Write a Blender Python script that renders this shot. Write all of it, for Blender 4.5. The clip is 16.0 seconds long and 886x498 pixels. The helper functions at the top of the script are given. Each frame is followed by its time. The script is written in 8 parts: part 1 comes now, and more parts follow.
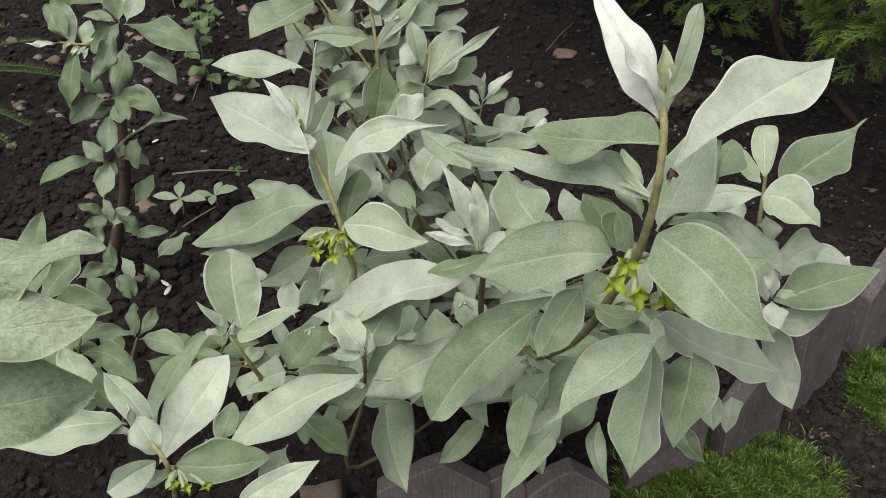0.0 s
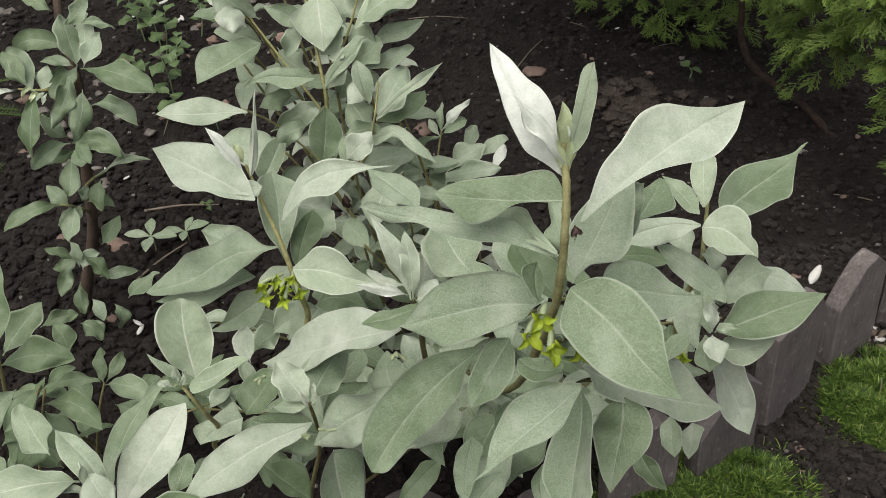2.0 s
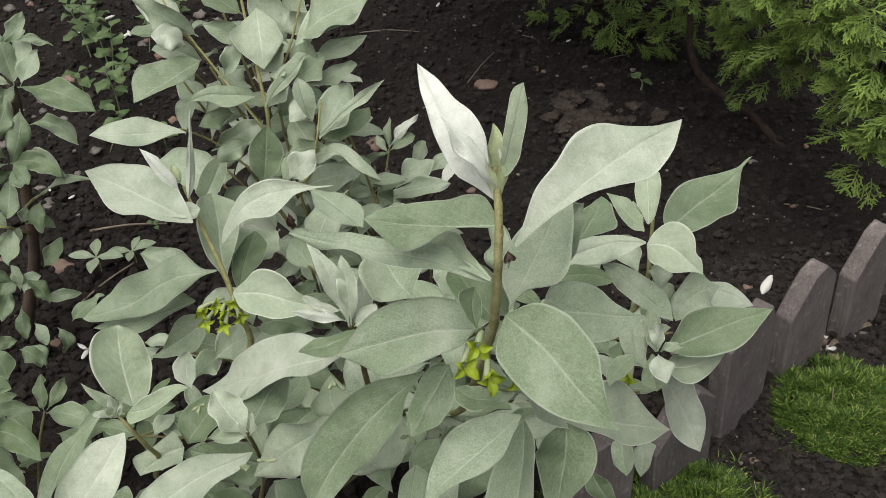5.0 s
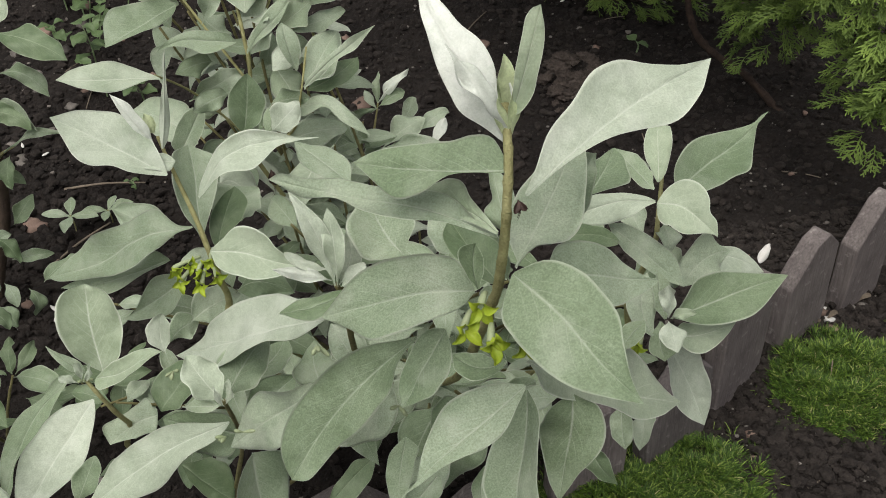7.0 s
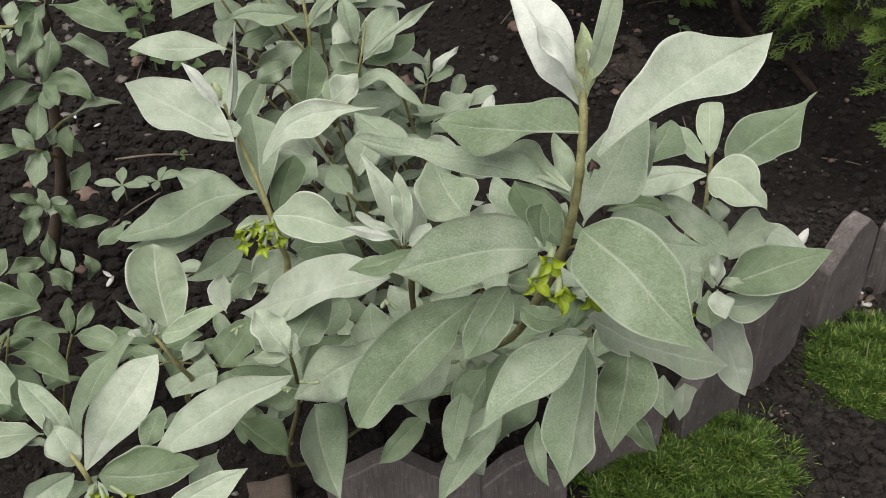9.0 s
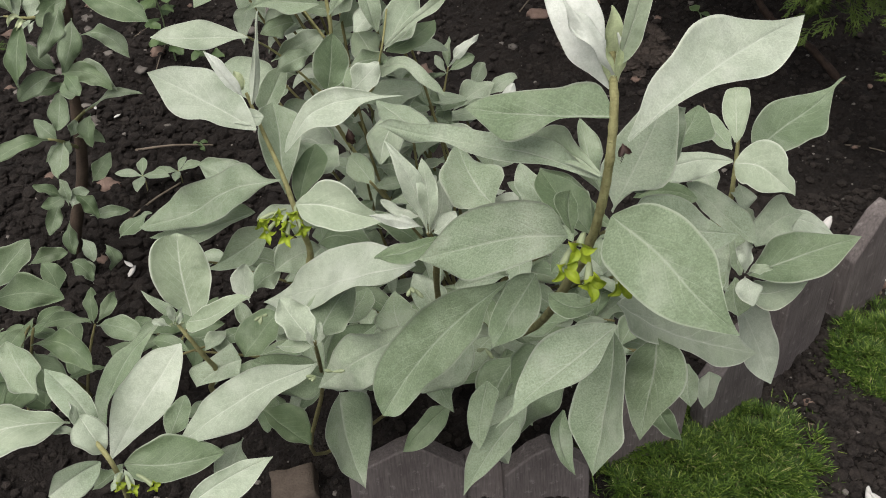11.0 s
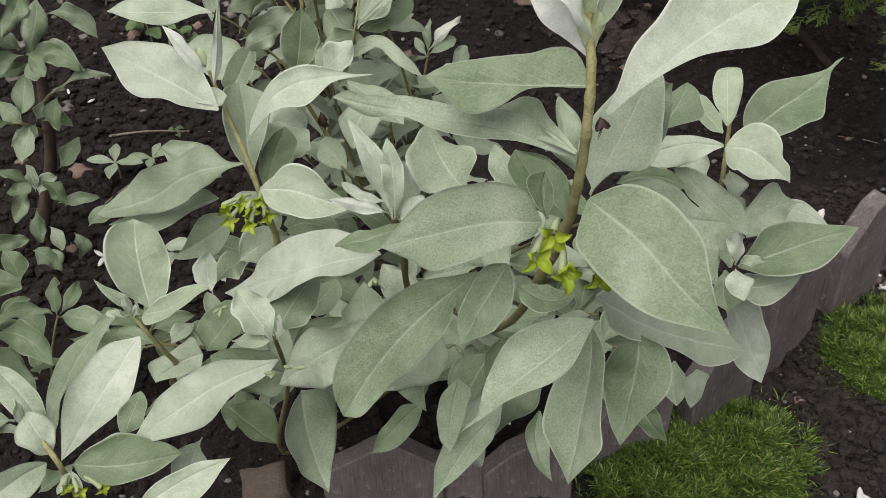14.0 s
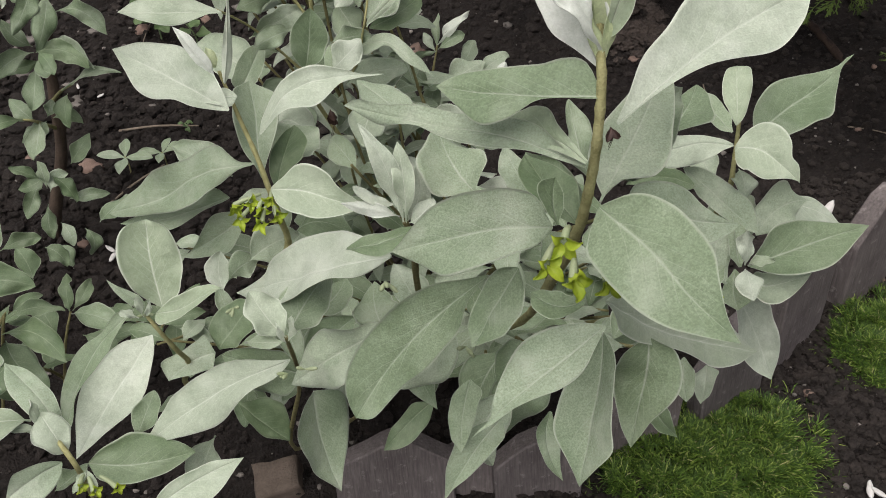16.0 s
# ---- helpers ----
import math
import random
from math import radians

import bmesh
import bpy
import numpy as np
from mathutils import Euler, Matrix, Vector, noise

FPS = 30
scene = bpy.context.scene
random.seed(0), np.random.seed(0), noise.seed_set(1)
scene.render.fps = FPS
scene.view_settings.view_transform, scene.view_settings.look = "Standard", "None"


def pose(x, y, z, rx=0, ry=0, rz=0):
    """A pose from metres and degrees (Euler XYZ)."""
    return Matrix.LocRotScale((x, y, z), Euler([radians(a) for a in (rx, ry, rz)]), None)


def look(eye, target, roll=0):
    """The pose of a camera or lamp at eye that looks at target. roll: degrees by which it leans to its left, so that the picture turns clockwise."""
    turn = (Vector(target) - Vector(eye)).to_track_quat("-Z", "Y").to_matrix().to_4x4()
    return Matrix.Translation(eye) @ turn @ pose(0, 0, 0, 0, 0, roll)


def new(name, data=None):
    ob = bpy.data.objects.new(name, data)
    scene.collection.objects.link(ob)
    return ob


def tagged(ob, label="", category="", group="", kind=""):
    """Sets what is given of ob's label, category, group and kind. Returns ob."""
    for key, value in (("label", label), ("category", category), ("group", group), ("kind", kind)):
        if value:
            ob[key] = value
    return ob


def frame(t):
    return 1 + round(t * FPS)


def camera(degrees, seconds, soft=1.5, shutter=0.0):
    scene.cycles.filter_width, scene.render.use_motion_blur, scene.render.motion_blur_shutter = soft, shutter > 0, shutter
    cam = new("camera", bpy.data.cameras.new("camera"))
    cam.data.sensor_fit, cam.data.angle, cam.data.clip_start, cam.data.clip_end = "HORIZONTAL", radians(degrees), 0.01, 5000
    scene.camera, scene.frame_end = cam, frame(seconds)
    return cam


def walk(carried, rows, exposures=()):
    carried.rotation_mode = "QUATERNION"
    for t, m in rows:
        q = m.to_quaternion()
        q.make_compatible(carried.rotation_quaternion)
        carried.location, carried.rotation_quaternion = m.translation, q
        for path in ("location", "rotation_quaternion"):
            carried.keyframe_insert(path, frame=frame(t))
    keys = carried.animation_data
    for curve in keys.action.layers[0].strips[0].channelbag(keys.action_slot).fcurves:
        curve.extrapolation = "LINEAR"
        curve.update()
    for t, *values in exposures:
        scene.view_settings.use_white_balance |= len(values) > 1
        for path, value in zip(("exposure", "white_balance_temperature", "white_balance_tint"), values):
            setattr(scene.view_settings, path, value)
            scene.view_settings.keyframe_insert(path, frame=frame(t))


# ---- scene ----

# ---- camera ----
cam = camera(50.0, 16.0, soft=0.95)
walk(cam, [
    (0.0, pose(-0.0478, -0.0270, 0.9020, 48.919, 1.509, 1.185)),
    (0.5, pose(-0.0283, -0.0159, 0.9109, 48.705, 2.599, 0.664)),
    (1.0, pose(-0.0282, -0.0067, 0.9210, 48.529, 2.778, -0.105)),
    (1.5, pose(-0.0197, -0.0139, 0.9159, 49.299, 3.159, -0.528)),
    (2.0, pose(-0.0102, -0.0113, 0.9166, 49.449, 3.336, -0.583)),
    (2.5, pose(-0.0094, -0.0013, 0.9150, 49.458, 3.345, -1.138)),
    (3.0, pose(-0.0052, -0.0037, 0.9159, 49.771, 3.111, -2.216)),
    (3.5, pose(0.0000, 0.0000, 0.9103, 50.042, 2.965, -2.481)),
    (4.0, pose(0.0036, 0.0051, 0.9117, 49.967, 2.871, -2.639)),
    (4.2, pose(0.0037, 0.0021, 0.9132, 50.013, 2.970, -2.853)),
    (6.3, pose(-0.0001, 0.0240, 0.8885, 49.725, 1.630, -3.267)),
    (6.5, pose(0.0017, 0.0341, 0.8779, 48.818, 1.614, -3.341)),
    (7.0, pose(-0.0033, 0.0336, 0.8774, 48.120, 1.366, -3.220)),
    (7.5, pose(-0.0029, 0.0269, 0.8831, 47.788, 1.394, -3.538)),
    (8.0, pose(-0.0065, 0.0239, 0.8828, 47.628, 0.859, -3.187)),
    (8.5, pose(-0.0202, 0.0139, 0.8822, 47.516, 1.139, -1.699)),
    (9.0, pose(-0.0225, 0.0076, 0.8860, 47.264, 1.428, -1.023)),
    (9.5, pose(-0.0253, 0.0076, 0.8841, 47.144, 1.540, -0.711)),
    (9.7, pose(-0.0276, 0.0074, 0.8841, 47.045, 1.736, -0.708)),
    (11.8, pose(-0.0263, 0.0130, 0.8817, 46.610, 2.283, -0.404)),
    (12.0, pose(-0.0235, 0.0158, 0.8779, 46.578, 2.271, -0.432)),
    (12.5, pose(-0.0110, 0.0202, 0.8949, 46.318, 3.326, -1.131)),
    (13.0, pose(-0.0178, 0.0241, 0.8882, 46.419, 2.508, -0.364)),
    (13.5, pose(-0.0234, 0.0327, 0.8657, 46.383, -0.694, 2.026)),
    (14.0, pose(-0.0166, 0.0350, 0.8547, 46.247, 1.573, -0.586)),
    (14.5, pose(-0.0188, 0.0352, 0.8645, 46.009, 2.006, -0.332)),
    (15.0, pose(-0.0171, 0.0381, 0.8614, 45.793, 2.251, -0.565)),
    (15.5, pose(-0.0173, 0.0392, 0.8634, 45.630, 2.120, -0.391)),
    (16.0, pose(-0.0175, 0.0381, 0.8619, 45.530, 2.128, -0.419)),
], exposures=[(0.0, 0.66, 6500, 10), (2.0, 0.63, 6500, 10), (4.0, 0.62, 6500, 10), (6.5, 0.59, 6500, 10), (9.0, 0.59, 6500, 10), (12.0, 0.61, 6480, 12.5), (16.0, 0.61, 6450, 14)])

# ---- light: bright overcast sky ----
world = bpy.data.worlds.new("world")
scene.world = world
world.use_nodes = True
wn, wl = world.node_tree.nodes, world.node_tree.links
sky = wn.new("ShaderNodeTexSky")
sky.sky_type, sky.sun_disc = "NISHITA", False
sky.sun_elevation, sky.sun_rotation = radians(58), radians(200)
sky.air_density, sky.dust_density = 1.0, 4.0
pale = wn.new("ShaderNodeHueSaturation")
pale.inputs["Saturation"].default_value = 0.25
wl.new(sky.outputs[0], pale.inputs["Color"])
wl.new(pale.outputs[0], wn["Background"].inputs[0])
wn["Background"].inputs[1].default_value = 0.05
sun = new("sun", bpy.data.lights.new("sun", "SUN"))
sun.data.energy, sun.data.angle, sun.data.color = 1.9, radians(70), (1.0, 0.96, 0.9)
sun.matrix_world = look((-1.0, -0.3, 4.5), (0, 0.6, 0.3))


# ---- materials ----
def material(name, rough=0.7, metal=0.0, sheen=0.0):
    m = bpy.data.materials.new(name)
    m.use_nodes = True
    b = m.node_tree.nodes["Principled BSDF"]
    b.inputs["Roughness"].default_value, b.inputs["Metallic"].default_value = rough, metal
    b.inputs["Sheen Weight"].default_value = sheen
    b.inputs["Specular IOR Level"].default_value = 0.3
    return m, m.node_tree.nodes, m.node_tree.links, b


def node(nodes, kind, **values):
    n = nodes.new(kind)
    for key, value in values.items():
        n.inputs[key].default_value = value
    return n


def ramp(nodes, links, source, stops):
    r = nodes.new("ShaderNodeValToRGB")
    e = r.color_ramp.elements
    while len(e) < len(stops):
        e.new(0.5)
    for k, (at, colour) in enumerate(stops):
        e[k].position, e[k].color = at, (*colour, 1)
    links.new(source, r.inputs[0])
    return r.outputs[0]


def mix(nodes, links, fac, a, b, how="MIX"):
    m = nodes.new("ShaderNodeMix")
    m.data_type, m.blend_type = "RGBA", how
    for slot, value in ((0, fac), (6, a), (7, b)):
        if isinstance(value, (int, float)):
            m.inputs[slot].default_value = value
        elif isinstance(value, tuple):
            m.inputs[slot].default_value = (*value, 1)
        else:
            links.new(value, m.inputs[slot])
    return m.outputs[2]


def bump(nodes, links, bsdf, height, strength, distance):
    b = node(nodes, "ShaderNodeBump", Strength=strength, Distance=distance)
    links.new(height, b.inputs["Height"])
    links.new(b.outputs[0], bsdf.inputs["Normal"])


def mottled(name, dark, light, scale, rough=0.8, grain=60.0, depth=0.4, distance=0.004, sheen=0.0, vary=0.12):
    """Two scales of noise between two colours, a little different on each object, with fine relief."""
    m, n, l, b = material(name, rough, sheen=sheen)
    tc = n.new("ShaderNodeTexCoord")
    big = node(n, "ShaderNodeTexNoise", Scale=scale, Detail=5.0, Roughness=0.6)
    fine = node(n, "ShaderNodeTexNoise", Scale=scale * grain, Detail=3.0, Roughness=0.65)
    l.new(tc.outputs["Object"], big.inputs[0])
    l.new(tc.outputs["Object"], fine.inputs[0])
    c = ramp(n, l, big.outputs[0], [(0.3, dark), (0.7, light)])
    c = mix(n, l, 0.35, c, ramp(n, l, fine.outputs[0], [(0.3, dark), (0.7, light)]))
    info = n.new("ShaderNodeObjectInfo")
    tone = ramp(n, l, info.outputs["Random"], [(0, (1 - vary,) * 3), (1, (1 + vary,) * 3)])
    l.new(mix(n, l, 1.0, c, tone, "MULTIPLY"), b.inputs["Base Color"])
    bump(n, l, b, fine.outputs[0], depth, distance)
    return m


def leaf_material(name, low, high, rib, sheen, vein=0.55, scales=0.5, gain=1.1):
    """A blade with a pale midrib and side veins along its own UV, fine silvery scales and soft blotches."""
    m, n, l, b = material(name, 0.46, sheen=sheen)
    b.inputs["Specular IOR Level"].default_value = 0.55
    b.inputs["Sheen Roughness"].default_value = 0.4
    uv = n.new("ShaderNodeUVMap")
    sep = n.new("ShaderNodeSeparateXYZ")
    l.new(uv.outputs[0], sep.inputs[0])

    def calc(op, a, c=None, d=None):
        k = n.new("ShaderNodeMath")
        k.operation = op
        for slot, value in enumerate((a, c, d)):
            if value is None:
                continue
            if isinstance(value, (int, float)):
                k.inputs[slot].default_value = value
            else:
                l.new(value, k.inputs[slot])
        return k.outputs[0]

    across = calc("ABSOLUTE", calc("SUBTRACT", sep.outputs[0], 0.5))
    along = sep.outputs[1]
    mid = calc("SUBTRACT", 1.0, calc("MULTIPLY", across, calc("MULTIPLY_ADD", along, 25.0, 28.0)))
    mid = calc("MULTIPLY", calc("MAXIMUM", mid, 0.0), calc("MULTIPLY_ADD", along, -0.45, 1.0))
    tc = n.new("ShaderNodeTexCoord")
    wob = node(n, "ShaderNodeTexNoise", Scale=40.0, Detail=2.0)
    l.new(tc.outputs["Object"], wob.inputs[0])
    slant = calc("SUBTRACT", calc("MULTIPLY", along, 8.0), calc("MULTIPLY", across, 7.0))
    slant = calc("ADD", slant, calc("MULTIPLY", wob.outputs[0], 0.9))
    saw = calc("ABSOLUTE", calc("SUBTRACT", calc("FRACT", slant), 0.5))
    side = calc("MAXIMUM", calc("SUBTRACT", 1.0, calc("MULTIPLY", saw, 15.0)), 0.0)
    side = calc("MULTIPLY", side, calc("SUBTRACT", 0.45, across))
    veins = calc("MINIMUM", calc("ADD", calc("MULTIPLY", mid, min(1.0, vein * 1.35)), calc("MULTIPLY", side, vein * 1.5)), 1.0)
    blotch = node(n, "ShaderNodeTexNoise", Scale=28.0, Detail=4.0, Roughness=0.6)
    l.new(tc.outputs["Object"], blotch.inputs[0])
    speck = node(n, "ShaderNodeTexNoise", Scale=1150.0, Detail=3.0, Roughness=0.7)
    l.new(tc.outputs["Object"], speck.inputs[0])
    felt = node(n, "ShaderNodeTexNoise", Scale=260.0, Detail=4.0, Roughness=0.65)
    l.new(tc.outputs["Object"], felt.inputs[0])
    bloom = node(n, "ShaderNodeTexNoise", Scale=55.0, Detail=3.0, Roughness=0.55)
    l.new(tc.outputs["Object"], bloom.inputs[0])
    c = ramp(n, l, blotch.outputs[0], [(0.3, low), (0.7, high)])
    fine = ramp(n, l, speck.outputs[0], [(0.36, (0.52, 0.57, 0.49)), (0.64, (1.42, 1.39, 1.43))])
    c = mix(n, l, scales, c, mix(n, l, 1.0, c, fine, "MULTIPLY"))
    net = node(n, "ShaderNodeTexVoronoi", Scale=330.0)
    net.feature = "DISTANCE_TO_EDGE"
    l.new(tc.outputs["Object"], net.inputs[0])
    mesh = ramp(n, l, net.outputs[0], [(0.0, (1.14, 1.13, 1.14)), (0.12, (0.97, 0.97, 0.97))])
    c = mix(n, l, scales * 0.6, c, mix(n, l, 1.0, c, mesh, "MULTIPLY"))
    c = mix(n, l, 1.0, c, ramp(n, l, felt.outputs[0], [(0.3, (0.9, 0.91, 0.89)), (0.7, (1.1, 1.09, 1.11))]), "MULTIPLY")
    c = mix(n, l, ramp(n, l, bloom.outputs[0], [(0.5, (0, 0, 0)), (0.72, (0.34, 0.34, 0.34))]), c, rib)
    info = n.new("ShaderNodeObjectInfo")
    tone = ramp(n, l, info.outputs["Random"], [(0, (0.76, 0.81, 0.70)), (0.5, (1, 1, 1)), (1, (1.17, 1.15, 1.18))])
    c = mix(n, l, 1.0, c, tone, "MULTIPLY")
    c = mix(n, l, veins, c, rib)
    # Bright rim along the margin: an edge highlight painted into the colour.
    edge = calc("MULTIPLY", calc("MAXIMUM", calc("SUBTRACT", across, 0.464), 0.0), 24.0)
    c = mix(n, l, edge, c, rib)
    c = mix(n, l, 1.0, c, (gain, gain, gain), "MULTIPLY")
    l.new(c, b.inputs["Base Color"])
    thin = n.new("ShaderNodeBsdfTranslucent")
    thin.inputs["Color"].default_value = (0.62, 0.68, 0.50, 1)
    both = n.new("ShaderNodeMixShader")
    both.inputs[0].default_value = 0.12
    l.new(b.outputs[0], both.inputs[1])
    l.new(thin.outputs[0], both.inputs[2])
    l.new(both.outputs[0], n["Material Output"].inputs["Surface"])
    height = calc("ADD", calc("MULTIPLY", speck.outputs[0], 0.4), calc("MULTIPLY", veins, -0.35))
    height = calc("ADD", height, calc("MULTIPLY", felt.outputs[0], 0.55))
    bump(n, l, b, height, 0.75, 0.0011)
    l.new(ramp(n, l, bloom.outputs[0], [(0.3, (0.56, 0.56, 0.56)), (0.7, (0.38, 0.38, 0.38))]), b.inputs["Roughness"])
    return m


# Graded tops: natural leaf tones, with light and shade worked into some picks.
SILVER_TOPS = (leaf_material("pale_silver_leaf", (0.355, 0.42, 0.31), (0.492, 0.55, 0.436), (0.70, 0.74, 0.64), 0.3, vein=0.6, scales=0.3),
               leaf_material("silver_leaf", (0.243, 0.312, 0.205), (0.349, 0.413, 0.295), (0.54, 0.58, 0.48), 0.25, scales=0.5),
               # Darker top; low leaves take it partly in place of shade.
               leaf_material("dark_silver_leaf", (0.135, 0.194, 0.103), (0.232, 0.297, 0.187), (0.46, 0.51, 0.40), 0.2, scales=0.55),
               leaf_material("bud_leaf", (0.40, 0.48, 0.24), (0.53, 0.59, 0.36), (0.6, 0.65, 0.45), 0.25, vein=0.3, scales=0.3),
               leaf_material("dull_green_leaf", (0.095, 0.15, 0.068), (0.175, 0.235, 0.13), (0.36, 0.42, 0.29), 0.15, scales=0.5),
               leaf_material("grey_leaf", (0.185, 0.25, 0.15), (0.285, 0.35, 0.235), (0.5, 0.54, 0.44), 0.22, scales=0.52))
SILVER_UNDER = leaf_material("silver_leaf_underside", (0.64, 0.69, 0.60), (0.75, 0.785, 0.705), (0.80, 0.83, 0.75), 0.3, vein=0.3, scales=0.16, gain=1.06)
GREEN_TOP = leaf_material("weed_leaf_top", (0.06, 0.108, 0.036), (0.115, 0.175, 0.065), (0.19, 0.26, 0.12), 0.0, vein=0.4, scales=0.3)
GREEN_UNDER = leaf_material("weed_leaf_underside", (0.13, 0.2, 0.08), (0.18, 0.26, 0.11), (0.22, 0.3, 0.15), 0.0, vein=0.3, scales=0.3)
PETAL = mottled("flower_petal", (0.20, 0.30, 0.02), (0.42, 0.50, 0.045), 120.0, 0.45, grain=6.0, depth=0.2, distance=0.0005)
TUBE = mottled("flower_tube", (0.27, 0.33, 0.18), (0.40, 0.45, 0.28), 150.0, 0.5, grain=8.0, depth=0.3, distance=0.0005)
BUD = mottled("silver_bud", (0.42, 0.47, 0.3), (0.58, 0.61, 0.42), 150.0, 0.5, grain=8.0, depth=0.3, distance=0.0005, sheen=0.2)
TWIG = mottled("scaly_twig", (0.235, 0.225, 0.085), (0.52, 0.50, 0.25), 140.0, 0.75, grain=7.0, depth=0.9, distance=0.0015)
BROWN_TWIG = mottled("brown_twig", (0.14, 0.125, 0.05), (0.34, 0.315, 0.15), 140.0, 0.8, grain=7.0, depth=0.9, distance=0.0015)
BARK = mottled("young_bark", (0.045, 0.032, 0.024), (0.13, 0.095, 0.07), 45.0, 0.85, grain=10.0, depth=0.8, distance=0.002)
SOIL = mottled("dark_soil", (0.008, 0.0063, 0.0057), (0.040, 0.032, 0.0275), 14.0, 0.95, grain=16.0, depth=1.0, distance=0.012, vary=0.0)
CLOD = mottled("soil_clod", (0.007, 0.0056, 0.005), (0.075, 0.061, 0.053), 48.0, 0.95, grain=14.0, depth=1.0, distance=0.006)


def board_material():
    """Grey weathered timber: fibres along its length, pale scuffs and dark damp stains."""
    m, n, l, b = material("weathered_board", 0.82)
    tc = n.new("ShaderNodeTexCoord")
    long = n.new("ShaderNodeMapping")
    long.inputs["Scale"].default_value = (1.0, 1.0, 0.07)
    l.new(tc.outputs["Object"], long.inputs[0])
    fibre = node(n, "ShaderNodeTexNoise", Scale=420.0, Detail=4.0, Roughness=0.65)
    l.new(long.outputs[0], fibre.inputs[0])
    stain = node(n, "ShaderNodeTexNoise", Scale=22.0, Detail=5.0, Roughness=0.65)
    l.new(tc.outputs["Object"], stain.inputs[0])
    scuff = node(n, "ShaderNodeTexNoise", Scale=95.0, Detail=4.0, Roughness=0.7)
    l.new(tc.outputs["Object"], scuff.inputs[0])
    c = ramp(n, l, stain.outputs[0], [(0.3, (0.075, 0.064, 0.062)), (0.7, (0.195, 0.172, 0.166))])
    c = mix(n, l, 0.45, c, ramp(n, l, fibre.outputs[0], [(0.3, (0.062, 0.053, 0.052)), (0.7, (0.25, 0.222, 0.213))]))
    c = mix(n, l, ramp(n, l, scuff.outputs[0], [(0.58, (0, 0, 0)), (0.72, (0.6, 0.6, 0.6))]), c, (0.36, 0.335, 0.32))
    info = n.new("ShaderNodeObjectInfo")
    c = mix(n, l, 1.0, c, ramp(n, l, info.outputs["Random"], [(0, (0.85, 0.85, 0.86)), (1, (1.15, 1.13, 1.12))]), "MULTIPLY")
    l.new(c, b.inputs["Base Color"])
    bump(n, l, b, fibre.outputs[0], 0.6, 0.002)
    return m


BOARD = board_material()
BROWN_STONE = mottled("brown_stone", (0.14, 0.095, 0.075), (0.29, 0.205, 0.165), 40.0, 0.8, grain=10.0, depth=0.5, distance=0.002, vary=0.25)
GREY_STONE = mottled("grey_stone", (0.10, 0.09, 0.08), (0.26, 0.235, 0.21), 40.0, 0.85, grain=10.0, depth=0.5, distance=0.002, vary=0.3)
DULL_ROCK = mottled("dull_rock", (0.075, 0.058, 0.045), (0.19, 0.15, 0.12), 35.0, 0.85, grain=10.0, depth=0.6, distance=0.003)
DRY_EARTH = mottled("dry_earth", (0.035, 0.028, 0.024), (0.16, 0.128, 0.108), 35.0, 0.95, grain=9.0, depth=1.0, distance=0.006)
PATH_SOIL = mottled("pale_soil", (0.009, 0.0072, 0.0064), (0.105, 0.086, 0.075), 55.0, 0.95, grain=14.0, depth=1.0, distance=0.006)
WHITE_PETAL = mottled("fallen_petal", (0.6, 0.58, 0.54), (0.8, 0.79, 0.76), 80.0, 0.6, grain=6.0, depth=0.2, distance=0.001)
DRY = mottled("dry_stalk", (0.12, 0.095, 0.07), (0.27, 0.225, 0.175), 60.0, 0.85, grain=8.0, depth=0.5, distance=0.001)
THUJA = mottled("scale_foliage", (0.036, 0.072, 0.014), (0.225, 0.325, 0.062), 30.0, 0.6, grain=12.0, depth=0.3, distance=0.001, vary=0.35)
NEEDLE = mottled("conifer_needle", (0.05, 0.10, 0.02), (0.11, 0.17, 0.04), 30.0, 0.55, grain=10.0, depth=0.3, distance=0.001)
BRANCH = mottled("conifer_branch", (0.02, 0.014, 0.011), (0.085, 0.056, 0.042), 90.0, 0.85, grain=10.0, depth=0.8, distance=0.002)
BUG = mottled("brown_husk", (0.03, 0.018, 0.014), (0.10, 0.06, 0.05), 300.0, 0.5, grain=6.0, depth=0.4, distance=0.0005)


def grass_material():
    m, n, l, b = material("fine_grass", 0.55)
    geo = n.new("ShaderNodeNewGeometry")
    c = ramp(n, l, geo.outputs["Random Per Island"], [(0, (0.022, 0.05, 0.008)), (0.45, (0.048, 0.098, 0.011)), (0.84, (0.125, 0.205, 0.028)), (0.97, (0.26, 0.34, 0.07)), (1, (0.42, 0.38, 0.2))])
    l.new(c, b.inputs["Base Color"])
    return m


GRASS = grass_material()


# ---- building helpers ----
def mesh_of(bm, name, *mats):
    me = bpy.data.meshes.new(name)
    bm.to_mesh(me)
    bm.free()
    for m in mats:
        me.materials.append(m)
    for p in me.polygons:
        p.use_smooth = True
    return me


def part(name, bm, mat, parent, label=""):
    ob = new(name, mesh_of(bm, name, mat))
    ob.parent = parent
    return tagged(ob, label)


def thing(name, place, label, category, group="", kind=""):
    ob = new(name)
    ob.location = place
    ob.empty_display_size = 0.02
    return tagged(ob, label, category, group, kind)


def attach(name, me, parent, label=""):
    """A mesh in world places, linked under a thing or a part of one."""
    ob = new(name, me)
    root = parent
    shift = Vector(parent.location)
    while root.parent:
        root = root.parent
        shift += root.location
    ob.parent = parent
    ob.location = -shift
    return tagged(ob, label)


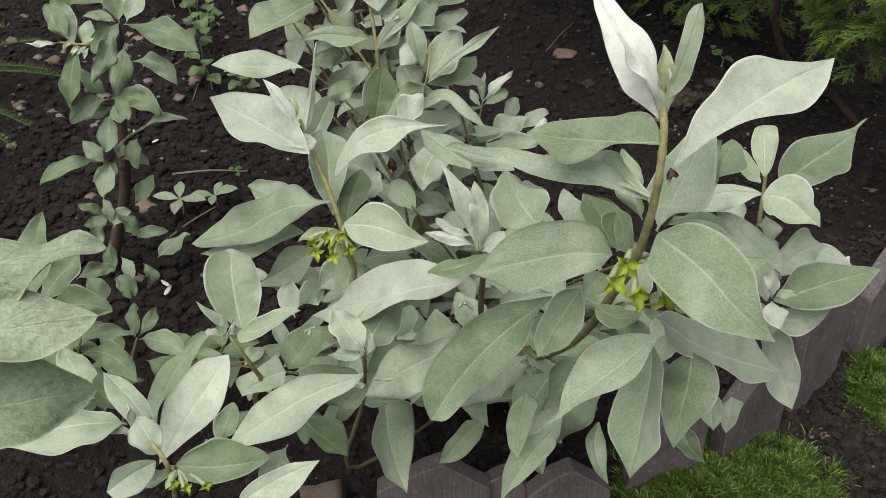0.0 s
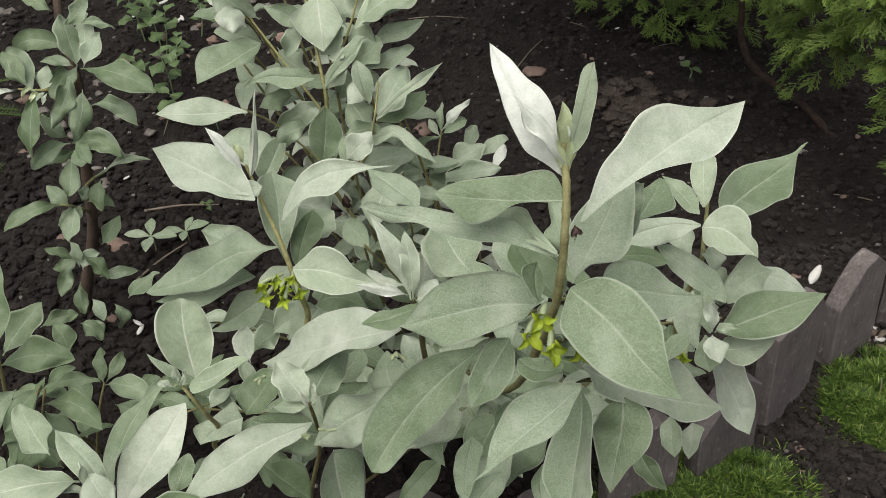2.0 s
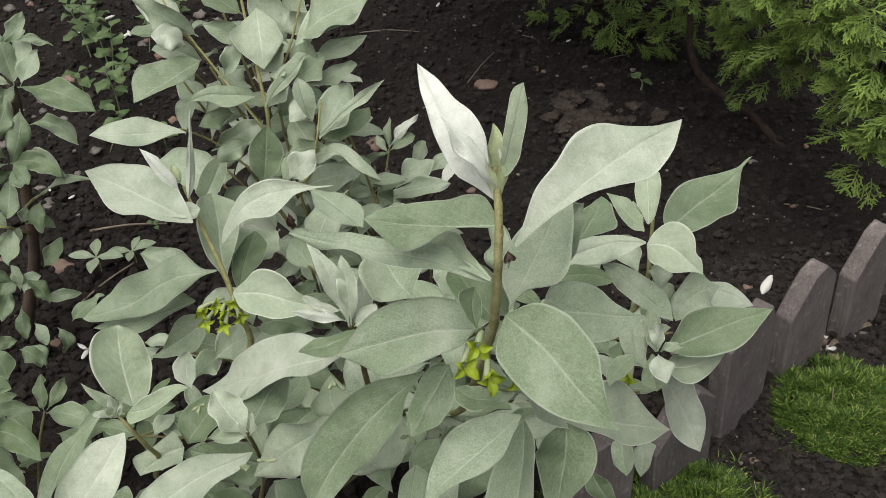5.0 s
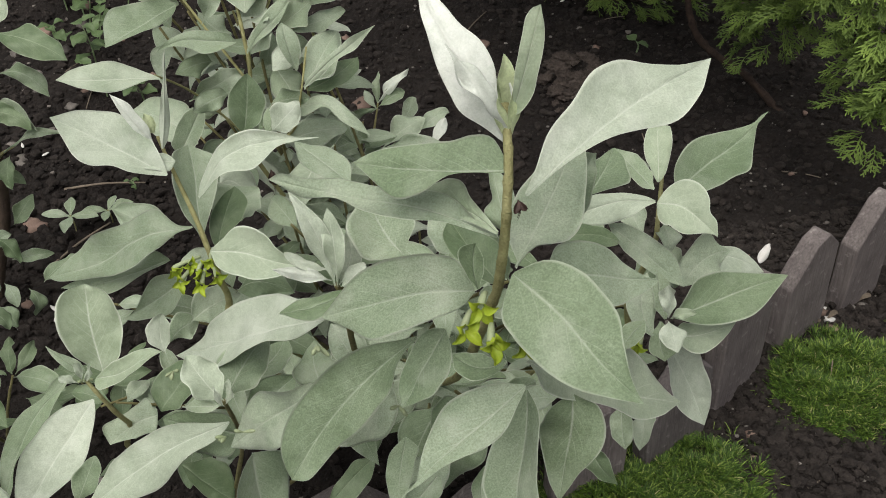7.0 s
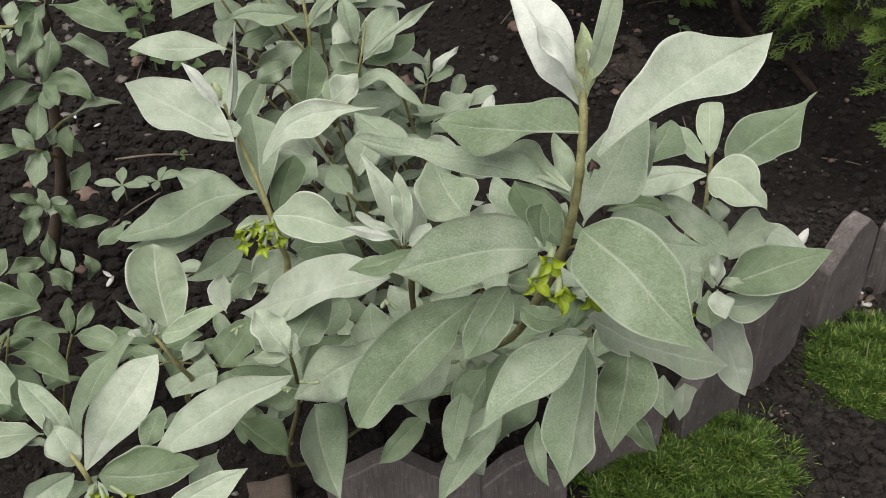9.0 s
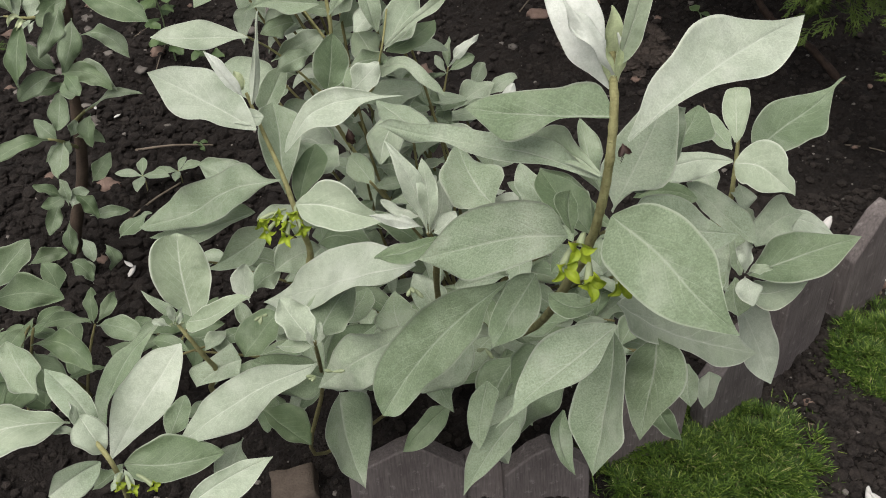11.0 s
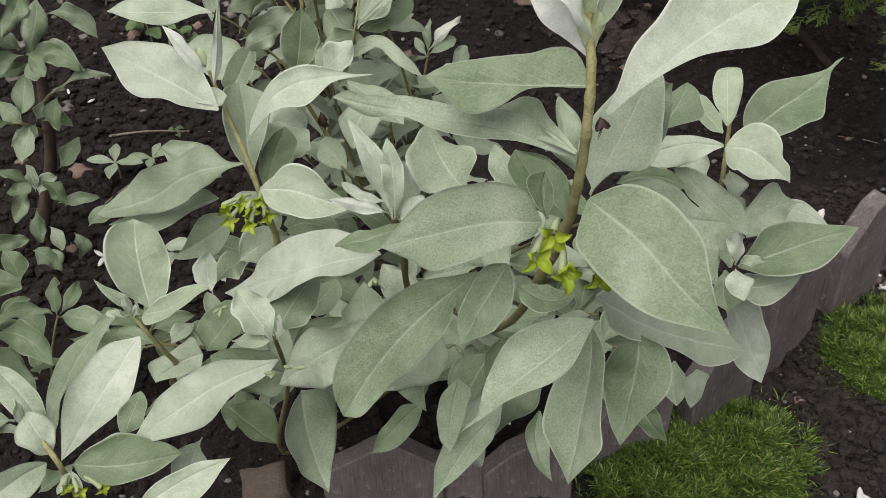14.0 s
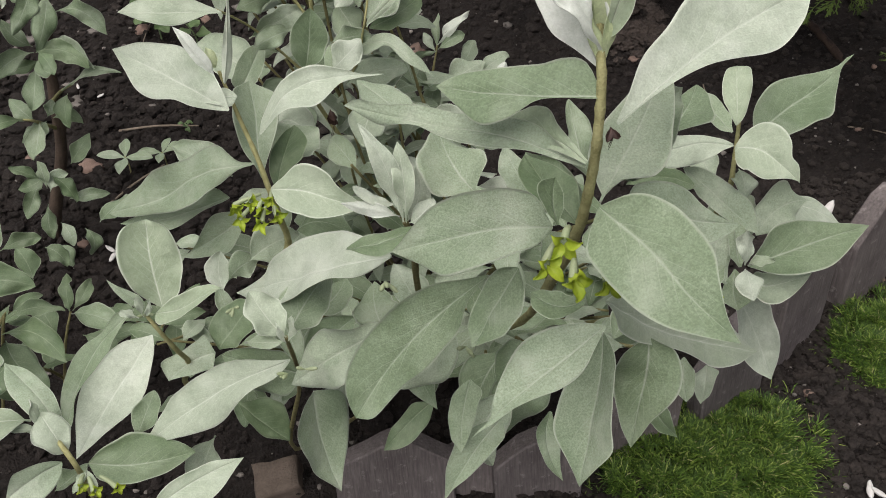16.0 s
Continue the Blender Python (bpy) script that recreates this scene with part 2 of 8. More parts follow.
def tube(bm, pts, r0, r1, sides=7, knobs=0.0, uneven=0.08):
    """A tapered, slightly uneven tube along a smooth line through the points."""
    pts = [Vector(p) for p in pts]
    line = []
    for i in range(len(pts) - 1):
        a, b, c, d = pts[max(i - 1, 0)], pts[i], pts[i + 1], pts[min(i + 2, len(pts) - 1)]
        for k in range(6):
            u = k / 6
            line.append(0.5 * (2 * b + (c - a) * u + (2 * a - 5 * b + 4 * c - d) * u * u + (3 * b - a - 3 * c + d) * u ** 3))
    line.append(pts[-1])
    rings = []
    for i, p in enumerate(line):
        way = (line[min(i + 1, len(line) - 1)] - line[max(i - 1, 0)]).normalized()
        x = way.orthogonal().normalized() if not rings else (axis - way * axis.dot(way)).normalized()
        axis = x
        y = way.cross(x)
        u = i / (len(line) - 1)
        r = (r0 + (r1 - r0) * u) * (1 + knobs * (1 if i % 5 == 0 else 0))
        rings.append([bm.verts.new(p + (x * math.cos(a) + y * math.sin(a)) * r * random.uniform(1 - uneven, 1 + uneven)) for a in (2 * math.pi * k / sides for k in range(sides))])
    for a, b in zip(rings, rings[1:]):
        for k in range(sides):
            bm.faces.new((a[k], a[(k + 1) % sides], b[(k + 1) % sides], b[k]))
    bm.faces.new(rings[-1])
    bm.faces.new(rings[0][::-1])


def rock(bm, centre, size, rough=0.25, seed=0.0, cuts=2):
    """A rounded, dented lump about the given half sizes."""
    made = bmesh.ops.create_icosphere(bm, subdivisions=cuts, radius=1.0)["verts"]
    turn = Euler((random.uniform(0, 6), random.uniform(0, 6), random.uniform(0, 6))).to_matrix()
    for vert in made:
        p = vert.co.copy()
        k = 1 + rough * noise.noise(turn @ p * 1.6 + Vector((seed, seed * 2.3, 0))) + rough * 0.4 * noise.noise(p * 4 + Vector((0, seed, 1)))
        vert.co = Vector((p.x * size[0], p.y * size[1], p.z * size[2])) * k + Vector(centre)


def blade(bm, base, mid, tip, normal, halves, fold=0.15, wave=0.3, steps=22, widest=(0.48, 0.48), petiole=0.05, twist=0.0, hook=0.0, blunt=0.75):
    """A leaf: two thin sheets that meet at the edge, folded along a curved midrib, with wavy margins. halves: the widths of its two sides, each
    widest at its own place along the midrib. Slot 0 is its top, slot 1 its underside."""
    base, mid, tip, normal = Vector(base), Vector(mid), Vector(tip), Vector(normal)
    ctrl = 2 * mid - 0.5 * (base + tip)
    length, width = (tip - base).length, halves[0] + halves[1]
    cols = (-1.0, -0.82, -0.52, -0.2, 0.0, 0.2, 0.52, 0.82, 1.0)
    ph, ph2 = random.uniform(0, 6.28), random.uniform(0, 6.28)
    curl = (random.uniform(-0.35, 0.35), random.uniform(-0.35, 0.35))
    uvl = bm.loops.layers.uv.verify()
    sheets = ([], [])
    for i in range(steps + 1):
        s = 1 - (1 - i / steps) ** 1.3
        p = (1 - s) ** 2 * base + 2 * s * (1 - s) * ctrl + s * s * tip
        way = ((1 - s) * (ctrl - base) + s * (tip - ctrl)).normalized()
        p = p - normal * (hook * length * max(0.0, s - 0.6) ** 2)
        n = (normal - way * normal.dot(way)).normalized()
        side = way.cross(n)
        turn = twist * (s - 0.4)
        n, side = n * math.cos(turn) + side * math.sin(turn), side * math.cos(turn) - n * math.sin(turn)
        g = max((s - petiole) / (1 - petiole), 0.0)
        spread = []
        for half, peak in zip(halves, widest):
            w = half * max(0.0, math.sin(math.pi * min(g, 1.0) ** (math.log(0.5) / math.log(peak)))) ** (0.92 if g < peak else blunt)
            w *= 1 - 0.42 * max(0.0, 1 - g / min(0.34, 0.7 * peak)) ** 1.3
            spread.append(max(w, length * 0.007 * (1 - s) + 0.0001))
        rows = ([], [])
        for u in cols:
            w = spread[0] if u < 0 else spread[1]
            ripple = wave * 0.06 * length * abs(u) ** 1.6 * (math.sin(s * 9 + ph + (1.3 if u > 0 else 0)) + 0.5 * math.sin(s * 15 + ph2 * (1 + u)))
            roll = curl[u > 0] * (0.5 + 0.5 * math.sin(s * 5.5 + ph2 + (1.9 if u > 0 else 0)))
            lift = fold * w * (0.45 * abs(u) + 0.55 * u * u) + ripple * min(1, 5 * w / max(width, 1e-6)) + 1.3 * roll * w * abs(u) ** 3
            jag = 1 + 0.07 * wave * math.sin(s * 11 + ph + (2.1 if u > 0 else 0)) + 0.05 * wave * math.sin(s * 19 + ph2 + (1.4 if u > 0 else 0))
            q = p + side * (u * w * jag) + n * lift
            q += n * (0.035 * width * noise.noise(q * (2.6 / max(width, 0.004))) * min(1.0, 4 * w / width))
            thick = 0.00022 * (1 - u * u) + (0.0007 * max(0, 1 - abs(u) * 3) if abs(u) < 0.3 else 0)
            rows[0].append((bm.verts.new(q), (0.5 + 0.5 * u, s)))
            rows[1].append((bm.verts.new(q - n * (thick + 0.00012)), (0.5 + 0.5 * u, s)))
        for k in (0, 1):
            sheets[k].append(rows[k])
    for k, rows in enumerate(sheets):
        for a, b in zip(rows, rows[1:]):
            for j in range(len(cols) - 1):
                quad = [a[j], b[j], b[j + 1], a[j + 1]] if k else [a[j], a[j + 1], b[j + 1], b[j]]
                face = bm.faces.new([x[0] for x in quad])
                face.material_index = k
                for loop, x in zip(face.loops, quad):
                    loop[uvl].uv = x[1]
    for a, b in zip(range(steps), range(1, steps + 1)):
        for j in (0, len(cols) - 1):
            bm.faces.new([sheets[0][a][j][0], sheets[0][b][j][0], sheets[1][b][j][0], sheets[1][a][j][0]])
    return bm


def leaf(parent, base, mid, tip, normal, halves, fold=0.15, wave=0.3, widest=(0.48, 0.48), twist=0.0, hook=0.0, top_tone=1, blunt=0.75):
    bm = blade(bmesh.new(), base, mid, tip, normal, halves, fold, wave, widest=widest, twist=twist, hook=hook, blunt=blunt)
    return attach("leaf", mesh_of(bm, "leaf", SILVER_TOPS[top_tone], SILVER_UNDER), parent)


STATIONS = (0.0, 0.1, 0.25, 0.4, 0.55, 0.7, 0.85, 0.95, 1.0)


def eased(values, s):
    """A smooth curve through values given at the stations along a leaf."""
    k = 0
    while k < len(STATIONS) - 2 and s > STATIONS[k + 1]:
        k += 1
    slope = []
    for j in (k, k + 1):
        a, b = max(j - 1, 0), min(j + 1, len(values) - 1)
        slope.append((values[b] - values[a]) / (STATIONS[b] - STATIONS[a]))
    h = STATIONS[k + 1] - STATIONS[k]
    u = (s - STATIONS[k]) / h
    return (2 * u ** 3 - 3 * u * u + 1) * values[k] + (u ** 3 - 2 * u * u + u) * h * slope[0] + (3 * u * u - 2 * u ** 3) * values[k + 1] + (u ** 3 - u * u) * h * slope[1]


def lamina(parent, rib, normal, left, right, fold=0.15, wave=0.5, top_tone=1, steps=34):
    """A large leaf with uneven sides: a midrib through four places, and the width in mm of each side from the stalk to the tip."""
    a, b, c, d = (Vector(p) for p in rib)
    normal = Vector(normal)
    sides = [[0.7] + [max(w, 0.25) for w in ws] + [0.06] for ws in (left, right)]
    length, width = (b - a).length + (c - b).length + (d - c).length, 0.001 * (max(left) + max(right))
    cols = (-1.0, -0.9, -0.72, -0.5, -0.26, -0.09, 0.0, 0.09, 0.26, 0.5, 0.72, 0.9, 1.0)
    ph = [random.uniform(0, 6.28) for k in range(4)]
    curl = (random.uniform(-0.25, 0.35), random.uniform(-0.25, 0.35))
    bm = bmesh.new()
    uvl = bm.loops.layers.uv.verify()
    sheets = ([], [])

    def place(s):
        k = min(int(s * 3), 2)
        p0, p1, p2, p3 = ((2 * a - b, a, b, c), (a, b, c, d), (b, c, d, 2 * d - c))[k]
        u = s * 3 - k
        return 0.5 * (2 * p1 + (p2 - p0) * u + (2 * p0 - 5 * p1 + 4 * p2 - p3) * u * u + (3 * p1 - p0 - 3 * p2 + p3) * u ** 3)

    for i in range(steps + 1):
        s = 1 - (1 - i / steps) ** 1.15
        p = place(s)
        way = (place(min(s + 0.02, 1.0)) - place(max(s - 0.02, 0.0))).normalized()
        n = (normal - way * normal.dot(way)).normalized()
        side = way.cross(n)
        rows = ([], [])
        for u in cols:
            hand = u > 0
            w = 0.001 * max(eased(sides[hand], s), 0.06)
            flat = min(1.0, 4 * w / width)
            ripple = wave * 0.022 * length * abs(u) ** 2.2 * flat * (math.sin(s * 8 + ph[hand]) + 0.6 * math.sin(s * 14 + ph[2 + hand]))
            roll = curl[hand] * (0.4 + 0.6 * math.sin(s * 5 + ph[3 - hand])) * w * abs(u) ** 4
            quilt = 0.0011 * flat * math.sin(math.pi * min(1.0, abs(u) * 1.05)) * math.sin(50 * s - 5.5 * abs(u) + ph[hand]) * min(1.0, length / 0.09) * 0.22
            gutter = -0.0006 * max(0.0, 1 - abs(u) * 9) * flat
            q = p + side * (u * w) + n * (fold * w * (0.35 * abs(u) + 0.65 * u * u) + ripple + roll + quilt + gutter)
            q += n * (0.05 * width * flat * noise.noise(q * (2.2 / width)))
            thick = 0.00022 * (1 - u * u) + 0.0007 * max(0.0, 1 - abs(u) * 5) * (1 - 0.6 * s)
            rows[0].append((bm.verts.new(q), (0.5 + 0.5 * u, s)))
            rows[1].append((bm.verts.new(q - n * (thick + 0.00012)), (0.5 + 0.5 * u, s)))
        for k in (0, 1):
            sheets[k].append(rows[k])
    for k, rows in enumerate(sheets):
        for r0, r1 in zip(rows, rows[1:]):
            for j in range(len(cols) - 1):
                quad = [r0[j], r1[j], r1[j + 1], r0[j + 1]] if k else [r0[j], r0[j + 1], r1[j + 1], r1[j]]
                face = bm.faces.new([x[0] for x in quad])
                face.material_index = k
                for loop, x in zip(face.loops, quad):
                    loop[uvl].uv = x[1]
    for r0, r1 in zip(range(steps), range(1, steps + 1)):
        for j in (0, len(cols) - 1):
            bm.faces.new([sheets[0][r0][j][0], sheets[0][r1][j][0], sheets[1][r1][j][0], sheets[1][r0][j][0]])
    return attach("leaf", mesh_of(bm, "leaf", SILVER_TOPS[top_tone], SILVER_UNDER), parent)


def stem(parent, r0, r1, *pts, mat=None):
    bm = bmesh.new()
    tube(bm, pts, r0, r1, 8, 0.12)
    return attach("stem", mesh_of(bm, "stem", mat or (BARK if r0 > 0.008 else TWIG)), parent)


# ---- ground ----
def axis_steps(lo, hi, step, far):
    fine = list(np.arange(lo, hi + step / 2, step))
    out, k = [], step
    while k < far:
        k *= 1.7
        out.append(k)
    return [lo - x for x in reversed(out)] + fine + [hi + x for x in out]


def soil_height(x, y):
    p = Vector((x, y, 0))
    near = max(0.0, 1 - max(abs(x) - 1.4, 0, abs(y - 1.3) - 1.4) / 1.5)
    h = 0.020 * noise.noise(p * 3.1) + 0.014 * noise.noise(p * 9.0) + 0.011 * abs(noise.noise(p * 22.0)) + 0.006 * noise.noise(p * 48.0) + 0.003 * noise.noise(p * 170.0) + 0.007 * noise.noise(p * 95.0)
    return h * near - 0.006


def build_ground():
    xs, ys = axis_steps(-1.2, 1.1, 0.006, 400.0), axis_steps(0.35, 2.4, 0.006, 400.0)
    verts = [(x, y, soil_height(x, y)) for y in ys for x in xs]
    w = len(xs)
    faces = [(j * w + i, j * w + i + 1, j * w + w + i + 1, j * w + w + i) for j in range(len(ys) - 1) for i in range(w - 1)]
    me = bpy.data.meshes.new("ground")
    me.from_pydata(verts, [], faces)
    me.materials.append(SOIL)
    for p in me.polygons:
        p.use_smooth = True
    return tagged(new("ground", me), "dark crumbly damp garden soil", "soil", kind="structure")


build_ground()


def build_crumbs(name, count, least, most, mat, label, seed, x0=-1.15, x1=1.0, y0=0.4, y1=2.2):
    """Loose lumps strewn over the bed, joined."""
    rnd = random.Random(seed)
    ico = bmesh.new()
    bmesh.ops.create_icosphere(ico, subdivisions=1, radius=1.0)
    shape = [v.co.copy() for v in ico.verts]
    tris = [[v.index for v in f.verts] for f in ico.faces]
    ico.free()
    verts, faces = [], []
    for k in range(count):
        x, y = rnd.uniform(x0, x1), y0 + (y1 - y0) * rnd.random() ** 1.1
        r = least + most * rnd.random() ** 4
        o = len(verts)
        s = (rnd.uniform(0.7, 1.4) * r, rnd.uniform(0.7, 1.4) * r, rnd.uniform(0.5, 0.95) * r)
        z = soil_height(x, y) + r * 0.4
        for p in shape:
            q = 1 + rnd.uniform(-0.25, 0.25)
            verts.append((x + p.x * s[0] * q, y + p.y * s[1] * q, z + p.z * s[2] * q))
        faces += [[i + o for i in t] for t in tris]
    me = bpy.data.meshes.new(name)
    me.from_pydata(verts, [], faces)
    me.materials.append(mat)
    return tagged(new(name, me), label, "soil", kind="stuff")


build_crumbs("soil_crumbs", 40000, 0.0014, 0.0065, CLOD, "loose dark crumbs of soil over the bed", 1)
build_crumbs("soil_crumbs", 36000, 0.0012, 0.0042, PATH_SOIL, "loose dark crumbs of soil beside the grass", 3, 0.25, 0.75, 0.48, 1.05)
build_crumbs("soil_crumbs", 6000, 0.0016, 0.009, CLOD, "loose dark crumbs of soil round the young shrub", 4, -0.8, -0.25, 0.8, 1.4)
build_crumbs("grit", 2200, 0.0010, 0.0035, GREY_STONE, "pale grit strewn over dark soil", 2)
build_crumbs("grit", 420, 0.0010, 0.0030, GREY_STONE, "pale grit strewn beside the grass", 6, 0.25, 0.75, 0.48, 1.05)


# ---- timber edging ----
def edging_board(x, y, turn, lean, height, width=0.078, thick=0.024, peak=0.66, left=0.058, right=0.024):
    """An upright plank with a crooked gable for a top, driven into the soil."""
    bm = bmesh.new()
    w, h = width / 2, height
    px = -w + width * peak
    outline = [(-w, -0.05), (w, -0.05), (w, h - right), (px + 0.004, h), (px - 0.016, h - 0.008), (-w, h - left)]
    front = [bm.verts.new((a, -thick / 2, b)) for a, b in outline]
    back = [bm.verts.new((a, thick / 2, b)) for a, b in outline]
    bm.faces.new(front)
    bm.faces.new(back[::-1])
    n = len(outline)
    for i in range(n):
        bm.faces.new((front[(i + 1) % n], front[i], back[i], back[(i + 1) % n]))
    bmesh.ops.recalc_face_normals(bm, faces=bm.faces)
    bmesh.ops.bevel(bm, geom=[e for e in bm.edges], offset=0.0016, segments=1, affect="EDGES")
    bmesh.ops.subdivide_edges(bm, edges=[e for e in bm.edges if e.calc_length() > 0.03], cuts=5, use_grid_fill=True)
    for vert in bm.verts:
        vert.co += vert.co.normalized() * 0.0022 * noise.noise(vert.co * 30 + Vector((x * 9, y * 9, 0)))
    me = mesh_of(bm, "edging_board", BOARD)
    for p in me.polygons:
        p.use_smooth = False
    ob = new("edging_board", me)
    ob.matrix_world = pose(x, y, 0, lean, 0, turn)
    return tagged(ob, "weathered grey-brown plank of garden edging with pointed top", "edging", "garden edging")


def shoot(parent, base, tip, count, size, seed, r=0.0022, top_tones=(1, 1, 2)):
    """A twig from base to tip with leaves set alternately round its outer half."""
    rnd = random.Random(seed)
    base, tip = Vector(base), Vector(tip)
    bow = Vector((rnd.uniform(-0.03, 0.03), rnd.uniform(-0.03, 0.03), 0.03))
    mid = base.lerp(tip, 0.5) + bow
    bm = bmesh.new()
    tube(bm, (base, mid, tip), r, 0.0011, 7, 0.12)
    main = attach("stem", mesh_of(bm, "stem", BROWN_TWIG), parent)
    turn = rnd.uniform(0, 6)
    for k in range(count):
        u = 0.42 + 0.58 * (k + 0.5) / count
        p = base.lerp(mid, u * 2) if u < 0.5 else mid.lerp(tip, u * 2 - 1)
        turn += 2.4
        ln = size * rnd.uniform(0.7, 1.1) * (1 - 0.3 * u)
        out = Vector((math.cos(turn), math.sin(turn), rnd.uniform(-0.35, 0.5))).normalized()
        top = Vector((rnd.uniform(-0.4, 0.4), rnd.uniform(-0.6, 0.2), 1))
        leaf(main, p, p + out * ln * 0.5 + Vector((0, 0, ln * 0.07)), p + out * ln, top, (ln * rnd.uniform(0.17, 0.23), ln * rnd.uniform(0.17, 0.23)), rnd.uniform(0.05, 0.25), rnd.uniform(0.2, 0.7), (0.48, 0.46), rnd.uniform(-0.7, 0.7), rnd.choice((0, 0.4, 0.8)), rnd.choice(top_tones), rnd.uniform(0.6, 0.95))


# ---- silver-leaved shrubs ----
shrub = thing("silver_shrub", (-0.03, 0.78, 0), "silver-green leafy shrub with yellow-green flowers", "shrub")
young_shrub = thing("silver_shrub", (-0.552, 0.901, 0), "slender young silver-leaved shrub with dark bare stem", "shrub")
low_shrub = thing("silver_shrub", (-0.6, 0.8, 0), "low dull green silver-leaved shrub in shade", "shrub")
near_shrub = thing("silver_shrub", (-0.25, 0.2, 0), "silver-leaved shoot hanging close beside", "shrub")

# main shoot
main = stem(shrub, 0.0024, 0.0015, (-0.0202, 0.7945, -0.0100), (0.0110, 0.4270, 0.4111), (0.0217, 0.3147, 0.5758), (0.0243, 0.3003, 0.6059), (0.0263, 0.2954, 0.6202), (0.0272, 0.2898, 0.6403), (0.0279, 0.2883, 0.6543), (0.0284, 0.2891, 0.6683), (0.0293, 0.2955, 0.6818), (0.0295, 0.3054, 0.6900), (0.0295, 0.3109, 0.6947))
lamina(main, ((0.0362, 0.2963, 0.6655), (0.0597, 0.3172, 0.6714), (0.0872, 0.3414, 0.6744), (0.1203, 0.3681, 0.6739)), (0.16, -0.46, 0.87), (4.5, 11.4, 14.3, 18.8, 16.1, 4.8, 1.1), (0.7, 1.7, 4.4, 9.5, 15.1, 11.0, 3.9), 0.18, 0.75, 0)
lamina(main, ((0.0288, 0.3038, 0.6839), (0.0206, 0.3117, 0.7016), (0.0100, 0.3229, 0.7149), (0.0015, 0.3396, 0.7266)), (0.02, 0.77, -0.63), (1.6, 4.5, 8.2, 8.9, 6.3, 4.5, 1.7), (4.0, 9.7, 9.9, 8.4, 5.5, 3.7, 1.5), 0.02, 0.70, 1)
leaf(main, (0.0284, 0.2997, 0.6926), (0.0194, 0.3015, 0.7079), (0.0083, 0.3118, 0.7180), (-0.44, 0.63, -0.64), (0.0045, 0.0030), 0.23, 1.00, (0.45, 0.40), 0.13, 0.30, 2, 1.10)
lamina(main, ((0.0312, 0.3058, 0.6930), (0.0346, 0.3063, 0.7071), (0.0376, 0.3087, 0.7196), (0.0406, 0.3131, 0.7305)), (-0.3, -0.80, 0.52), (1.1, 2.2, 3.2, 3.5, 3.9, 4.1, 2.6), (3.4, 5.1, 4.8, 4.5, 3.9, 2.7, 0.9), 0.02, 0.90, 0)
leaf(main, (0.0294, 0.3030, 0.6850), (0.0274, 0.3040, 0.6935), (0.0250, 0.3085, 0.7000), (-0.35, -0.80, 0.48), (0.0026, 0.0022), 0.25, 0.80, (0.5, 0.5), 0.6, 0.30, 3, 0.8)
leaf(main, (0.0300, 0.3030, 0.6840), (0.0316, 0.3045, 0.6945), (0.0314, 0.3095, 0.7040), (0.30, -0.82, 0.48), (0.0024, 0.0026), 0.25, 0.80, (0.5, 0.5), 0.6, 0.30, 3, 0.8)
leaf(main, (0.0298, 0.3123, 0.6871), (0.0306, 0.3148, 0.6990), (0.0297, 0.3193, 0.7091), (-0.10, -0.95, 0.30), (0.0034, 0.0034), 0.29, 0.61, (0.55, 0.53), 0.55, 0.30, 3, 0.71)
leaf(main, (0.0293, 0.3123, 0.6871), (0.0264, 0.3141, 0.6963), (0.0241, 0.3201, 0.7032), (0.03, -0.90, 0.44), (0.0035, 0.0030), 0.10, 0.96, (0.46, 0.53), 0.75, 0.30, 3, 0.84)
lamina(main, ((0.0295, 0.2928, 0.6792), (0.0118, 0.2962, 0.6775), (-0.0062, 0.3030, 0.6749), (-0.0250, 0.3131, 0.6713)), (-0.06, -0.63, 0.77), (0.7, 0.3, 1.7, 8.2, 11.1, 5.9, 1.9), (11.3, 13.1, 11.1, 10.6, 9.3, 6.6, 2.8), 0.02, 0.40, 5)
lamina(main, ((0.0249, 0.2864, 0.6555), (-0.0006, 0.3030, 0.6561), (-0.0301, 0.3190, 0.6514), (-0.0616, 0.3388, 0.6462)), (-0.25, -0.50, 0.83), (1.4, 2.8, 6.3, 5.9, 1.7, 3.6, 1.3), (2.3, 7.2, 7.6, 5.7, 6.0, 3.2, 2.9), 0.16, 0.90, 1)
lamina(main, ((0.0246, 0.2842, 0.6589), (0.0166, 0.2947, 0.6596), (0.0066, 0.3066, 0.6554), (-0.0049, 0.3206, 0.6470)), (-0.58, -0.34, 0.74), (1.5, 2.9, 3.7, 4.1, 3.9, 3.0, 1.0), (1.3, 2.6, 5.2, 9.5, 9.4, 5.9, 2.4), 0.10, 0.87, 0)
leaf(main, (0.0379, 0.3173, 0.6166), (0.0562, 0.3447, 0.6184), (0.0804, 0.3819, 0.6187), (0.06, -0.07, 1.00), (0.0121, 0.0109), -0.10, 0.95, (0.51, 0.56), 0.64, 0.00, 2, 0.91)
leaf(main, (0.0432, 0.3732, 0.5730), (0.0380, 0.3900, 0.5832), (0.0370, 0.4142, 0.5901), (-0.60, -0.38, 0.70), (0.0081, 0.0079), -0.05, 1.25, (0.46, 0.46), 0.23, -0.40, 1, 0.73)
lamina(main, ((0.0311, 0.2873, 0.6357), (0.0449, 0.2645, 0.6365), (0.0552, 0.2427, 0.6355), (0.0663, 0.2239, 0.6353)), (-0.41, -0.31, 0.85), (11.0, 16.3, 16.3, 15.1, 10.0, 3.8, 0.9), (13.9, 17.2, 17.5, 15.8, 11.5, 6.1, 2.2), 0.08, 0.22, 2)
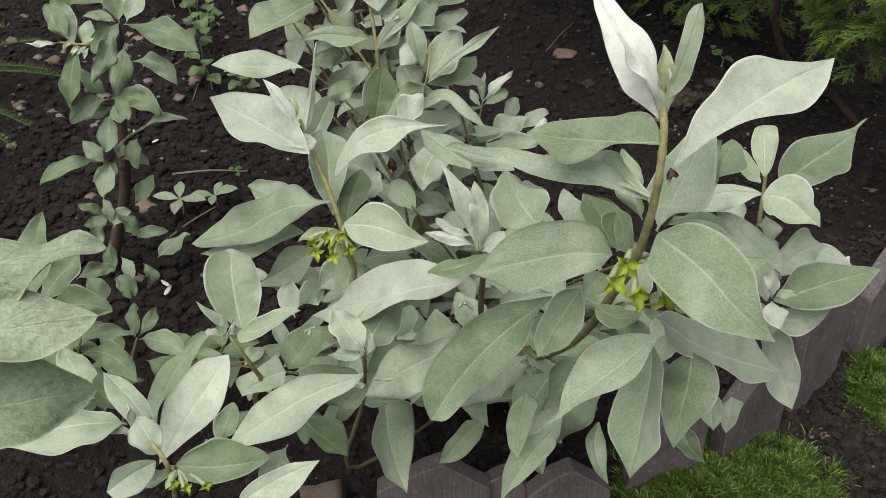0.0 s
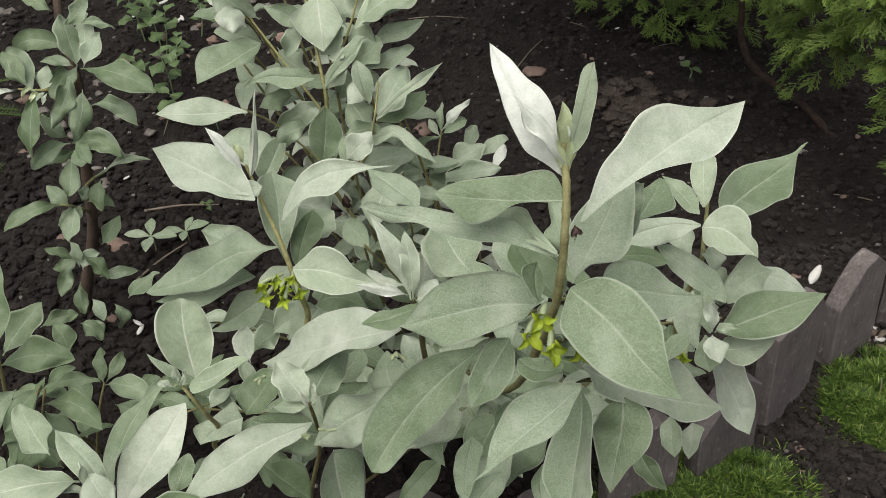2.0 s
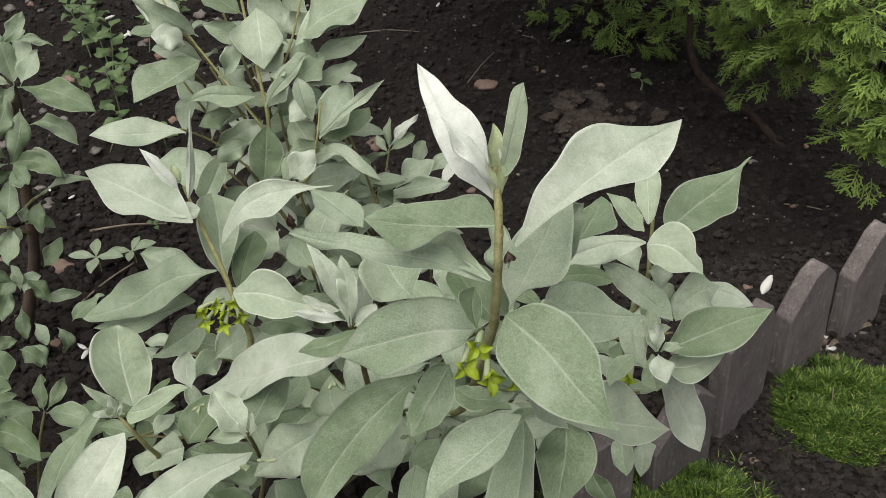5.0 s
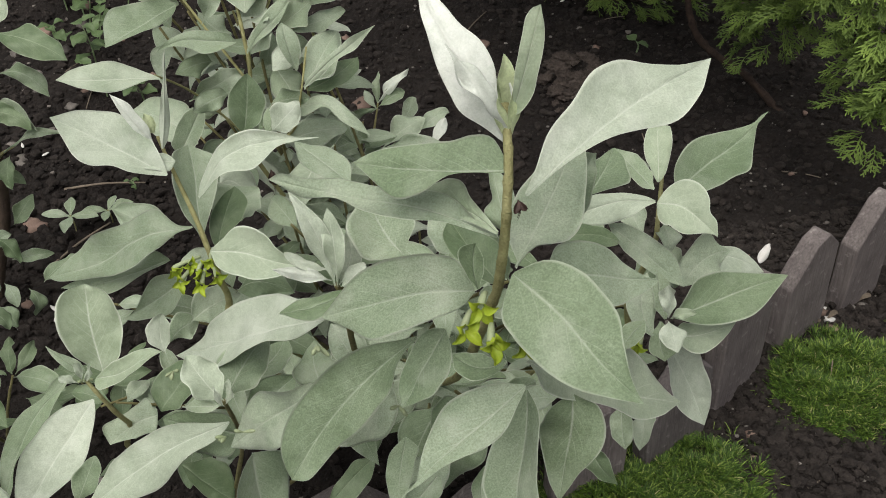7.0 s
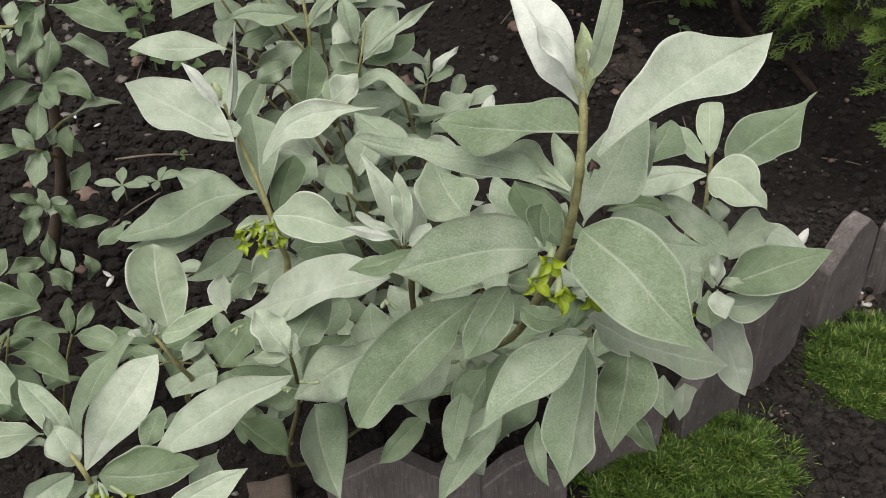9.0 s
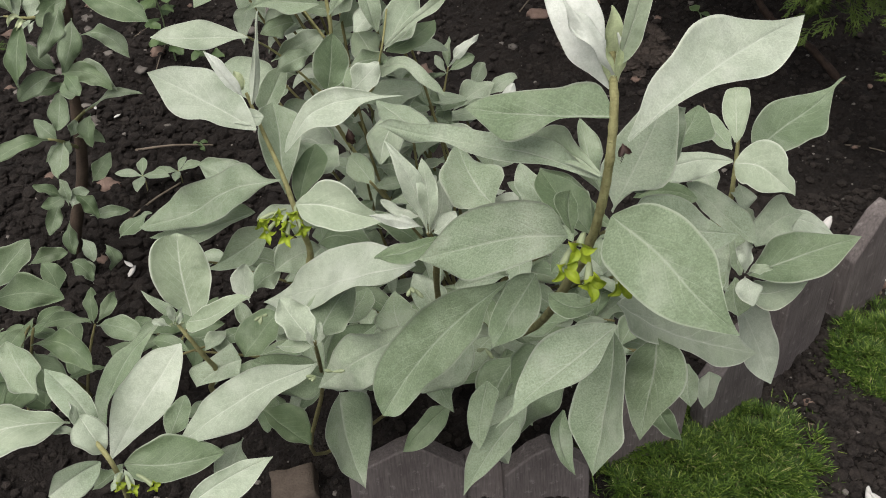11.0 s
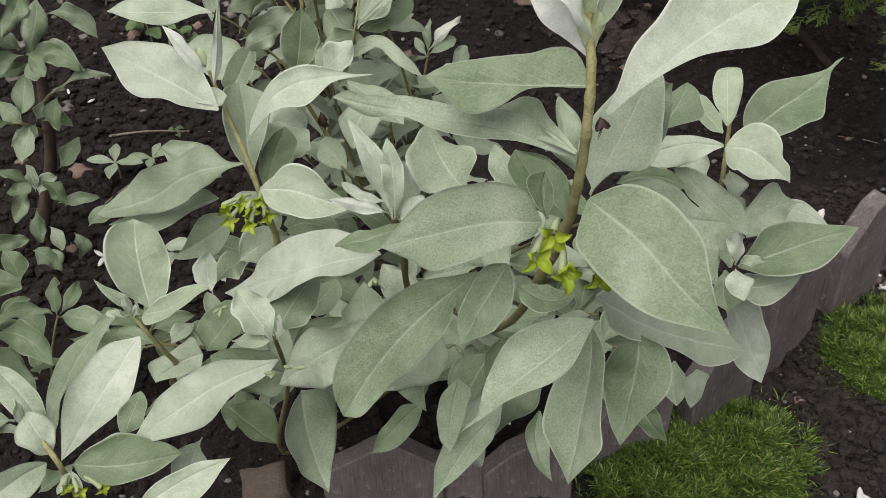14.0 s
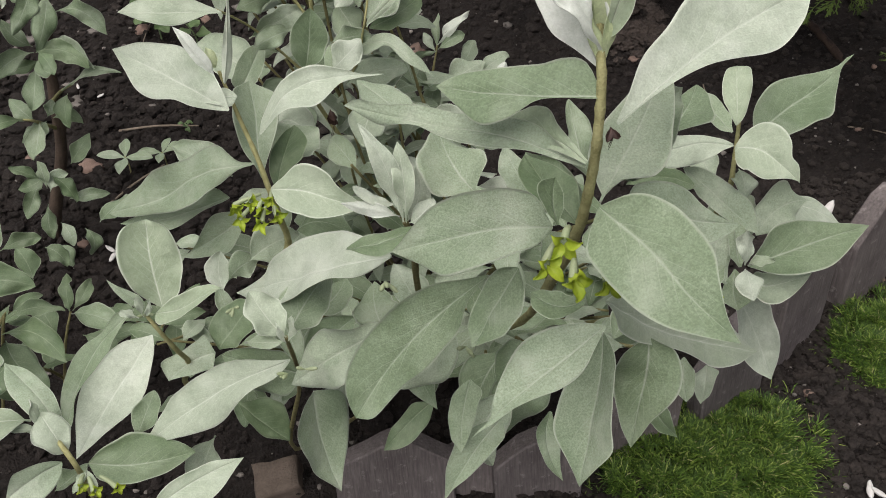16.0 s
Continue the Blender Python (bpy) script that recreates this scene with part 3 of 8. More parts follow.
# Palest top, brightened in colour to offset the shadow of the leaf above.
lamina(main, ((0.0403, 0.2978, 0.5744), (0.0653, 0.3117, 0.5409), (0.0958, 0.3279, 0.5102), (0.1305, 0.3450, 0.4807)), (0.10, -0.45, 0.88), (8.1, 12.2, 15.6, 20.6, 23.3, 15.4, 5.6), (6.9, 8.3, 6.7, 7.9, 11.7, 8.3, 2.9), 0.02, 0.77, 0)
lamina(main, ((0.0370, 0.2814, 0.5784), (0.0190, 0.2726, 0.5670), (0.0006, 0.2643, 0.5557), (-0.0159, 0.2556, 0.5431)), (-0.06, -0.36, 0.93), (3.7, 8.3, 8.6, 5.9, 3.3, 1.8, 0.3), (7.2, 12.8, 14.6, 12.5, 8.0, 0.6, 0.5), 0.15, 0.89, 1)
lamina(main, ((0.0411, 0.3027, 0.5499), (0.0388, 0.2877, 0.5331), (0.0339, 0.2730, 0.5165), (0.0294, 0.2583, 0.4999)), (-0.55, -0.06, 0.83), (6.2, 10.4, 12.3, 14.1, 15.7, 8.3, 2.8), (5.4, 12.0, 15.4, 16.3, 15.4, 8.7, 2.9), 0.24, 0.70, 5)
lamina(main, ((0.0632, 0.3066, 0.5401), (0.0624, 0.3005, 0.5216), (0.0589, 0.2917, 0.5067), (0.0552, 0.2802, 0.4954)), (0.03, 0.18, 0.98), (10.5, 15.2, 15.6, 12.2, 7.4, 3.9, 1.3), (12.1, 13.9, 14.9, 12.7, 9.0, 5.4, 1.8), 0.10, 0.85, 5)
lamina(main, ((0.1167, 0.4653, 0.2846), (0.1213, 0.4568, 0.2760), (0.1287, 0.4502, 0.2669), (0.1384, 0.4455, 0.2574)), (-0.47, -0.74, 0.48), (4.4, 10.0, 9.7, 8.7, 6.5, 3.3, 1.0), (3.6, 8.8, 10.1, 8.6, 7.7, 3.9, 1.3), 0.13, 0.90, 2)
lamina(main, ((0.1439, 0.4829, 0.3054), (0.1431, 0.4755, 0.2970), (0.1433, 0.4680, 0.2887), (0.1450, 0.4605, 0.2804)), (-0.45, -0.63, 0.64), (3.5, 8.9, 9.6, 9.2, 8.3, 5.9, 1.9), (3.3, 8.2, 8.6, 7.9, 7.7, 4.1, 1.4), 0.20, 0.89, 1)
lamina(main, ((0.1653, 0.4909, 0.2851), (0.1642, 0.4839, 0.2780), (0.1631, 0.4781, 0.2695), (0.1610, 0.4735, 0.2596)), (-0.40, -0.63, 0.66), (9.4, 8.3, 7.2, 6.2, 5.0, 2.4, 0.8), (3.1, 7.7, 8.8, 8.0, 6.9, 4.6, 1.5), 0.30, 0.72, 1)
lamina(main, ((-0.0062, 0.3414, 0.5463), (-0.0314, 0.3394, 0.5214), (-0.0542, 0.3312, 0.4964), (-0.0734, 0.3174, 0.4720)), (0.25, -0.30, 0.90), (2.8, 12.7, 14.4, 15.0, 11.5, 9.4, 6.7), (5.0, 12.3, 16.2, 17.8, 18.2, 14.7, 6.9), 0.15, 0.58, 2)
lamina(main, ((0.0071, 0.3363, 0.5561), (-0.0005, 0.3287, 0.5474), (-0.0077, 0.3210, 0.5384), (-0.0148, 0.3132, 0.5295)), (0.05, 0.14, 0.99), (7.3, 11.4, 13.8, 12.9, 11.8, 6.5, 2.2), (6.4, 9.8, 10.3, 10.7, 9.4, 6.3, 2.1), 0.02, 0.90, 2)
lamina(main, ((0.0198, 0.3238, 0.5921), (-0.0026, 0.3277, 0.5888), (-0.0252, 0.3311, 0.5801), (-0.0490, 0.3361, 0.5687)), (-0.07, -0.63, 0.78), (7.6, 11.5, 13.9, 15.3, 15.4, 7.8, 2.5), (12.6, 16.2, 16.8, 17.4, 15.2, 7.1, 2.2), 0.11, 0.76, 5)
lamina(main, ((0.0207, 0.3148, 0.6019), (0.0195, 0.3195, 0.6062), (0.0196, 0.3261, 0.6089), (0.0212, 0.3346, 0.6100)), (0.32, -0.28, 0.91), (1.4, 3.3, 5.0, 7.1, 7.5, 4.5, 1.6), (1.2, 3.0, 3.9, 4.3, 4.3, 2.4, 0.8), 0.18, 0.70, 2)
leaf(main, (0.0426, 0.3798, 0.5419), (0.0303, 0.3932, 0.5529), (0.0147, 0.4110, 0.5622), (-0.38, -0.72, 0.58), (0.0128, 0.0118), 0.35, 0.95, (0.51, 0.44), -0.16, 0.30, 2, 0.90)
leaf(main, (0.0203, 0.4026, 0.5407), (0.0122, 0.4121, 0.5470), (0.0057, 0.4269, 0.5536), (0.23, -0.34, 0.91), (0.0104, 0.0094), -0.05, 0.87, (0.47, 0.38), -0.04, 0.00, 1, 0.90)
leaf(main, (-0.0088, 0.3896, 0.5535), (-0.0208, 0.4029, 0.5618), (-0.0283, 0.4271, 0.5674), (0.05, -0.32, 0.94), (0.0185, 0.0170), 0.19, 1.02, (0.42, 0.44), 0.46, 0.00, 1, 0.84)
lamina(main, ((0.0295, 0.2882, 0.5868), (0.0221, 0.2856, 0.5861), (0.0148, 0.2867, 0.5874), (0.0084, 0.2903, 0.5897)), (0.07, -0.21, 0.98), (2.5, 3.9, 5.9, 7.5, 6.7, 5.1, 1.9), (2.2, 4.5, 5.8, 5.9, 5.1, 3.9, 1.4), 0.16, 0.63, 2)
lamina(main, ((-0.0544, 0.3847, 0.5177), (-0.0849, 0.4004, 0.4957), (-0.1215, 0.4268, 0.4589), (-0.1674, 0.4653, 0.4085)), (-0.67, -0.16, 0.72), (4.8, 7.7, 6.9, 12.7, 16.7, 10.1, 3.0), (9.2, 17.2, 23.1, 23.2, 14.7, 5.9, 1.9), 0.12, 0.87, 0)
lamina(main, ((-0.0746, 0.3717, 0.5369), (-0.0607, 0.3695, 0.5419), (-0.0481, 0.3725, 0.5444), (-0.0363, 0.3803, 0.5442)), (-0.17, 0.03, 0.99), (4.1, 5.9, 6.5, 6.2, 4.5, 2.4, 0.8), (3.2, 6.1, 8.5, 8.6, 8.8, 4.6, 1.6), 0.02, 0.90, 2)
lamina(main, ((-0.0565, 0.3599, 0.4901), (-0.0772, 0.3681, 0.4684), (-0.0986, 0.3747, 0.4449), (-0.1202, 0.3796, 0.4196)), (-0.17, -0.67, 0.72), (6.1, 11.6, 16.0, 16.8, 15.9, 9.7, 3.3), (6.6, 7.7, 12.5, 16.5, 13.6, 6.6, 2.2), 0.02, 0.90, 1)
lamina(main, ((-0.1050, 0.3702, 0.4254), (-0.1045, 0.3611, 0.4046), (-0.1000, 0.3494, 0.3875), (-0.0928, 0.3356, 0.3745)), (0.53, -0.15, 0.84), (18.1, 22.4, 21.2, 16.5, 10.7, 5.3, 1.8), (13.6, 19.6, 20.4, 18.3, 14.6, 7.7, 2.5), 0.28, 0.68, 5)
lamina(main, ((-0.1225, 0.3958, 0.4226), (-0.1600, 0.4015, 0.3959), (-0.1959, 0.4005, 0.3684), (-0.2300, 0.3943, 0.3418)), (-0.51, -0.50, 0.70), (7.6, 9.8, 13.9, 17.3, 14.1, 7.8, 2.6), (3.8, 10.4, 15.0, 16.0, 14.4, 9.2, 3.3), 0.02, 0.65, 0)
lamina(main, ((-0.0405, 0.4262, 0.3382), (-0.0529, 0.4190, 0.3309), (-0.0645, 0.4113, 0.3229), (-0.0753, 0.4029, 0.3144)), (-0.11, -0.60, 0.79), (4.6, 9.2, 10.4, 11.1, 10.3, 6.8, 2.6), (3.0, 7.5, 6.8, 6.1, 5.9, 3.2, 1.1), 0.11, 0.85, 4)
lamina(main, ((-0.0159, 0.3612, 0.4434), (-0.0192, 0.3521, 0.4339), (-0.0214, 0.3428, 0.4243), (-0.0219, 0.3335, 0.4145)), (-0.14, -0.66, 0.73), (7.8, 7.8, 7.7, 7.1, 5.5, 3.3, 1.1), (3.9, 7.3, 8.1, 7.9, 6.5, 5.1, 1.8), 0.02, 0.90, 2)
lamina(main, ((0.0015, 0.3580, 0.4109), (-0.0114, 0.3436, 0.4072), (-0.0221, 0.3310, 0.3991), (-0.0322, 0.3206, 0.3867)), (-0.06, -0.68, 0.73), (7.3, 8.3, 8.1, 6.5, 4.3, 1.2, 0.4), (4.8, 9.1, 12.1, 10.7, 8.7, 4.2, 1.4), 0.29, 0.90, 1)
lamina(main, ((0.0261, 0.3367, 0.4460), (0.0236, 0.3279, 0.4368), (0.0258, 0.3192, 0.4277), (0.0317, 0.3112, 0.4192)), (0.13, -0.71, 0.69), (2.5, 5.9, 6.8, 6.4, 4.6, 2.2, 0.7), (2.9, 5.9, 5.2, 4.2, 3.7, 2.2, 0.8), 0.30, 0.90, 2)
leaf(main, (0.0257, 0.3844, 0.4505), (0.0122, 0.3725, 0.4459), (0.0009, 0.3648, 0.4310), (-0.09, -0.64, 0.76), (0.0130, 0.0128), 0.22, 1.16, (0.54, 0.55), -0.23, 0.30, 2, 0.80)
leaf(main, (0.0425, 0.3921, 0.4148), (0.0154, 0.3822, 0.4020), (-0.0017, 0.3739, 0.3684), (-0.26, -0.79, 0.56), (0.0157, 0.0162), -0.07, 0.62, (0.49, 0.47), -0.57, 0.00, 2, 0.75)
leaf(main, (-0.0406, 0.4274, 0.4246), (-0.0502, 0.4335, 0.4388), (-0.0602, 0.4492, 0.4477), (0.23, -0.60, 0.76), (0.0100, 0.0116), 0.10, 0.73, (0.51, 0.45), 0.29, 0.30, 1, 0.88)
leaf(main, (-0.0633, 0.4310, 0.4002), (-0.0740, 0.4443, 0.4073), (-0.0764, 0.4700, 0.4119), (-0.08, -0.31, 0.95), (0.0132, 0.0154), -0.10, 1.23, (0.52, 0.50), -0.30, 0.30, 1, 0.90)
leaf(main, (-0.0026, 0.3771, 0.5152), (-0.0171, 0.3760, 0.5129), (-0.0319, 0.3785, 0.5048), (-0.30, -0.55, 0.78), (0.0067, 0.0070), 0.23, 0.71, (0.55, 0.55), -0.57, -0.40, 1, 0.66)
leaf(main, (-0.0270, 0.4406, 0.4091), (-0.0390, 0.4260, 0.3825), (-0.0659, 0.4209, 0.3611), (-0.14, -0.87, 0.47), (0.0140, 0.0139), 0.22, 0.71, (0.46, 0.49), -0.49, 0.00, 1, 0.80)
lamina(main, ((0.1143, 0.4451, 0.5072), (0.1003, 0.4428, 0.5149), (0.0861, 0.4383, 0.5200), (0.0725, 0.4310, 0.5215)), (0.44, -0.27, 0.86), (5.9, 9.0, 10.4, 9.9, 8.2, 4.2, 1.3), (2.7, 5.1, 5.6, 6.2, 5.1, 3.8, 1.4), 0.30, 0.90, 4)
leaf(main, (0.0154, 0.3831, 0.4062), (-0.0090, 0.3617, 0.3981), (-0.0032, 0.3452, 0.3821), (0.11, -0.57, 0.81), (0.0128, 0.0135), 0.17, 1.20, (0.39, 0.47), -0.54, 0.60, 1, 0.76)
leaf(main, (0.0341, 0.3015, 0.6257), (0.0489, 0.3304, 0.6288), (0.0682, 0.3706, 0.6327), (0.01, -0.11, 0.99), (0.0135, 0.0151), 0.29, 0.50, (0.42, 0.48), 0.75, -0.40, 1, 0.67)
# Dull green top puts the deep shade behind the stem into the colour.
lamina(main, ((0.0330, 0.3411, 0.5774), (0.0258, 0.3529, 0.5804), (0.0189, 0.3652, 0.5837), (0.0121, 0.3778, 0.5876)), (-0.20, 0.02, 0.98), (3.9, 7.3, 8.3, 9.4, 9.1, 7.8, 2.9), (3.8, 8.2, 11.0, 10.2, 8.3, 4.5, 1.5), 0.26, 0.90, 4)
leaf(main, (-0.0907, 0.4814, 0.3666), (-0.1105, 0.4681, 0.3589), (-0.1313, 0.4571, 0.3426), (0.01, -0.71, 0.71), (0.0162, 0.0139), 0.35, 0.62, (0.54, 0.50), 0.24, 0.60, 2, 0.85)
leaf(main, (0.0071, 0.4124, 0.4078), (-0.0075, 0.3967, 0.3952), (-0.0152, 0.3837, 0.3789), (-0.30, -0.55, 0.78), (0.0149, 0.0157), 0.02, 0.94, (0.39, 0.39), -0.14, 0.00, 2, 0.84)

# left shoot
main = stem(shrub, 0.0031, 0.0012, (-0.0064, 0.8065, -0.0100), (-0.1372, 0.5691, 0.2998), (-0.1462, 0.5438, 0.3878), (-0.1530, 0.5489, 0.4248), (-0.1612, 0.5636, 0.4465), (-0.1722, 0.5818, 0.4655), (-0.1850, 0.6041, 0.4889))
stem(main, 0.0027, 0.0012, (-0.0108, 0.8053, -0.0100), (-0.2180, 0.5261, 0.2327), (-0.2191, 0.4741, 0.3308), (-0.2256, 0.4641, 0.3712), (-0.2352, 0.4707, 0.3846))
lamina(main, ((-0.1733, 0.5657, 0.4828), (-0.1977, 0.5727, 0.4965), (-0.2220, 0.5789, 0.5099), (-0.2463, 0.5838, 0.5226)), (-0.14, -0.54, 0.83), (5.0, 10.6, 12.4, 18.8, 17.6, 9.1, 3.0), (8.2, 16.8, 19.8, 22.0, 17.6, 11.1, 3.8), 0.17, 0.90, 0)
lamina(main, ((-0.1767, 0.5823, 0.4936), (-0.1708, 0.5859, 0.5178), (-0.1665, 0.5889, 0.5414), (-0.1615, 0.5914, 0.5643)), (-0.18, 0.83, -0.53), (3.0, 3.7, 3.0, 2.3, 1.5, 0.6, 0.1), (2.4, 3.5, 2.9, 2.0, 0.8, 1.3, 0.9), 0.14, 0.90, 0)
lamina(main, ((-0.1828, 0.5839, 0.4952), (-0.1900, 0.5865, 0.5086), (-0.1982, 0.5905, 0.5203), (-0.2071, 0.5963, 0.5306)), (-0.12, 0.73, -0.67), (2.0, 5.0, 5.3, 5.0, 5.6, 3.3, 1.1), (2.5, 3.6, 3.9, 3.6, 2.9, 1.5, 0.5), 0.25, 0.87, 0)
leaf(main, (-0.1869, 0.6055, 0.4904), (-0.1889, 0.6063, 0.4969), (-0.1924, 0.6123, 0.5038), (0.51, -0.66, 0.54), (0.0049, 0.0051), 0.22, 0.79, (0.49, 0.50), 0.59, 0.60, 3, 0.77)
lamina(main, ((-0.1689, 0.5772, 0.4861), (-0.1794, 0.5745, 0.4885), (-0.1903, 0.5733, 0.4896), (-0.2018, 0.5736, 0.4895)), (0.15, -0.24, 0.96), (6.8, 7.7, 7.9, 6.9, 5.9, 3.3, 1.1), (4.7, 7.0, 5.6, 4.3, 6.0, 7.6, 2.5), 0.02, 0.69, 0)
lamina(main, ((-0.1556, 0.5656, 0.4617), (-0.1333, 0.5742, 0.4895), (-0.1004, 0.5743, 0.5010), (-0.0666, 0.5724, 0.5031)), (-0.33, -0.55, 0.77), (7.1, 7.9, 9.2, 9.4, 4.8, 0.4, 0.2), (3.7, 10.1, 15.7, 17.0, 6.5, 2.3, 0.8), 0.18, 0.71, 0)
lamina(main, ((-0.1626, 0.5716, 0.4172), (-0.1660, 0.5927, 0.4307), (-0.1691, 0.6167, 0.4427), (-0.1760, 0.6437, 0.4531)), (0.43, -0.39, 0.81), (3.8, 10.3, 16.1, 19.4, 18.1, 15.6, 5.9), (3.1, 7.7, 11.7, 14.7, 16.4, 15.5, 5.9), 0.30, 0.90, 1)
lamina(main, ((-0.1914, 0.6668, 0.4269), (-0.1845, 0.6761, 0.4360), (-0.1795, 0.6904, 0.4421), (-0.1759, 0.7099, 0.4453)), (0.45, -0.51, 0.73), (9.4, 11.0, 12.4, 11.8, 10.4, 6.2, 2.1), (4.3, 7.6, 8.3, 8.5, 7.5, 5.3, 1.8), 0.30, 0.62, 1)
lamina(main, ((-0.1569, 0.5370, 0.4589), (-0.1993, 0.5548, 0.4371), (-0.2404, 0.5640, 0.4058), (-0.2877, 0.5792, 0.3809)), (0.07, -0.62, 0.78), (2.4, 10.7, 17.4, 15.0, 9.0, 6.6, 4.2), (3.7, 18.2, 15.1, 18.9, 20.1, 12.1, 3.9), 0.06, 0.89, 1)
lamina(main, ((-0.1867, 0.5606, 0.4091), (-0.2171, 0.5655, 0.3934), (-0.2491, 0.5716, 0.3790), (-0.2828, 0.5809, 0.3680)), (-0.06, -0.41, 0.91), (3.2, 5.9, 8.5, 10.5, 8.3, 4.2, 1.4), (9.8, 10.3, 10.1, 9.5, 8.1, 4.7, 1.5), 0.02, 0.88, 1)
lamina(main, ((-0.1476, 0.5327, 0.4398), (-0.1237, 0.5228, 0.4455), (-0.1023, 0.5139, 0.4442), (-0.0813, 0.5101, 0.4407)), (-0.26, -0.62, 0.74), (7.1, 16.5, 18.1, 15.4, 8.6, 4.4, 1.4), (9.7, 15.2, 16.0, 15.5, 11.3, 6.0, 2.0), 0.17, 0.90, 0)
lamina(main, ((-0.1798, 0.5664, 0.3859), (-0.1975, 0.5637, 0.3722), (-0.2168, 0.5623, 0.3599), (-0.2371, 0.5618, 0.3486)), (-0.04, -0.83, 0.55), (5.0, 10.2, 14.3, 11.5, 8.0, 4.4, 1.5), (9.0, 14.8, 14.4, 10.0, 4.0, 0.1, 0.0), 0.30, 0.90, 1)
lamina(main, ((-0.2301, 0.4884, 0.3719), (-0.2339, 0.4998, 0.3894), (-0.2360, 0.5112, 0.4071), (-0.2359, 0.5226, 0.4247)), (0.04, -0.27, 0.96), (7.5, 15.1, 18.3, 19.9, 19.7, 17.2, 11.8), (12.9, 18.0, 21.3, 21.7, 21.0, 18.6, 11.9), 0.24, 0.90, 0)
lamina(main, ((-0.2263, 0.4679, 0.3877), (-0.2063, 0.4610, 0.3990), (-0.1900, 0.4604, 0.4106), (-0.1744, 0.4615, 0.4177)), (-0.53, -0.41, 0.74), (4.0, 8.0, 8.6, 7.5, 7.4, 5.7, 1.9), (8.7, 6.7, 5.2, 4.7, 3.9, 1.5, 0.5), 0.23, 0.90, 0)
lamina(main, ((-0.2335, 0.4705, 0.3912), (-0.2408, 0.4719, 0.3988), (-0.2482, 0.4743, 0.4056), (-0.2557, 0.4778, 0.4117)), (0.48, -0.51, 0.71), (1.9, 4.0, 4.2, 3.7, 3.0, 1.7, 0.6), (2.9, 4.4, 3.9, 2.9, 1.4, 0.6, 0.2), 0.13, 0.75, 1)
lamina(main, ((-0.2612, 0.5086, 0.3482), (-0.2840, 0.4826, 0.3384), (-0.2966, 0.4523, 0.3240), (-0.3015, 0.4208, 0.3086)), (0.07, -0.16, 0.98), (2.1, 7.5, 11.8, 5.6, 1.5, 3.7, 1.9), (6.0, 4.8, 10.1, 11.0, 9.3, 4.0, 1.2), 0.26, 0.65, 2)
lamina(main, ((-0.2485, 0.4954, 0.3339), (-0.2616, 0.4622, 0.3281), (-0.2753, 0.4330, 0.3200), (-0.2887, 0.4067, 0.3084)), (0.19, -0.21, 0.96), (8.1, 15.3, 19.3, 17.8, 12.8, 6.5, 2.1), (13.4, 19.2, 20.3, 20.9, 15.9, 8.8, 2.9), 0.20, 0.90, 0)
lamina(main, ((-0.1993, 0.4785, 0.3320), (-0.2125, 0.4762, 0.3290), (-0.2242, 0.4717, 0.3235), (-0.2345, 0.4659, 0.3167)), (-0.20, -0.68, 0.71), (10.9, 10.6, 10.1, 8.9, 6.3, 3.1, 1.0), (14.0, 12.2, 10.7, 10.8, 12.1, 13.6, 10.9), 0.02, 0.81, 1)
lamina(main, ((-0.1991, 0.4867, 0.3262), (-0.1908, 0.4942, 0.3350), (-0.1817, 0.5014, 0.3433), (-0.1723, 0.5083, 0.3514)), (-0.13, -0.41, 0.90), (14.6, 17.0, 18.2, 17.9, 15.3, 12.9, 7.2), (5.2, 12.4, 13.8, 15.0, 16.0, 10.5, 5.4), 0.02, 0.73, 4)
leaf(main, (-0.1950, 0.5197, 0.3518), (-0.1998, 0.5323, 0.3607), (-0.1995, 0.5468, 0.3671), (0.44, -0.39, 0.81), (0.0108, 0.0100), -0.08, 0.71, (0.48, 0.49), 0.22, -0.40, 0, 0.84)
leaf(main, (-0.1931, 0.5244, 0.3565), (-0.1824, 0.5338, 0.3643), (-0.1714, 0.5421, 0.3614), (0.51, -0.75, 0.42), (0.0112, 0.0105), -0.07, 0.67, (0.55, 0.55), -0.83, 0.30, 1, 0.71)
leaf(main, (-0.1757, 0.5359, 0.3679), (-0.1596, 0.5483, 0.3725), (-0.1404, 0.5629, 0.3694), (0.30, -0.44, 0.84), (0.0148, 0.0147), 0.17, 0.86, (0.43, 0.39), 0.35, 0.60, 1, 0.91)
leaf(main, (-0.1967, 0.6136, 0.3853), (-0.2132, 0.6172, 0.3947), (-0.2473, 0.6397, 0.4010), (0.17, -0.24, 0.96), (0.0146, 0.0153), 0.23, 1.24, (0.47, 0.49), -0.22, 0.60, 1, 0.80)
leaf(main, (-0.1563, 0.6195, 0.3901), (-0.1484, 0.6351, 0.3943), (-0.1325, 0.6622, 0.3955), (0.10, -0.18, 0.98), (0.0227, 0.0202), 0.35, 0.79, (0.43, 0.44), 0.42, 0.30, 1, 0.91)
leaf(main, (-0.1647, 0.6625, 0.3968), (-0.1518, 0.6683, 0.3947), (-0.1358, 0.6632, 0.3714), (0.43, -0.77, 0.47), (0.0178, 0.0162), -0.08, 1.17, (0.50, 0.48), -0.68, 0.00, 0, 0.67)
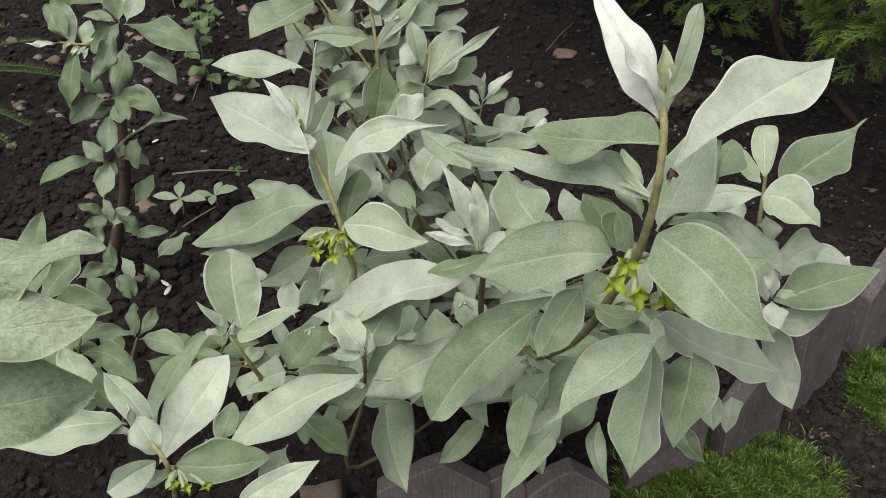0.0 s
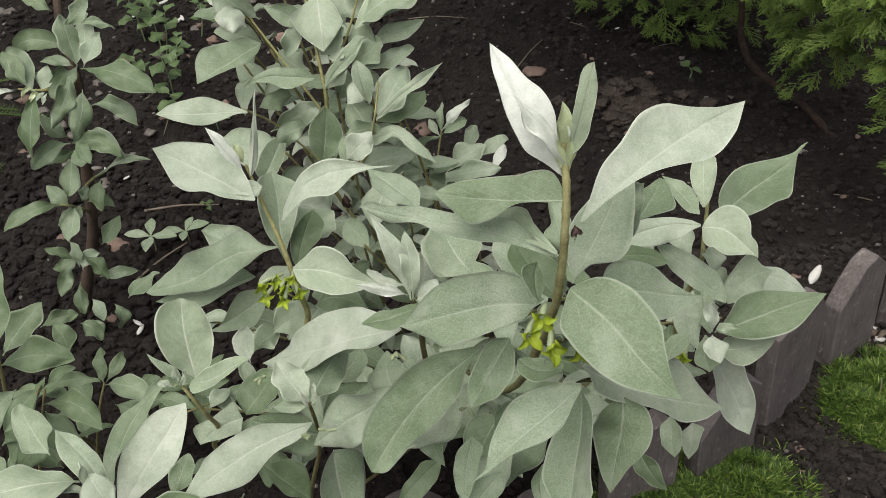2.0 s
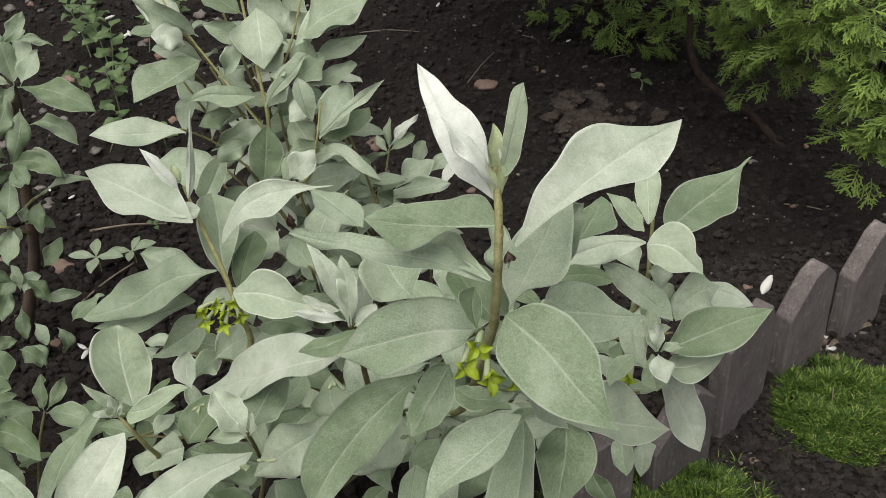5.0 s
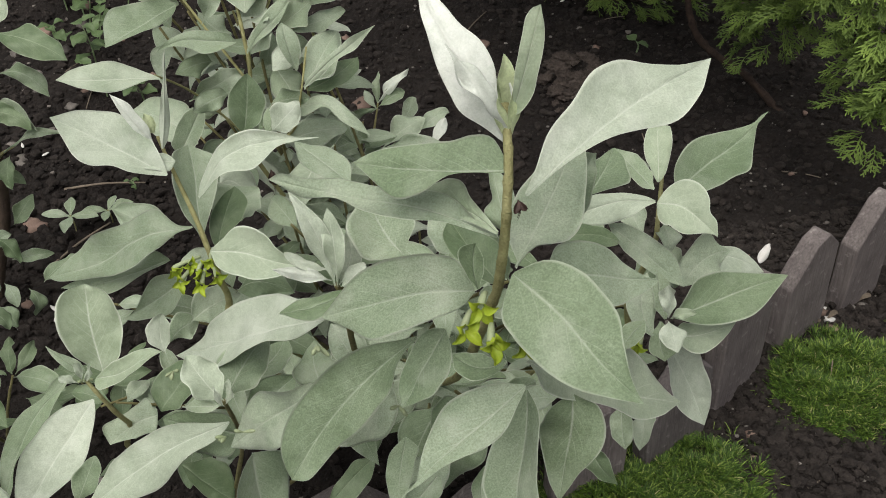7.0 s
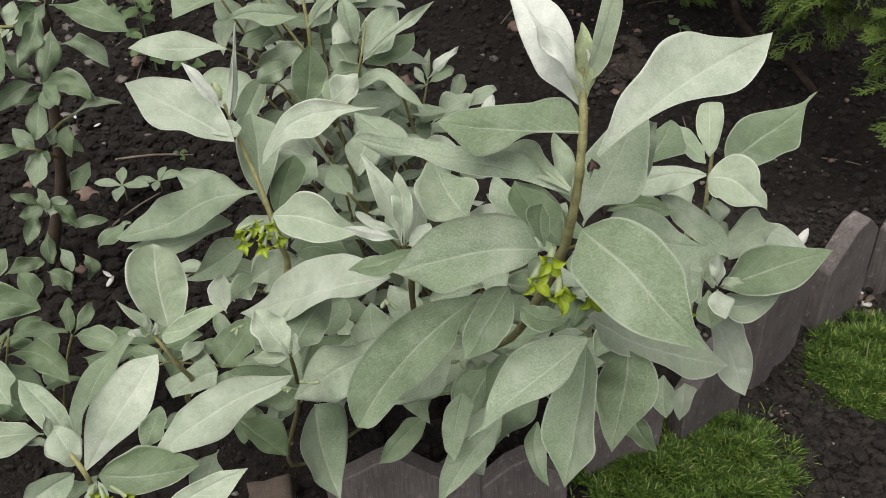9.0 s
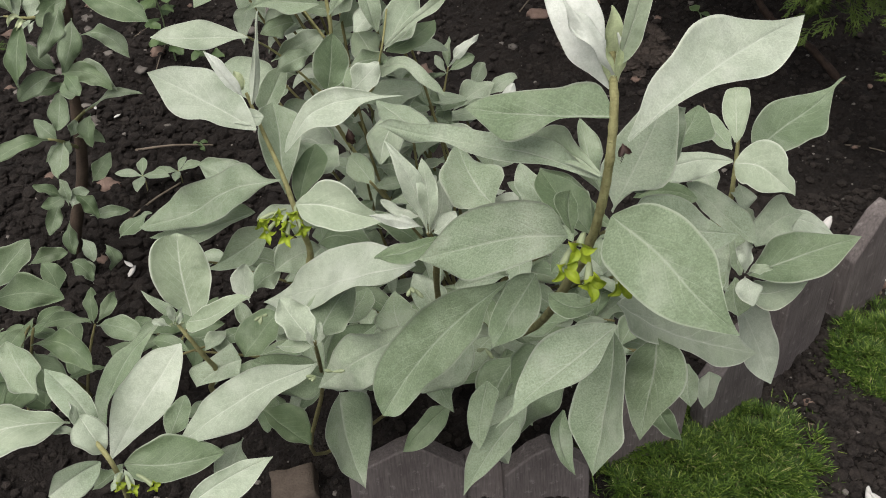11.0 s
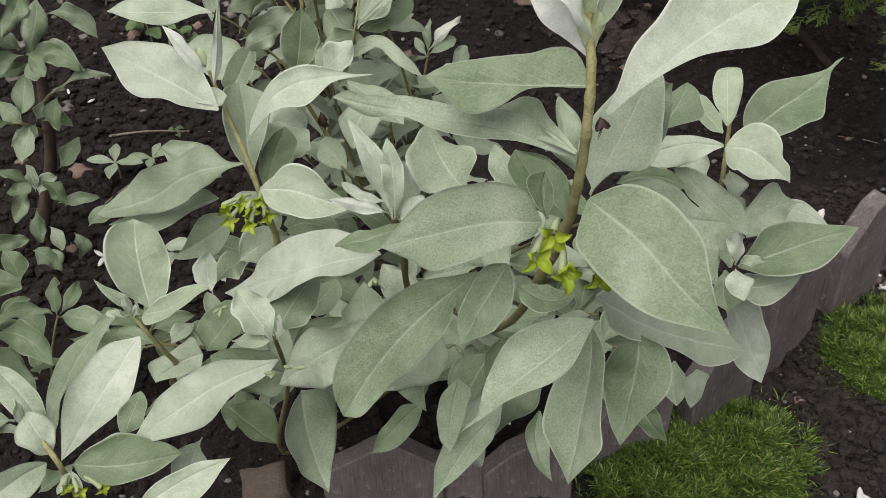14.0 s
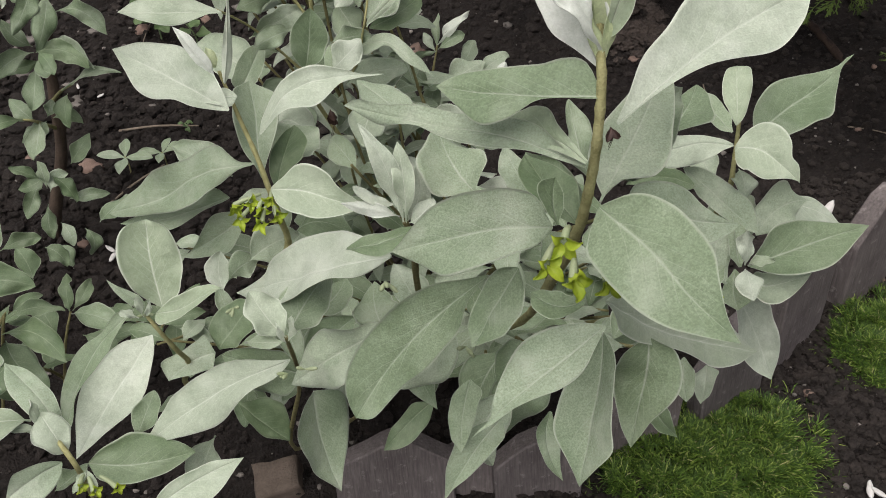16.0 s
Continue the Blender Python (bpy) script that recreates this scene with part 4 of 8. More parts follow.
lamina(main, ((-0.1552, 0.5788, 0.4006), (-0.1535, 0.5972, 0.4063), (-0.1500, 0.6156, 0.4119), (-0.1454, 0.6340, 0.4176)), (0.20, -0.60, 0.75), (4.4, 8.1, 9.8, 9.9, 7.7, 5.1, 1.7), (2.6, 6.6, 10.5, 13.7, 14.2, 13.4, 7.0), 0.20, 0.60, 4)
leaf(main, (-0.1415, 0.5502, 0.3815), (-0.1227, 0.5469, 0.3950), (-0.0976, 0.5370, 0.3919), (-0.35, -0.58, 0.74), (0.0117, 0.0124), -0.08, 0.80, (0.47, 0.42), 0.86, 0.60, 2, 0.75)
leaf(main, (-0.2357, 0.4670, 0.3871), (-0.2353, 0.4677, 0.3965), (-0.2368, 0.4703, 0.4032), (0.46, -0.86, 0.21), (0.0029, 0.0026), -0.12, 0.72, (0.51, 0.54), 0.17, 0.00, 0, 0.79)
leaf(main, (-0.2350, 0.4664, 0.3865), (-0.2293, 0.4670, 0.3941), (-0.2278, 0.4694, 0.4020), (0.02, -0.98, 0.18), (0.0021, 0.0021), 0.34, 1.27, (0.41, 0.39), -0.88, -0.40, 0, 0.80)
leaf(main, (-0.2377, 0.4659, 0.3861), (-0.2435, 0.4646, 0.3919), (-0.2477, 0.4625, 0.3955), (0.70, -0.15, 0.69), (0.0032, 0.0030), 0.12, 1.06, (0.55, 0.58), 0.21, 0.60, 0, 0.59)

# inner shoot
main = stem(shrub, 0.0023, 0.0014, (0.0021, 0.7568, -0.0100), (-0.0399, 0.4495, 0.4013), (-0.0429, 0.3919, 0.5189), (-0.0458, 0.3811, 0.5458), mat=BROWN_TWIG)
stem(main, 0.0020, 0.0012, (-0.0325, 0.7648, -0.0100), (-0.1591, 0.5144, 0.1557), (-0.1319, 0.4415, 0.3453), (-0.1175, 0.3817, 0.4601), mat=BROWN_TWIG)
leaf(main, (-0.0461, 0.3803, 0.5450), (-0.0520, 0.3893, 0.5691), (-0.0642, 0.4000, 0.5910), (0.28, -0.84, 0.47), (0.0059, 0.0060), -0.10, 0.62, (0.51, 0.49), 0.51, 0.60, 0, 0.86)
leaf(main, (-0.0450, 0.3803, 0.5449), (-0.0449, 0.3870, 0.5654), (-0.0475, 0.4012, 0.5792), (-0.01, -0.85, 0.52), (0.0056, 0.0058), 0.03, 0.73, (0.56, 0.51), 0.63, 0.00, 0, 0.92)
leaf(main, (-0.0480, 0.3826, 0.5474), (-0.0611, 0.3807, 0.5543), (-0.0763, 0.3806, 0.5588), (-0.32, 0.68, -0.66), (0.0035, 0.0037), 0.10, 0.65, (0.44, 0.49), -0.23, 0.60, 0, 0.88)
leaf(main, (-0.0486, 0.3861, 0.5510), (-0.0596, 0.3848, 0.5579), (-0.0706, 0.3855, 0.5637), (-0.48, 0.30, -0.82), (0.0034, 0.0037), 0.33, 0.62, (0.58, 0.50), -0.60, 0.60, 0, 0.61)
leaf(main, (-0.0434, 0.3803, 0.5449), (-0.0368, 0.3830, 0.5484), (-0.0310, 0.3887, 0.5531), (-0.08, -0.64, 0.76), (0.0054, 0.0062), 0.02, 0.67, (0.49, 0.45), -0.19, 0.30, 0, 0.71)
leaf(main, (-0.0450, 0.3871, 0.5393), (-0.0382, 0.3951, 0.5508), (-0.0392, 0.4068, 0.5594), (-0.04, -0.71, 0.71), (0.0058, 0.0057), -0.06, 0.94, (0.43, 0.47), 0.39, 0.00, 0, 0.59)
leaf(main, (-0.1172, 0.3817, 0.4601), (-0.1274, 0.3884, 0.4696), (-0.1366, 0.4001, 0.4796), (0.41, -0.42, 0.81), (0.0113, 0.0112), 0.30, 1.14, (0.48, 0.47), 0.11, 0.60, 0, 0.73)
leaf(main, (-0.1179, 0.3802, 0.4585), (-0.1277, 0.3781, 0.4601), (-0.1408, 0.3808, 0.4599), (0.05, -0.19, 0.98), (0.0053, 0.0056), 0.02, 0.72, (0.53, 0.53), 0.82, 0.60, 0, 0.60)
leaf(main, (-0.1188, 0.3938, 0.4473), (-0.1113, 0.4100, 0.4542), (-0.0974, 0.4317, 0.4604), (0.18, -0.41, 0.89), (0.0152, 0.0138), -0.09, 0.60, (0.47, 0.48), 0.12, 0.60, 1, 0.59)
lamina(main, ((-0.1242, 0.4216, 0.3764), (-0.1416, 0.4245, 0.3790), (-0.1588, 0.4279, 0.3821), (-0.1759, 0.4314, 0.3854)), (-0.21, -0.89, 0.40), (13.5, 17.2, 18.9, 19.8, 18.1, 13.3, 4.9), (7.7, 13.6, 14.0, 14.1, 11.8, 7.6, 2.7), 0.02, 0.78, 2)
leaf(main, (-0.1157, 0.4385, 0.4175), (-0.1019, 0.4467, 0.4184), (-0.0941, 0.4654, 0.4192), (0.26, -0.27, 0.93), (0.0123, 0.0114), 0.31, 0.85, (0.56, 0.53), -0.72, 0.00, 1, 0.82)
leaf(main, (-0.1163, 0.3802, 0.4585), (-0.1128, 0.3810, 0.4678), (-0.1129, 0.3839, 0.4749), (-0.46, -0.84, 0.29), (0.0027, 0.0026), 0.12, 0.91, (0.53, 0.45), 0.13, 0.00, 0, 0.59)
leaf(main, (-0.1173, 0.3795, 0.4578), (-0.1191, 0.3790, 0.4657), (-0.1202, 0.3810, 0.4720), (0.57, -0.79, 0.20), (0.0020, 0.0018), -0.08, 0.61, (0.47, 0.52), 0.21, 0.60, 0, 0.91)

# low shoot
main = stem(shrub, 0.0027, 0.0014, (-0.3044, 0.4162, -0.0100), (-0.3044, 0.4162, 0.1852), (-0.2725, 0.3815, 0.3002), (-0.2612, 0.3656, 0.3656), (-0.2839, 0.3906, 0.3668))
lamina(main, ((-0.2785, 0.3929, 0.3627), (-0.2871, 0.4026, 0.3762), (-0.3003, 0.4143, 0.3844), (-0.3175, 0.4287, 0.3879)), (0.35, -0.24, 0.91), (8.3, 10.1, 11.4, 11.5, 11.0, 6.8, 2.2), (4.4, 6.9, 8.6, 7.9, 6.6, 4.6, 1.6), 0.09, 0.90, 1)
leaf(main, (-0.2934, 0.3924, 0.3744), (-0.3225, 0.3774, 0.3917), (-0.3686, 0.3657, 0.3875), (0.20, -0.09, 0.97), (0.0191, 0.0191), 0.11, 0.79, (0.45, 0.50), 0.24, 0.30, 0, 0.62)
leaf(main, (-0.2884, 0.3964, 0.3786), (-0.2778, 0.3837, 0.3760), (-0.2683, 0.3741, 0.3658), (0.39, -0.17, 0.91), (0.0109, 0.0124), 0.10, 0.71, (0.48, 0.50), -0.54, 0.30, 0, 0.69)
lamina(main, ((-0.2605, 0.3769, 0.3482), (-0.2370, 0.3750, 0.3474), (-0.2152, 0.3787, 0.3461), (-0.1947, 0.3869, 0.3430)), (0.25, -0.51, 0.82), (9.0, 15.8, 20.4, 19.4, 15.5, 10.1, 4.3), (8.5, 11.3, 11.6, 9.9, 8.2, 4.7, 1.6), 0.02, 0.90, 2)
lamina(main, ((-0.2067, 0.3346, 0.3609), (-0.1895, 0.3430, 0.3694), (-0.1710, 0.3500, 0.3764), (-0.1516, 0.3557, 0.3820)), (0.10, -0.52, 0.85), (4.7, 6.8, 6.8, 6.0, 5.7, 2.9, 1.0), (4.7, 11.3, 13.5, 14.8, 11.8, 5.9, 1.9), 0.15, 0.78, 0)
lamina(main, ((-0.2669, 0.3635, 0.3699), (-0.2756, 0.3546, 0.3727), (-0.2842, 0.3461, 0.3726), (-0.2935, 0.3387, 0.3704)), (0.42, -0.62, 0.66), (6.3, 10.4, 12.1, 12.8, 11.6, 10.3, 9.4), (3.1, 5.5, 7.4, 8.7, 9.5, 5.2, 1.8), 0.25, 0.84, 1)
leaf(main, (-0.2393, 0.4041, 0.3352), (-0.2332, 0.4147, 0.3455), (-0.2291, 0.4317, 0.3506), (0.28, -0.55, 0.79), (0.0085, 0.0087), 0.03, 0.80, (0.42, 0.50), -0.31, 0.00, 2, 0.60)
lamina(main, ((-0.1925, 0.4749, 0.2758), (-0.1801, 0.4676, 0.2680), (-0.1672, 0.4608, 0.2607), (-0.1539, 0.4543, 0.2537)), (0.50, -0.13, 0.85), (8.6, 18.0, 20.4, 22.6, 18.7, 12.8, 4.3), (3.1, 7.5, 8.4, 9.6, 8.9, 5.7, 2.1), 0.08, 0.90, 4)
leaf(main, (-0.1866, 0.4049, 0.3344), (-0.1965, 0.3953, 0.3160), (-0.2042, 0.3882, 0.2925), (-0.40, -0.78, 0.48), (0.0123, 0.0118), 0.20, 0.87, (0.45, 0.46), -0.73, -0.40, 1, 0.73)
leaf(main, (-0.2797, 0.3607, 0.3422), (-0.2727, 0.3684, 0.3426), (-0.2630, 0.3828, 0.3391), (0.17, 0.01, 0.99), (0.0077, 0.0078), 0.30, 1.10, (0.55, 0.51), -0.81, 0.00, 1, 0.87)
leaf(main, (-0.3416, 0.4436, 0.3408), (-0.3570, 0.4599, 0.3461), (-0.3776, 0.4885, 0.3502), (-0.08, -0.26, 0.96), (0.0154, 0.0135), 0.18, 0.92, (0.50, 0.45), -0.18, 0.00, 1, 0.78)
leaf(main, (-0.2838, 0.3868, 0.3692), (-0.2878, 0.3909, 0.3818), (-0.2883, 0.3957, 0.3911), (0.81, -0.47, 0.36), (0.0035, 0.0040), -0.11, 1.19, (0.50, 0.59), 0.30, 0.60, 0, 0.87)
leaf(main, (-0.2874, 0.3856, 0.3680), (-0.2936, 0.3850, 0.3755), (-0.3016, 0.3817, 0.3770), (0.54, -0.04, 0.84), (0.0027, 0.0030), 0.06, 0.76, (0.52, 0.54), -0.28, 0.00, 0, 0.60)
leaf(main, (-0.2526, 0.3602, 0.3661), (-0.2539, 0.3523, 0.3662), (-0.2570, 0.3452, 0.3634), (0.08, -0.20, 0.98), (0.0032, 0.0031), 0.30, 1.11, (0.44, 0.47), 0.24, -0.40, 0, 0.81)
leaf(main, (-0.2519, 0.3602, 0.3661), (-0.2460, 0.3509, 0.3662), (-0.2435, 0.3439, 0.3617), (-0.27, -0.38, 0.89), (0.0025, 0.0027), -0.11, 1.16, (0.40, 0.41), 0.40, 0.00, 0, 0.89)

# right shoot
main = stem(shrub, 0.0027, 0.0012, (-0.0677, 0.7779, -0.0100), (0.1267, 0.5346, 0.2964), (0.1394, 0.4910, 0.4177), (0.1483, 0.4837, 0.4656), (0.1489, 0.4859, 0.4885), (0.1558, 0.5116, 0.5010))
lamina(main, ((0.1576, 0.4848, 0.5102), (0.1853, 0.5152, 0.5062), (0.2122, 0.5364, 0.5083), (0.2335, 0.5510, 0.5196)), (0.29, -0.26, 0.92), (10.6, 16.4, 17.2, 13.8, 8.3, 2.1, 1.5), (10.2, 15.3, 17.3, 19.5, 10.4, 1.2, 0.3), 0.02, 0.60, 2)
lamina(main, ((0.1452, 0.4852, 0.5177), (0.1476, 0.4981, 0.5223), (0.1496, 0.5113, 0.5270), (0.1516, 0.5246, 0.5319)), (-0.24, -0.30, 0.92), (2.9, 5.3, 7.5, 8.5, 8.3, 7.0, 4.8), (4.2, 6.1, 7.5, 8.7, 9.1, 8.7, 7.0), 0.18, 0.90, 0)
lamina(main, ((0.1403, 0.4696, 0.5152), (0.1194, 0.4660, 0.5203), (0.0994, 0.4585, 0.5211), (0.0801, 0.4502, 0.5211)), (0.30, -0.53, 0.80), (3.7, 9.3, 11.2, 11.5, 9.6, 6.4, 2.8), (3.1, 4.5, 6.1, 7.9, 7.1, 4.2, 1.4), 0.04, 0.90, 0)
lamina(main, ((0.1412, 0.4689, 0.5144), (0.1527, 0.4593, 0.5191), (0.1607, 0.4457, 0.5192), (0.1669, 0.4312, 0.5183)), (-0.62, -0.09, 0.78), (9.2, 15.4, 16.1, 13.1, 7.0, 5.9, 2.3), (11.2, 15.1, 14.2, 14.0, 12.0, 3.5, 0.4), 0.24, 0.56, 0)
lamina(main, ((0.1476, 0.4227, 0.4632), (0.1738, 0.4343, 0.4620), (0.2007, 0.4461, 0.4613), (0.2290, 0.4570, 0.4596)), (0.31, -0.38, 0.88), (6.3, 15.3, 16.3, 14.7, 9.8, 4.7, 1.6), (6.4, 12.4, 15.9, 17.0, 13.9, 7.1, 2.3), 0.15, 0.70, 5)
lamina(main, ((0.1942, 0.5271, 0.4166), (0.2114, 0.5259, 0.4167), (0.2282, 0.5229, 0.4115), (0.2445, 0.5193, 0.4023)), (0.05, -0.50, 0.86), (3.2, 5.3, 6.4, 7.6, 6.2, 3.9, 1.4), (7.7, 11.8, 14.1, 13.8, 10.9, 6.2, 2.0), 0.06, 0.76, 0)
lamina(main, ((0.0800, 0.3895, 0.5883), (0.0866, 0.3992, 0.5893), (0.0928, 0.4093, 0.5908), (0.0977, 0.4200, 0.5930)), (-0.14, -0.15, 0.98), (3.3, 4.9, 6.3, 6.0, 5.1, 3.2, 1.0), (4.1, 10.3, 13.7, 14.0, 10.0, 6.7, 2.5), 0.19, 0.90, 2)
lamina(main, ((0.1118, 0.4619, 0.5055), (0.1281, 0.4590, 0.4912), (0.1428, 0.4521, 0.4790), (0.1565, 0.4419, 0.4699)), (-0.05, -0.60, 0.80), (5.6, 8.4, 10.5, 11.6, 11.0, 7.3, 2.7), (5.3, 7.1, 7.4, 7.4, 6.1, 4.1, 1.4), 0.09, 0.90, 1)
lamina(main, ((0.1393, 0.4146, 0.4708), (0.1380, 0.4208, 0.4782), (0.1368, 0.4271, 0.4857), (0.1359, 0.4333, 0.4932)), (0.25, -0.69, 0.68), (2.6, 5.3, 5.1, 4.8, 4.6, 2.3, 0.8), (2.2, 5.5, 6.3, 6.8, 6.7, 3.4, 1.1), 0.11, 0.90, 1)
lamina(main, ((0.1367, 0.4138, 0.4698), (0.1354, 0.4087, 0.4637), (0.1360, 0.4036, 0.4576), (0.1380, 0.3986, 0.4516)), (-0.39, -0.59, 0.70), (3.8, 8.2, 9.5, 10.1, 10.4, 8.3, 2.6), (1.4, 3.4, 5.1, 6.4, 6.5, 3.2, 1.1), 0.30, 0.74, 1)
# Next two: palest top makes up in colour for the shadow on them.
lamina(main, ((0.1492, 0.4220, 0.4485), (0.1643, 0.4257, 0.4424), (0.1794, 0.4319, 0.4395), (0.1945, 0.4393, 0.4379)), (0.20, -0.50, 0.85), (7.1, 8.1, 8.2, 7.4, 5.3, 2.6, 0.8), (4.7, 9.2, 11.3, 9.6, 7.3, 4.1, 1.4), 0.02, 0.90, 0)
lamina(main, ((0.1560, 0.4546, 0.4091), (0.1716, 0.4559, 0.3787), (0.1838, 0.4516, 0.3519), (0.1928, 0.4422, 0.3292)), (-0.10, -0.55, 0.83), (9.3, 14.2, 13.5, 12.8, 11.0, 7.0, 2.4), (5.8, 12.1, 14.8, 15.6, 13.9, 9.0, 2.9), 0.30, 0.63, 0)
leaf(main, (0.1611, 0.5123, 0.4422), (0.1673, 0.5002, 0.4329), (0.1726, 0.4909, 0.4199), (0.28, -0.62, 0.74), (0.0141, 0.0131), 0.04, 1.28, (0.44, 0.50), -0.17, 0.60, 1, 0.77)
leaf(main, (0.1550, 0.4919, 0.4785), (0.1559, 0.4799, 0.4773), (0.1549, 0.4717, 0.4721), (0.24, -0.30, 0.92), (0.0087, 0.0086), 0.19, 0.82, (0.46, 0.39), -0.80, 0.60, 1, 0.64)
leaf(main, (0.1495, 0.5206, 0.4941), (0.1459, 0.5237, 0.4985), (0.1453, 0.5293, 0.5031), (0.03, -0.72, 0.70), (0.0044, 0.0045), 0.30, 1.08, (0.54, 0.52), -0.79, -0.40, 1, 0.88)
leaf(main, (0.1561, 0.5301, 0.4322), (0.1512, 0.5473, 0.4382), (0.1469, 0.5674, 0.4424), (-0.20, -0.30, 0.93), (0.0102, 0.0101), 0.28, 1.01, (0.54, 0.53), -0.81, 0.30, 1, 0.72)
lamina(main, ((0.1397, 0.4746, 0.5207), (0.1340, 0.4860, 0.5232), (0.1279, 0.4973, 0.5255), (0.1212, 0.5086, 0.5279)), (0.10, -0.50, 0.85), (5.2, 6.9, 6.9, 5.8, 3.4, 1.6, 0.5), (2.5, 6.3, 6.6, 7.0, 7.4, 3.7, 1.2), 0.15, 0.60, 1)
leaf(main, (0.1387, 0.4969, 0.4271), (0.1561, 0.5058, 0.4231), (0.1674, 0.5246, 0.4263), (0.23, -0.21, 0.95), (0.0125, 0.0104), 0.28, 0.95, (0.52, 0.52), -0.88, 0.00, 1, 0.78)
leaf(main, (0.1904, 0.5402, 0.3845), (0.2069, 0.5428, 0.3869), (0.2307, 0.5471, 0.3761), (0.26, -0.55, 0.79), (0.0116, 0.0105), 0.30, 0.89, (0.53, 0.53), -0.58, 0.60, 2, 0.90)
lamina(main, ((0.1185, 0.3794, 0.5378), (0.0980, 0.3761, 0.5442), (0.0782, 0.3731, 0.5511), (0.0589, 0.3704, 0.5582)), (0.10, -0.50, 0.86), (5.8, 11.3, 15.6, 17.1, 15.7, 12.3, 5.5), (1.3, 6.2, 13.5, 16.4, 16.7, 14.2, 10.4), 0.10, 0.60, 1)
lamina(main, ((0.1315, 0.4085, 0.4635), (0.1268, 0.4163, 0.4728), (0.1260, 0.4245, 0.4826), (0.1301, 0.4325, 0.4921)), (0.20, -0.63, 0.75), (3.1, 7.5, 9.6, 9.7, 6.8, 3.9, 1.4), (3.0, 7.0, 8.7, 9.1, 8.1, 4.8, 1.5), 0.04, 0.90, 1)
lamina(main, ((0.1087, 0.3593, 0.5293), (0.1013, 0.3519, 0.5309), (0.0952, 0.3440, 0.5318), (0.0903, 0.3355, 0.5321)), (-0.14, 0.05, 0.99), (2.0, 4.9, 5.8, 5.8, 5.5, 3.7, 1.2), (3.1, 5.4, 6.1, 5.9, 4.5, 2.7, 0.9), 0.02, 0.90, 1)
leaf(main, (0.2120, 0.5048, 0.4384), (0.1870, 0.4916, 0.4444), (0.1702, 0.4763, 0.4353), (0.21, -0.41, 0.89), (0.0142, 0.0133), 0.23, 0.97, (0.50, 0.45), 0.38, 0.00, 1, 0.82)
leaf(main, (0.1338, 0.3946, 0.4926), (0.1330, 0.3951, 0.5039), (0.1311, 0.3999, 0.5144), (0.36, -0.89, 0.26), (0.0052, 0.0047), -0.10, 1.27, (0.57, 0.53), -0.78, -0.40, 0, 0.76)
leaf(main, (0.1348, 0.3946, 0.4926), (0.1393, 0.3918, 0.4984), (0.1468, 0.3889, 0.5012), (-0.60, -0.07, 0.79), (0.0032, 0.0031), 0.30, 1.16, (0.51, 0.55), 0.94, 0.00, 0, 0.79)
leaf(main, (0.1337, 0.3935, 0.4914), (0.1339, 0.3837, 0.4904), (0.1352, 0.3754, 0.4853), (0.06, -0.32, 0.95), (0.0070, 0.0076), 0.22, 0.65, (0.44, 0.45), 0.76, 0.00, 0, 0.91)

# upper shoot
main = stem(shrub, 0.0023, 0.0011, (0.0055, 0.7889, -0.0100), (-0.1255, 0.7423, 0.3164), (-0.1440, 0.7221, 0.4021), (-0.1333, 0.7194, 0.4675), (-0.1349, 0.7287, 0.4991), (-0.1432, 0.7596, 0.5430), (-0.1490, 0.7827, 0.5843))
stem(main, 0.0012, 0.0008, (-0.1399, 0.7256, 0.4611), (-0.1790, 0.7612, 0.5037), (-0.2043, 0.7784, 0.5381), (-0.2223, 0.7968, 0.5600))
stem(main, 0.0012, 0.0008, (-0.1324, 0.7261, 0.4892), (-0.1092, 0.7440, 0.5243), (-0.0939, 0.7648, 0.5629))
stem(main, 0.0012, 0.0008, (-0.1440, 0.7221, 0.4021), (-0.1791, 0.7102, 0.4565), (-0.1960, 0.6712, 0.4990))
stem(main, 0.0012, 0.0008, (-0.1392, 0.7185, 0.3978), (-0.1039, 0.7022, 0.4194), (-0.0891, 0.6872, 0.4701), (-0.0834, 0.7087, 0.4957))
lamina(main, ((-0.1899, 0.7574, 0.5129), (-0.2076, 0.7424, 0.5091), (-0.2254, 0.7295, 0.5042), (-0.2435, 0.7186, 0.4981)), (0.10, -0.51, 0.85), (5.6, 7.4, 8.0, 5.5, 3.7, 2.2, 0.8), (11.9, 17.0, 22.0, 24.0, 24.4, 18.3, 6.1), 0.02, 0.70, 2)
leaf(main, (-0.1896, 0.7714, 0.5297), (-0.2133, 0.7719, 0.5484), (-0.2413, 0.7871, 0.5622), (-0.22, -0.97, 0.11), (0.0150, 0.0148), 0.02, 1.09, (0.45, 0.45), 0.05, -0.40, 1, 0.87)
lamina(main, ((-0.1003, 0.7304, 0.5367), (-0.0824, 0.7439, 0.5442), (-0.0644, 0.7614, 0.5495), (-0.0459, 0.7832, 0.5531)), (0.00, -0.60, 0.80), (5.0, 11.4, 15.3, 18.4, 20.6, 11.6, 3.9), (2.7, 6.9, 10.9, 14.7, 13.5, 11.1, 3.8), 0.20, 0.60, 0)
lamina(main, ((-0.1345, 0.7686, 0.5537), (-0.1321, 0.7507, 0.5436), (-0.1306, 0.7369, 0.5317), (-0.1298, 0.7270, 0.5178)), (-0.06, -0.61, 0.79), (6.0, 13.8, 16.9, 19.3, 14.7, 8.0, 2.7), (6.4, 15.9, 24.3, 21.9, 17.1, 9.5, 3.4), 0.02, 0.90, 0)
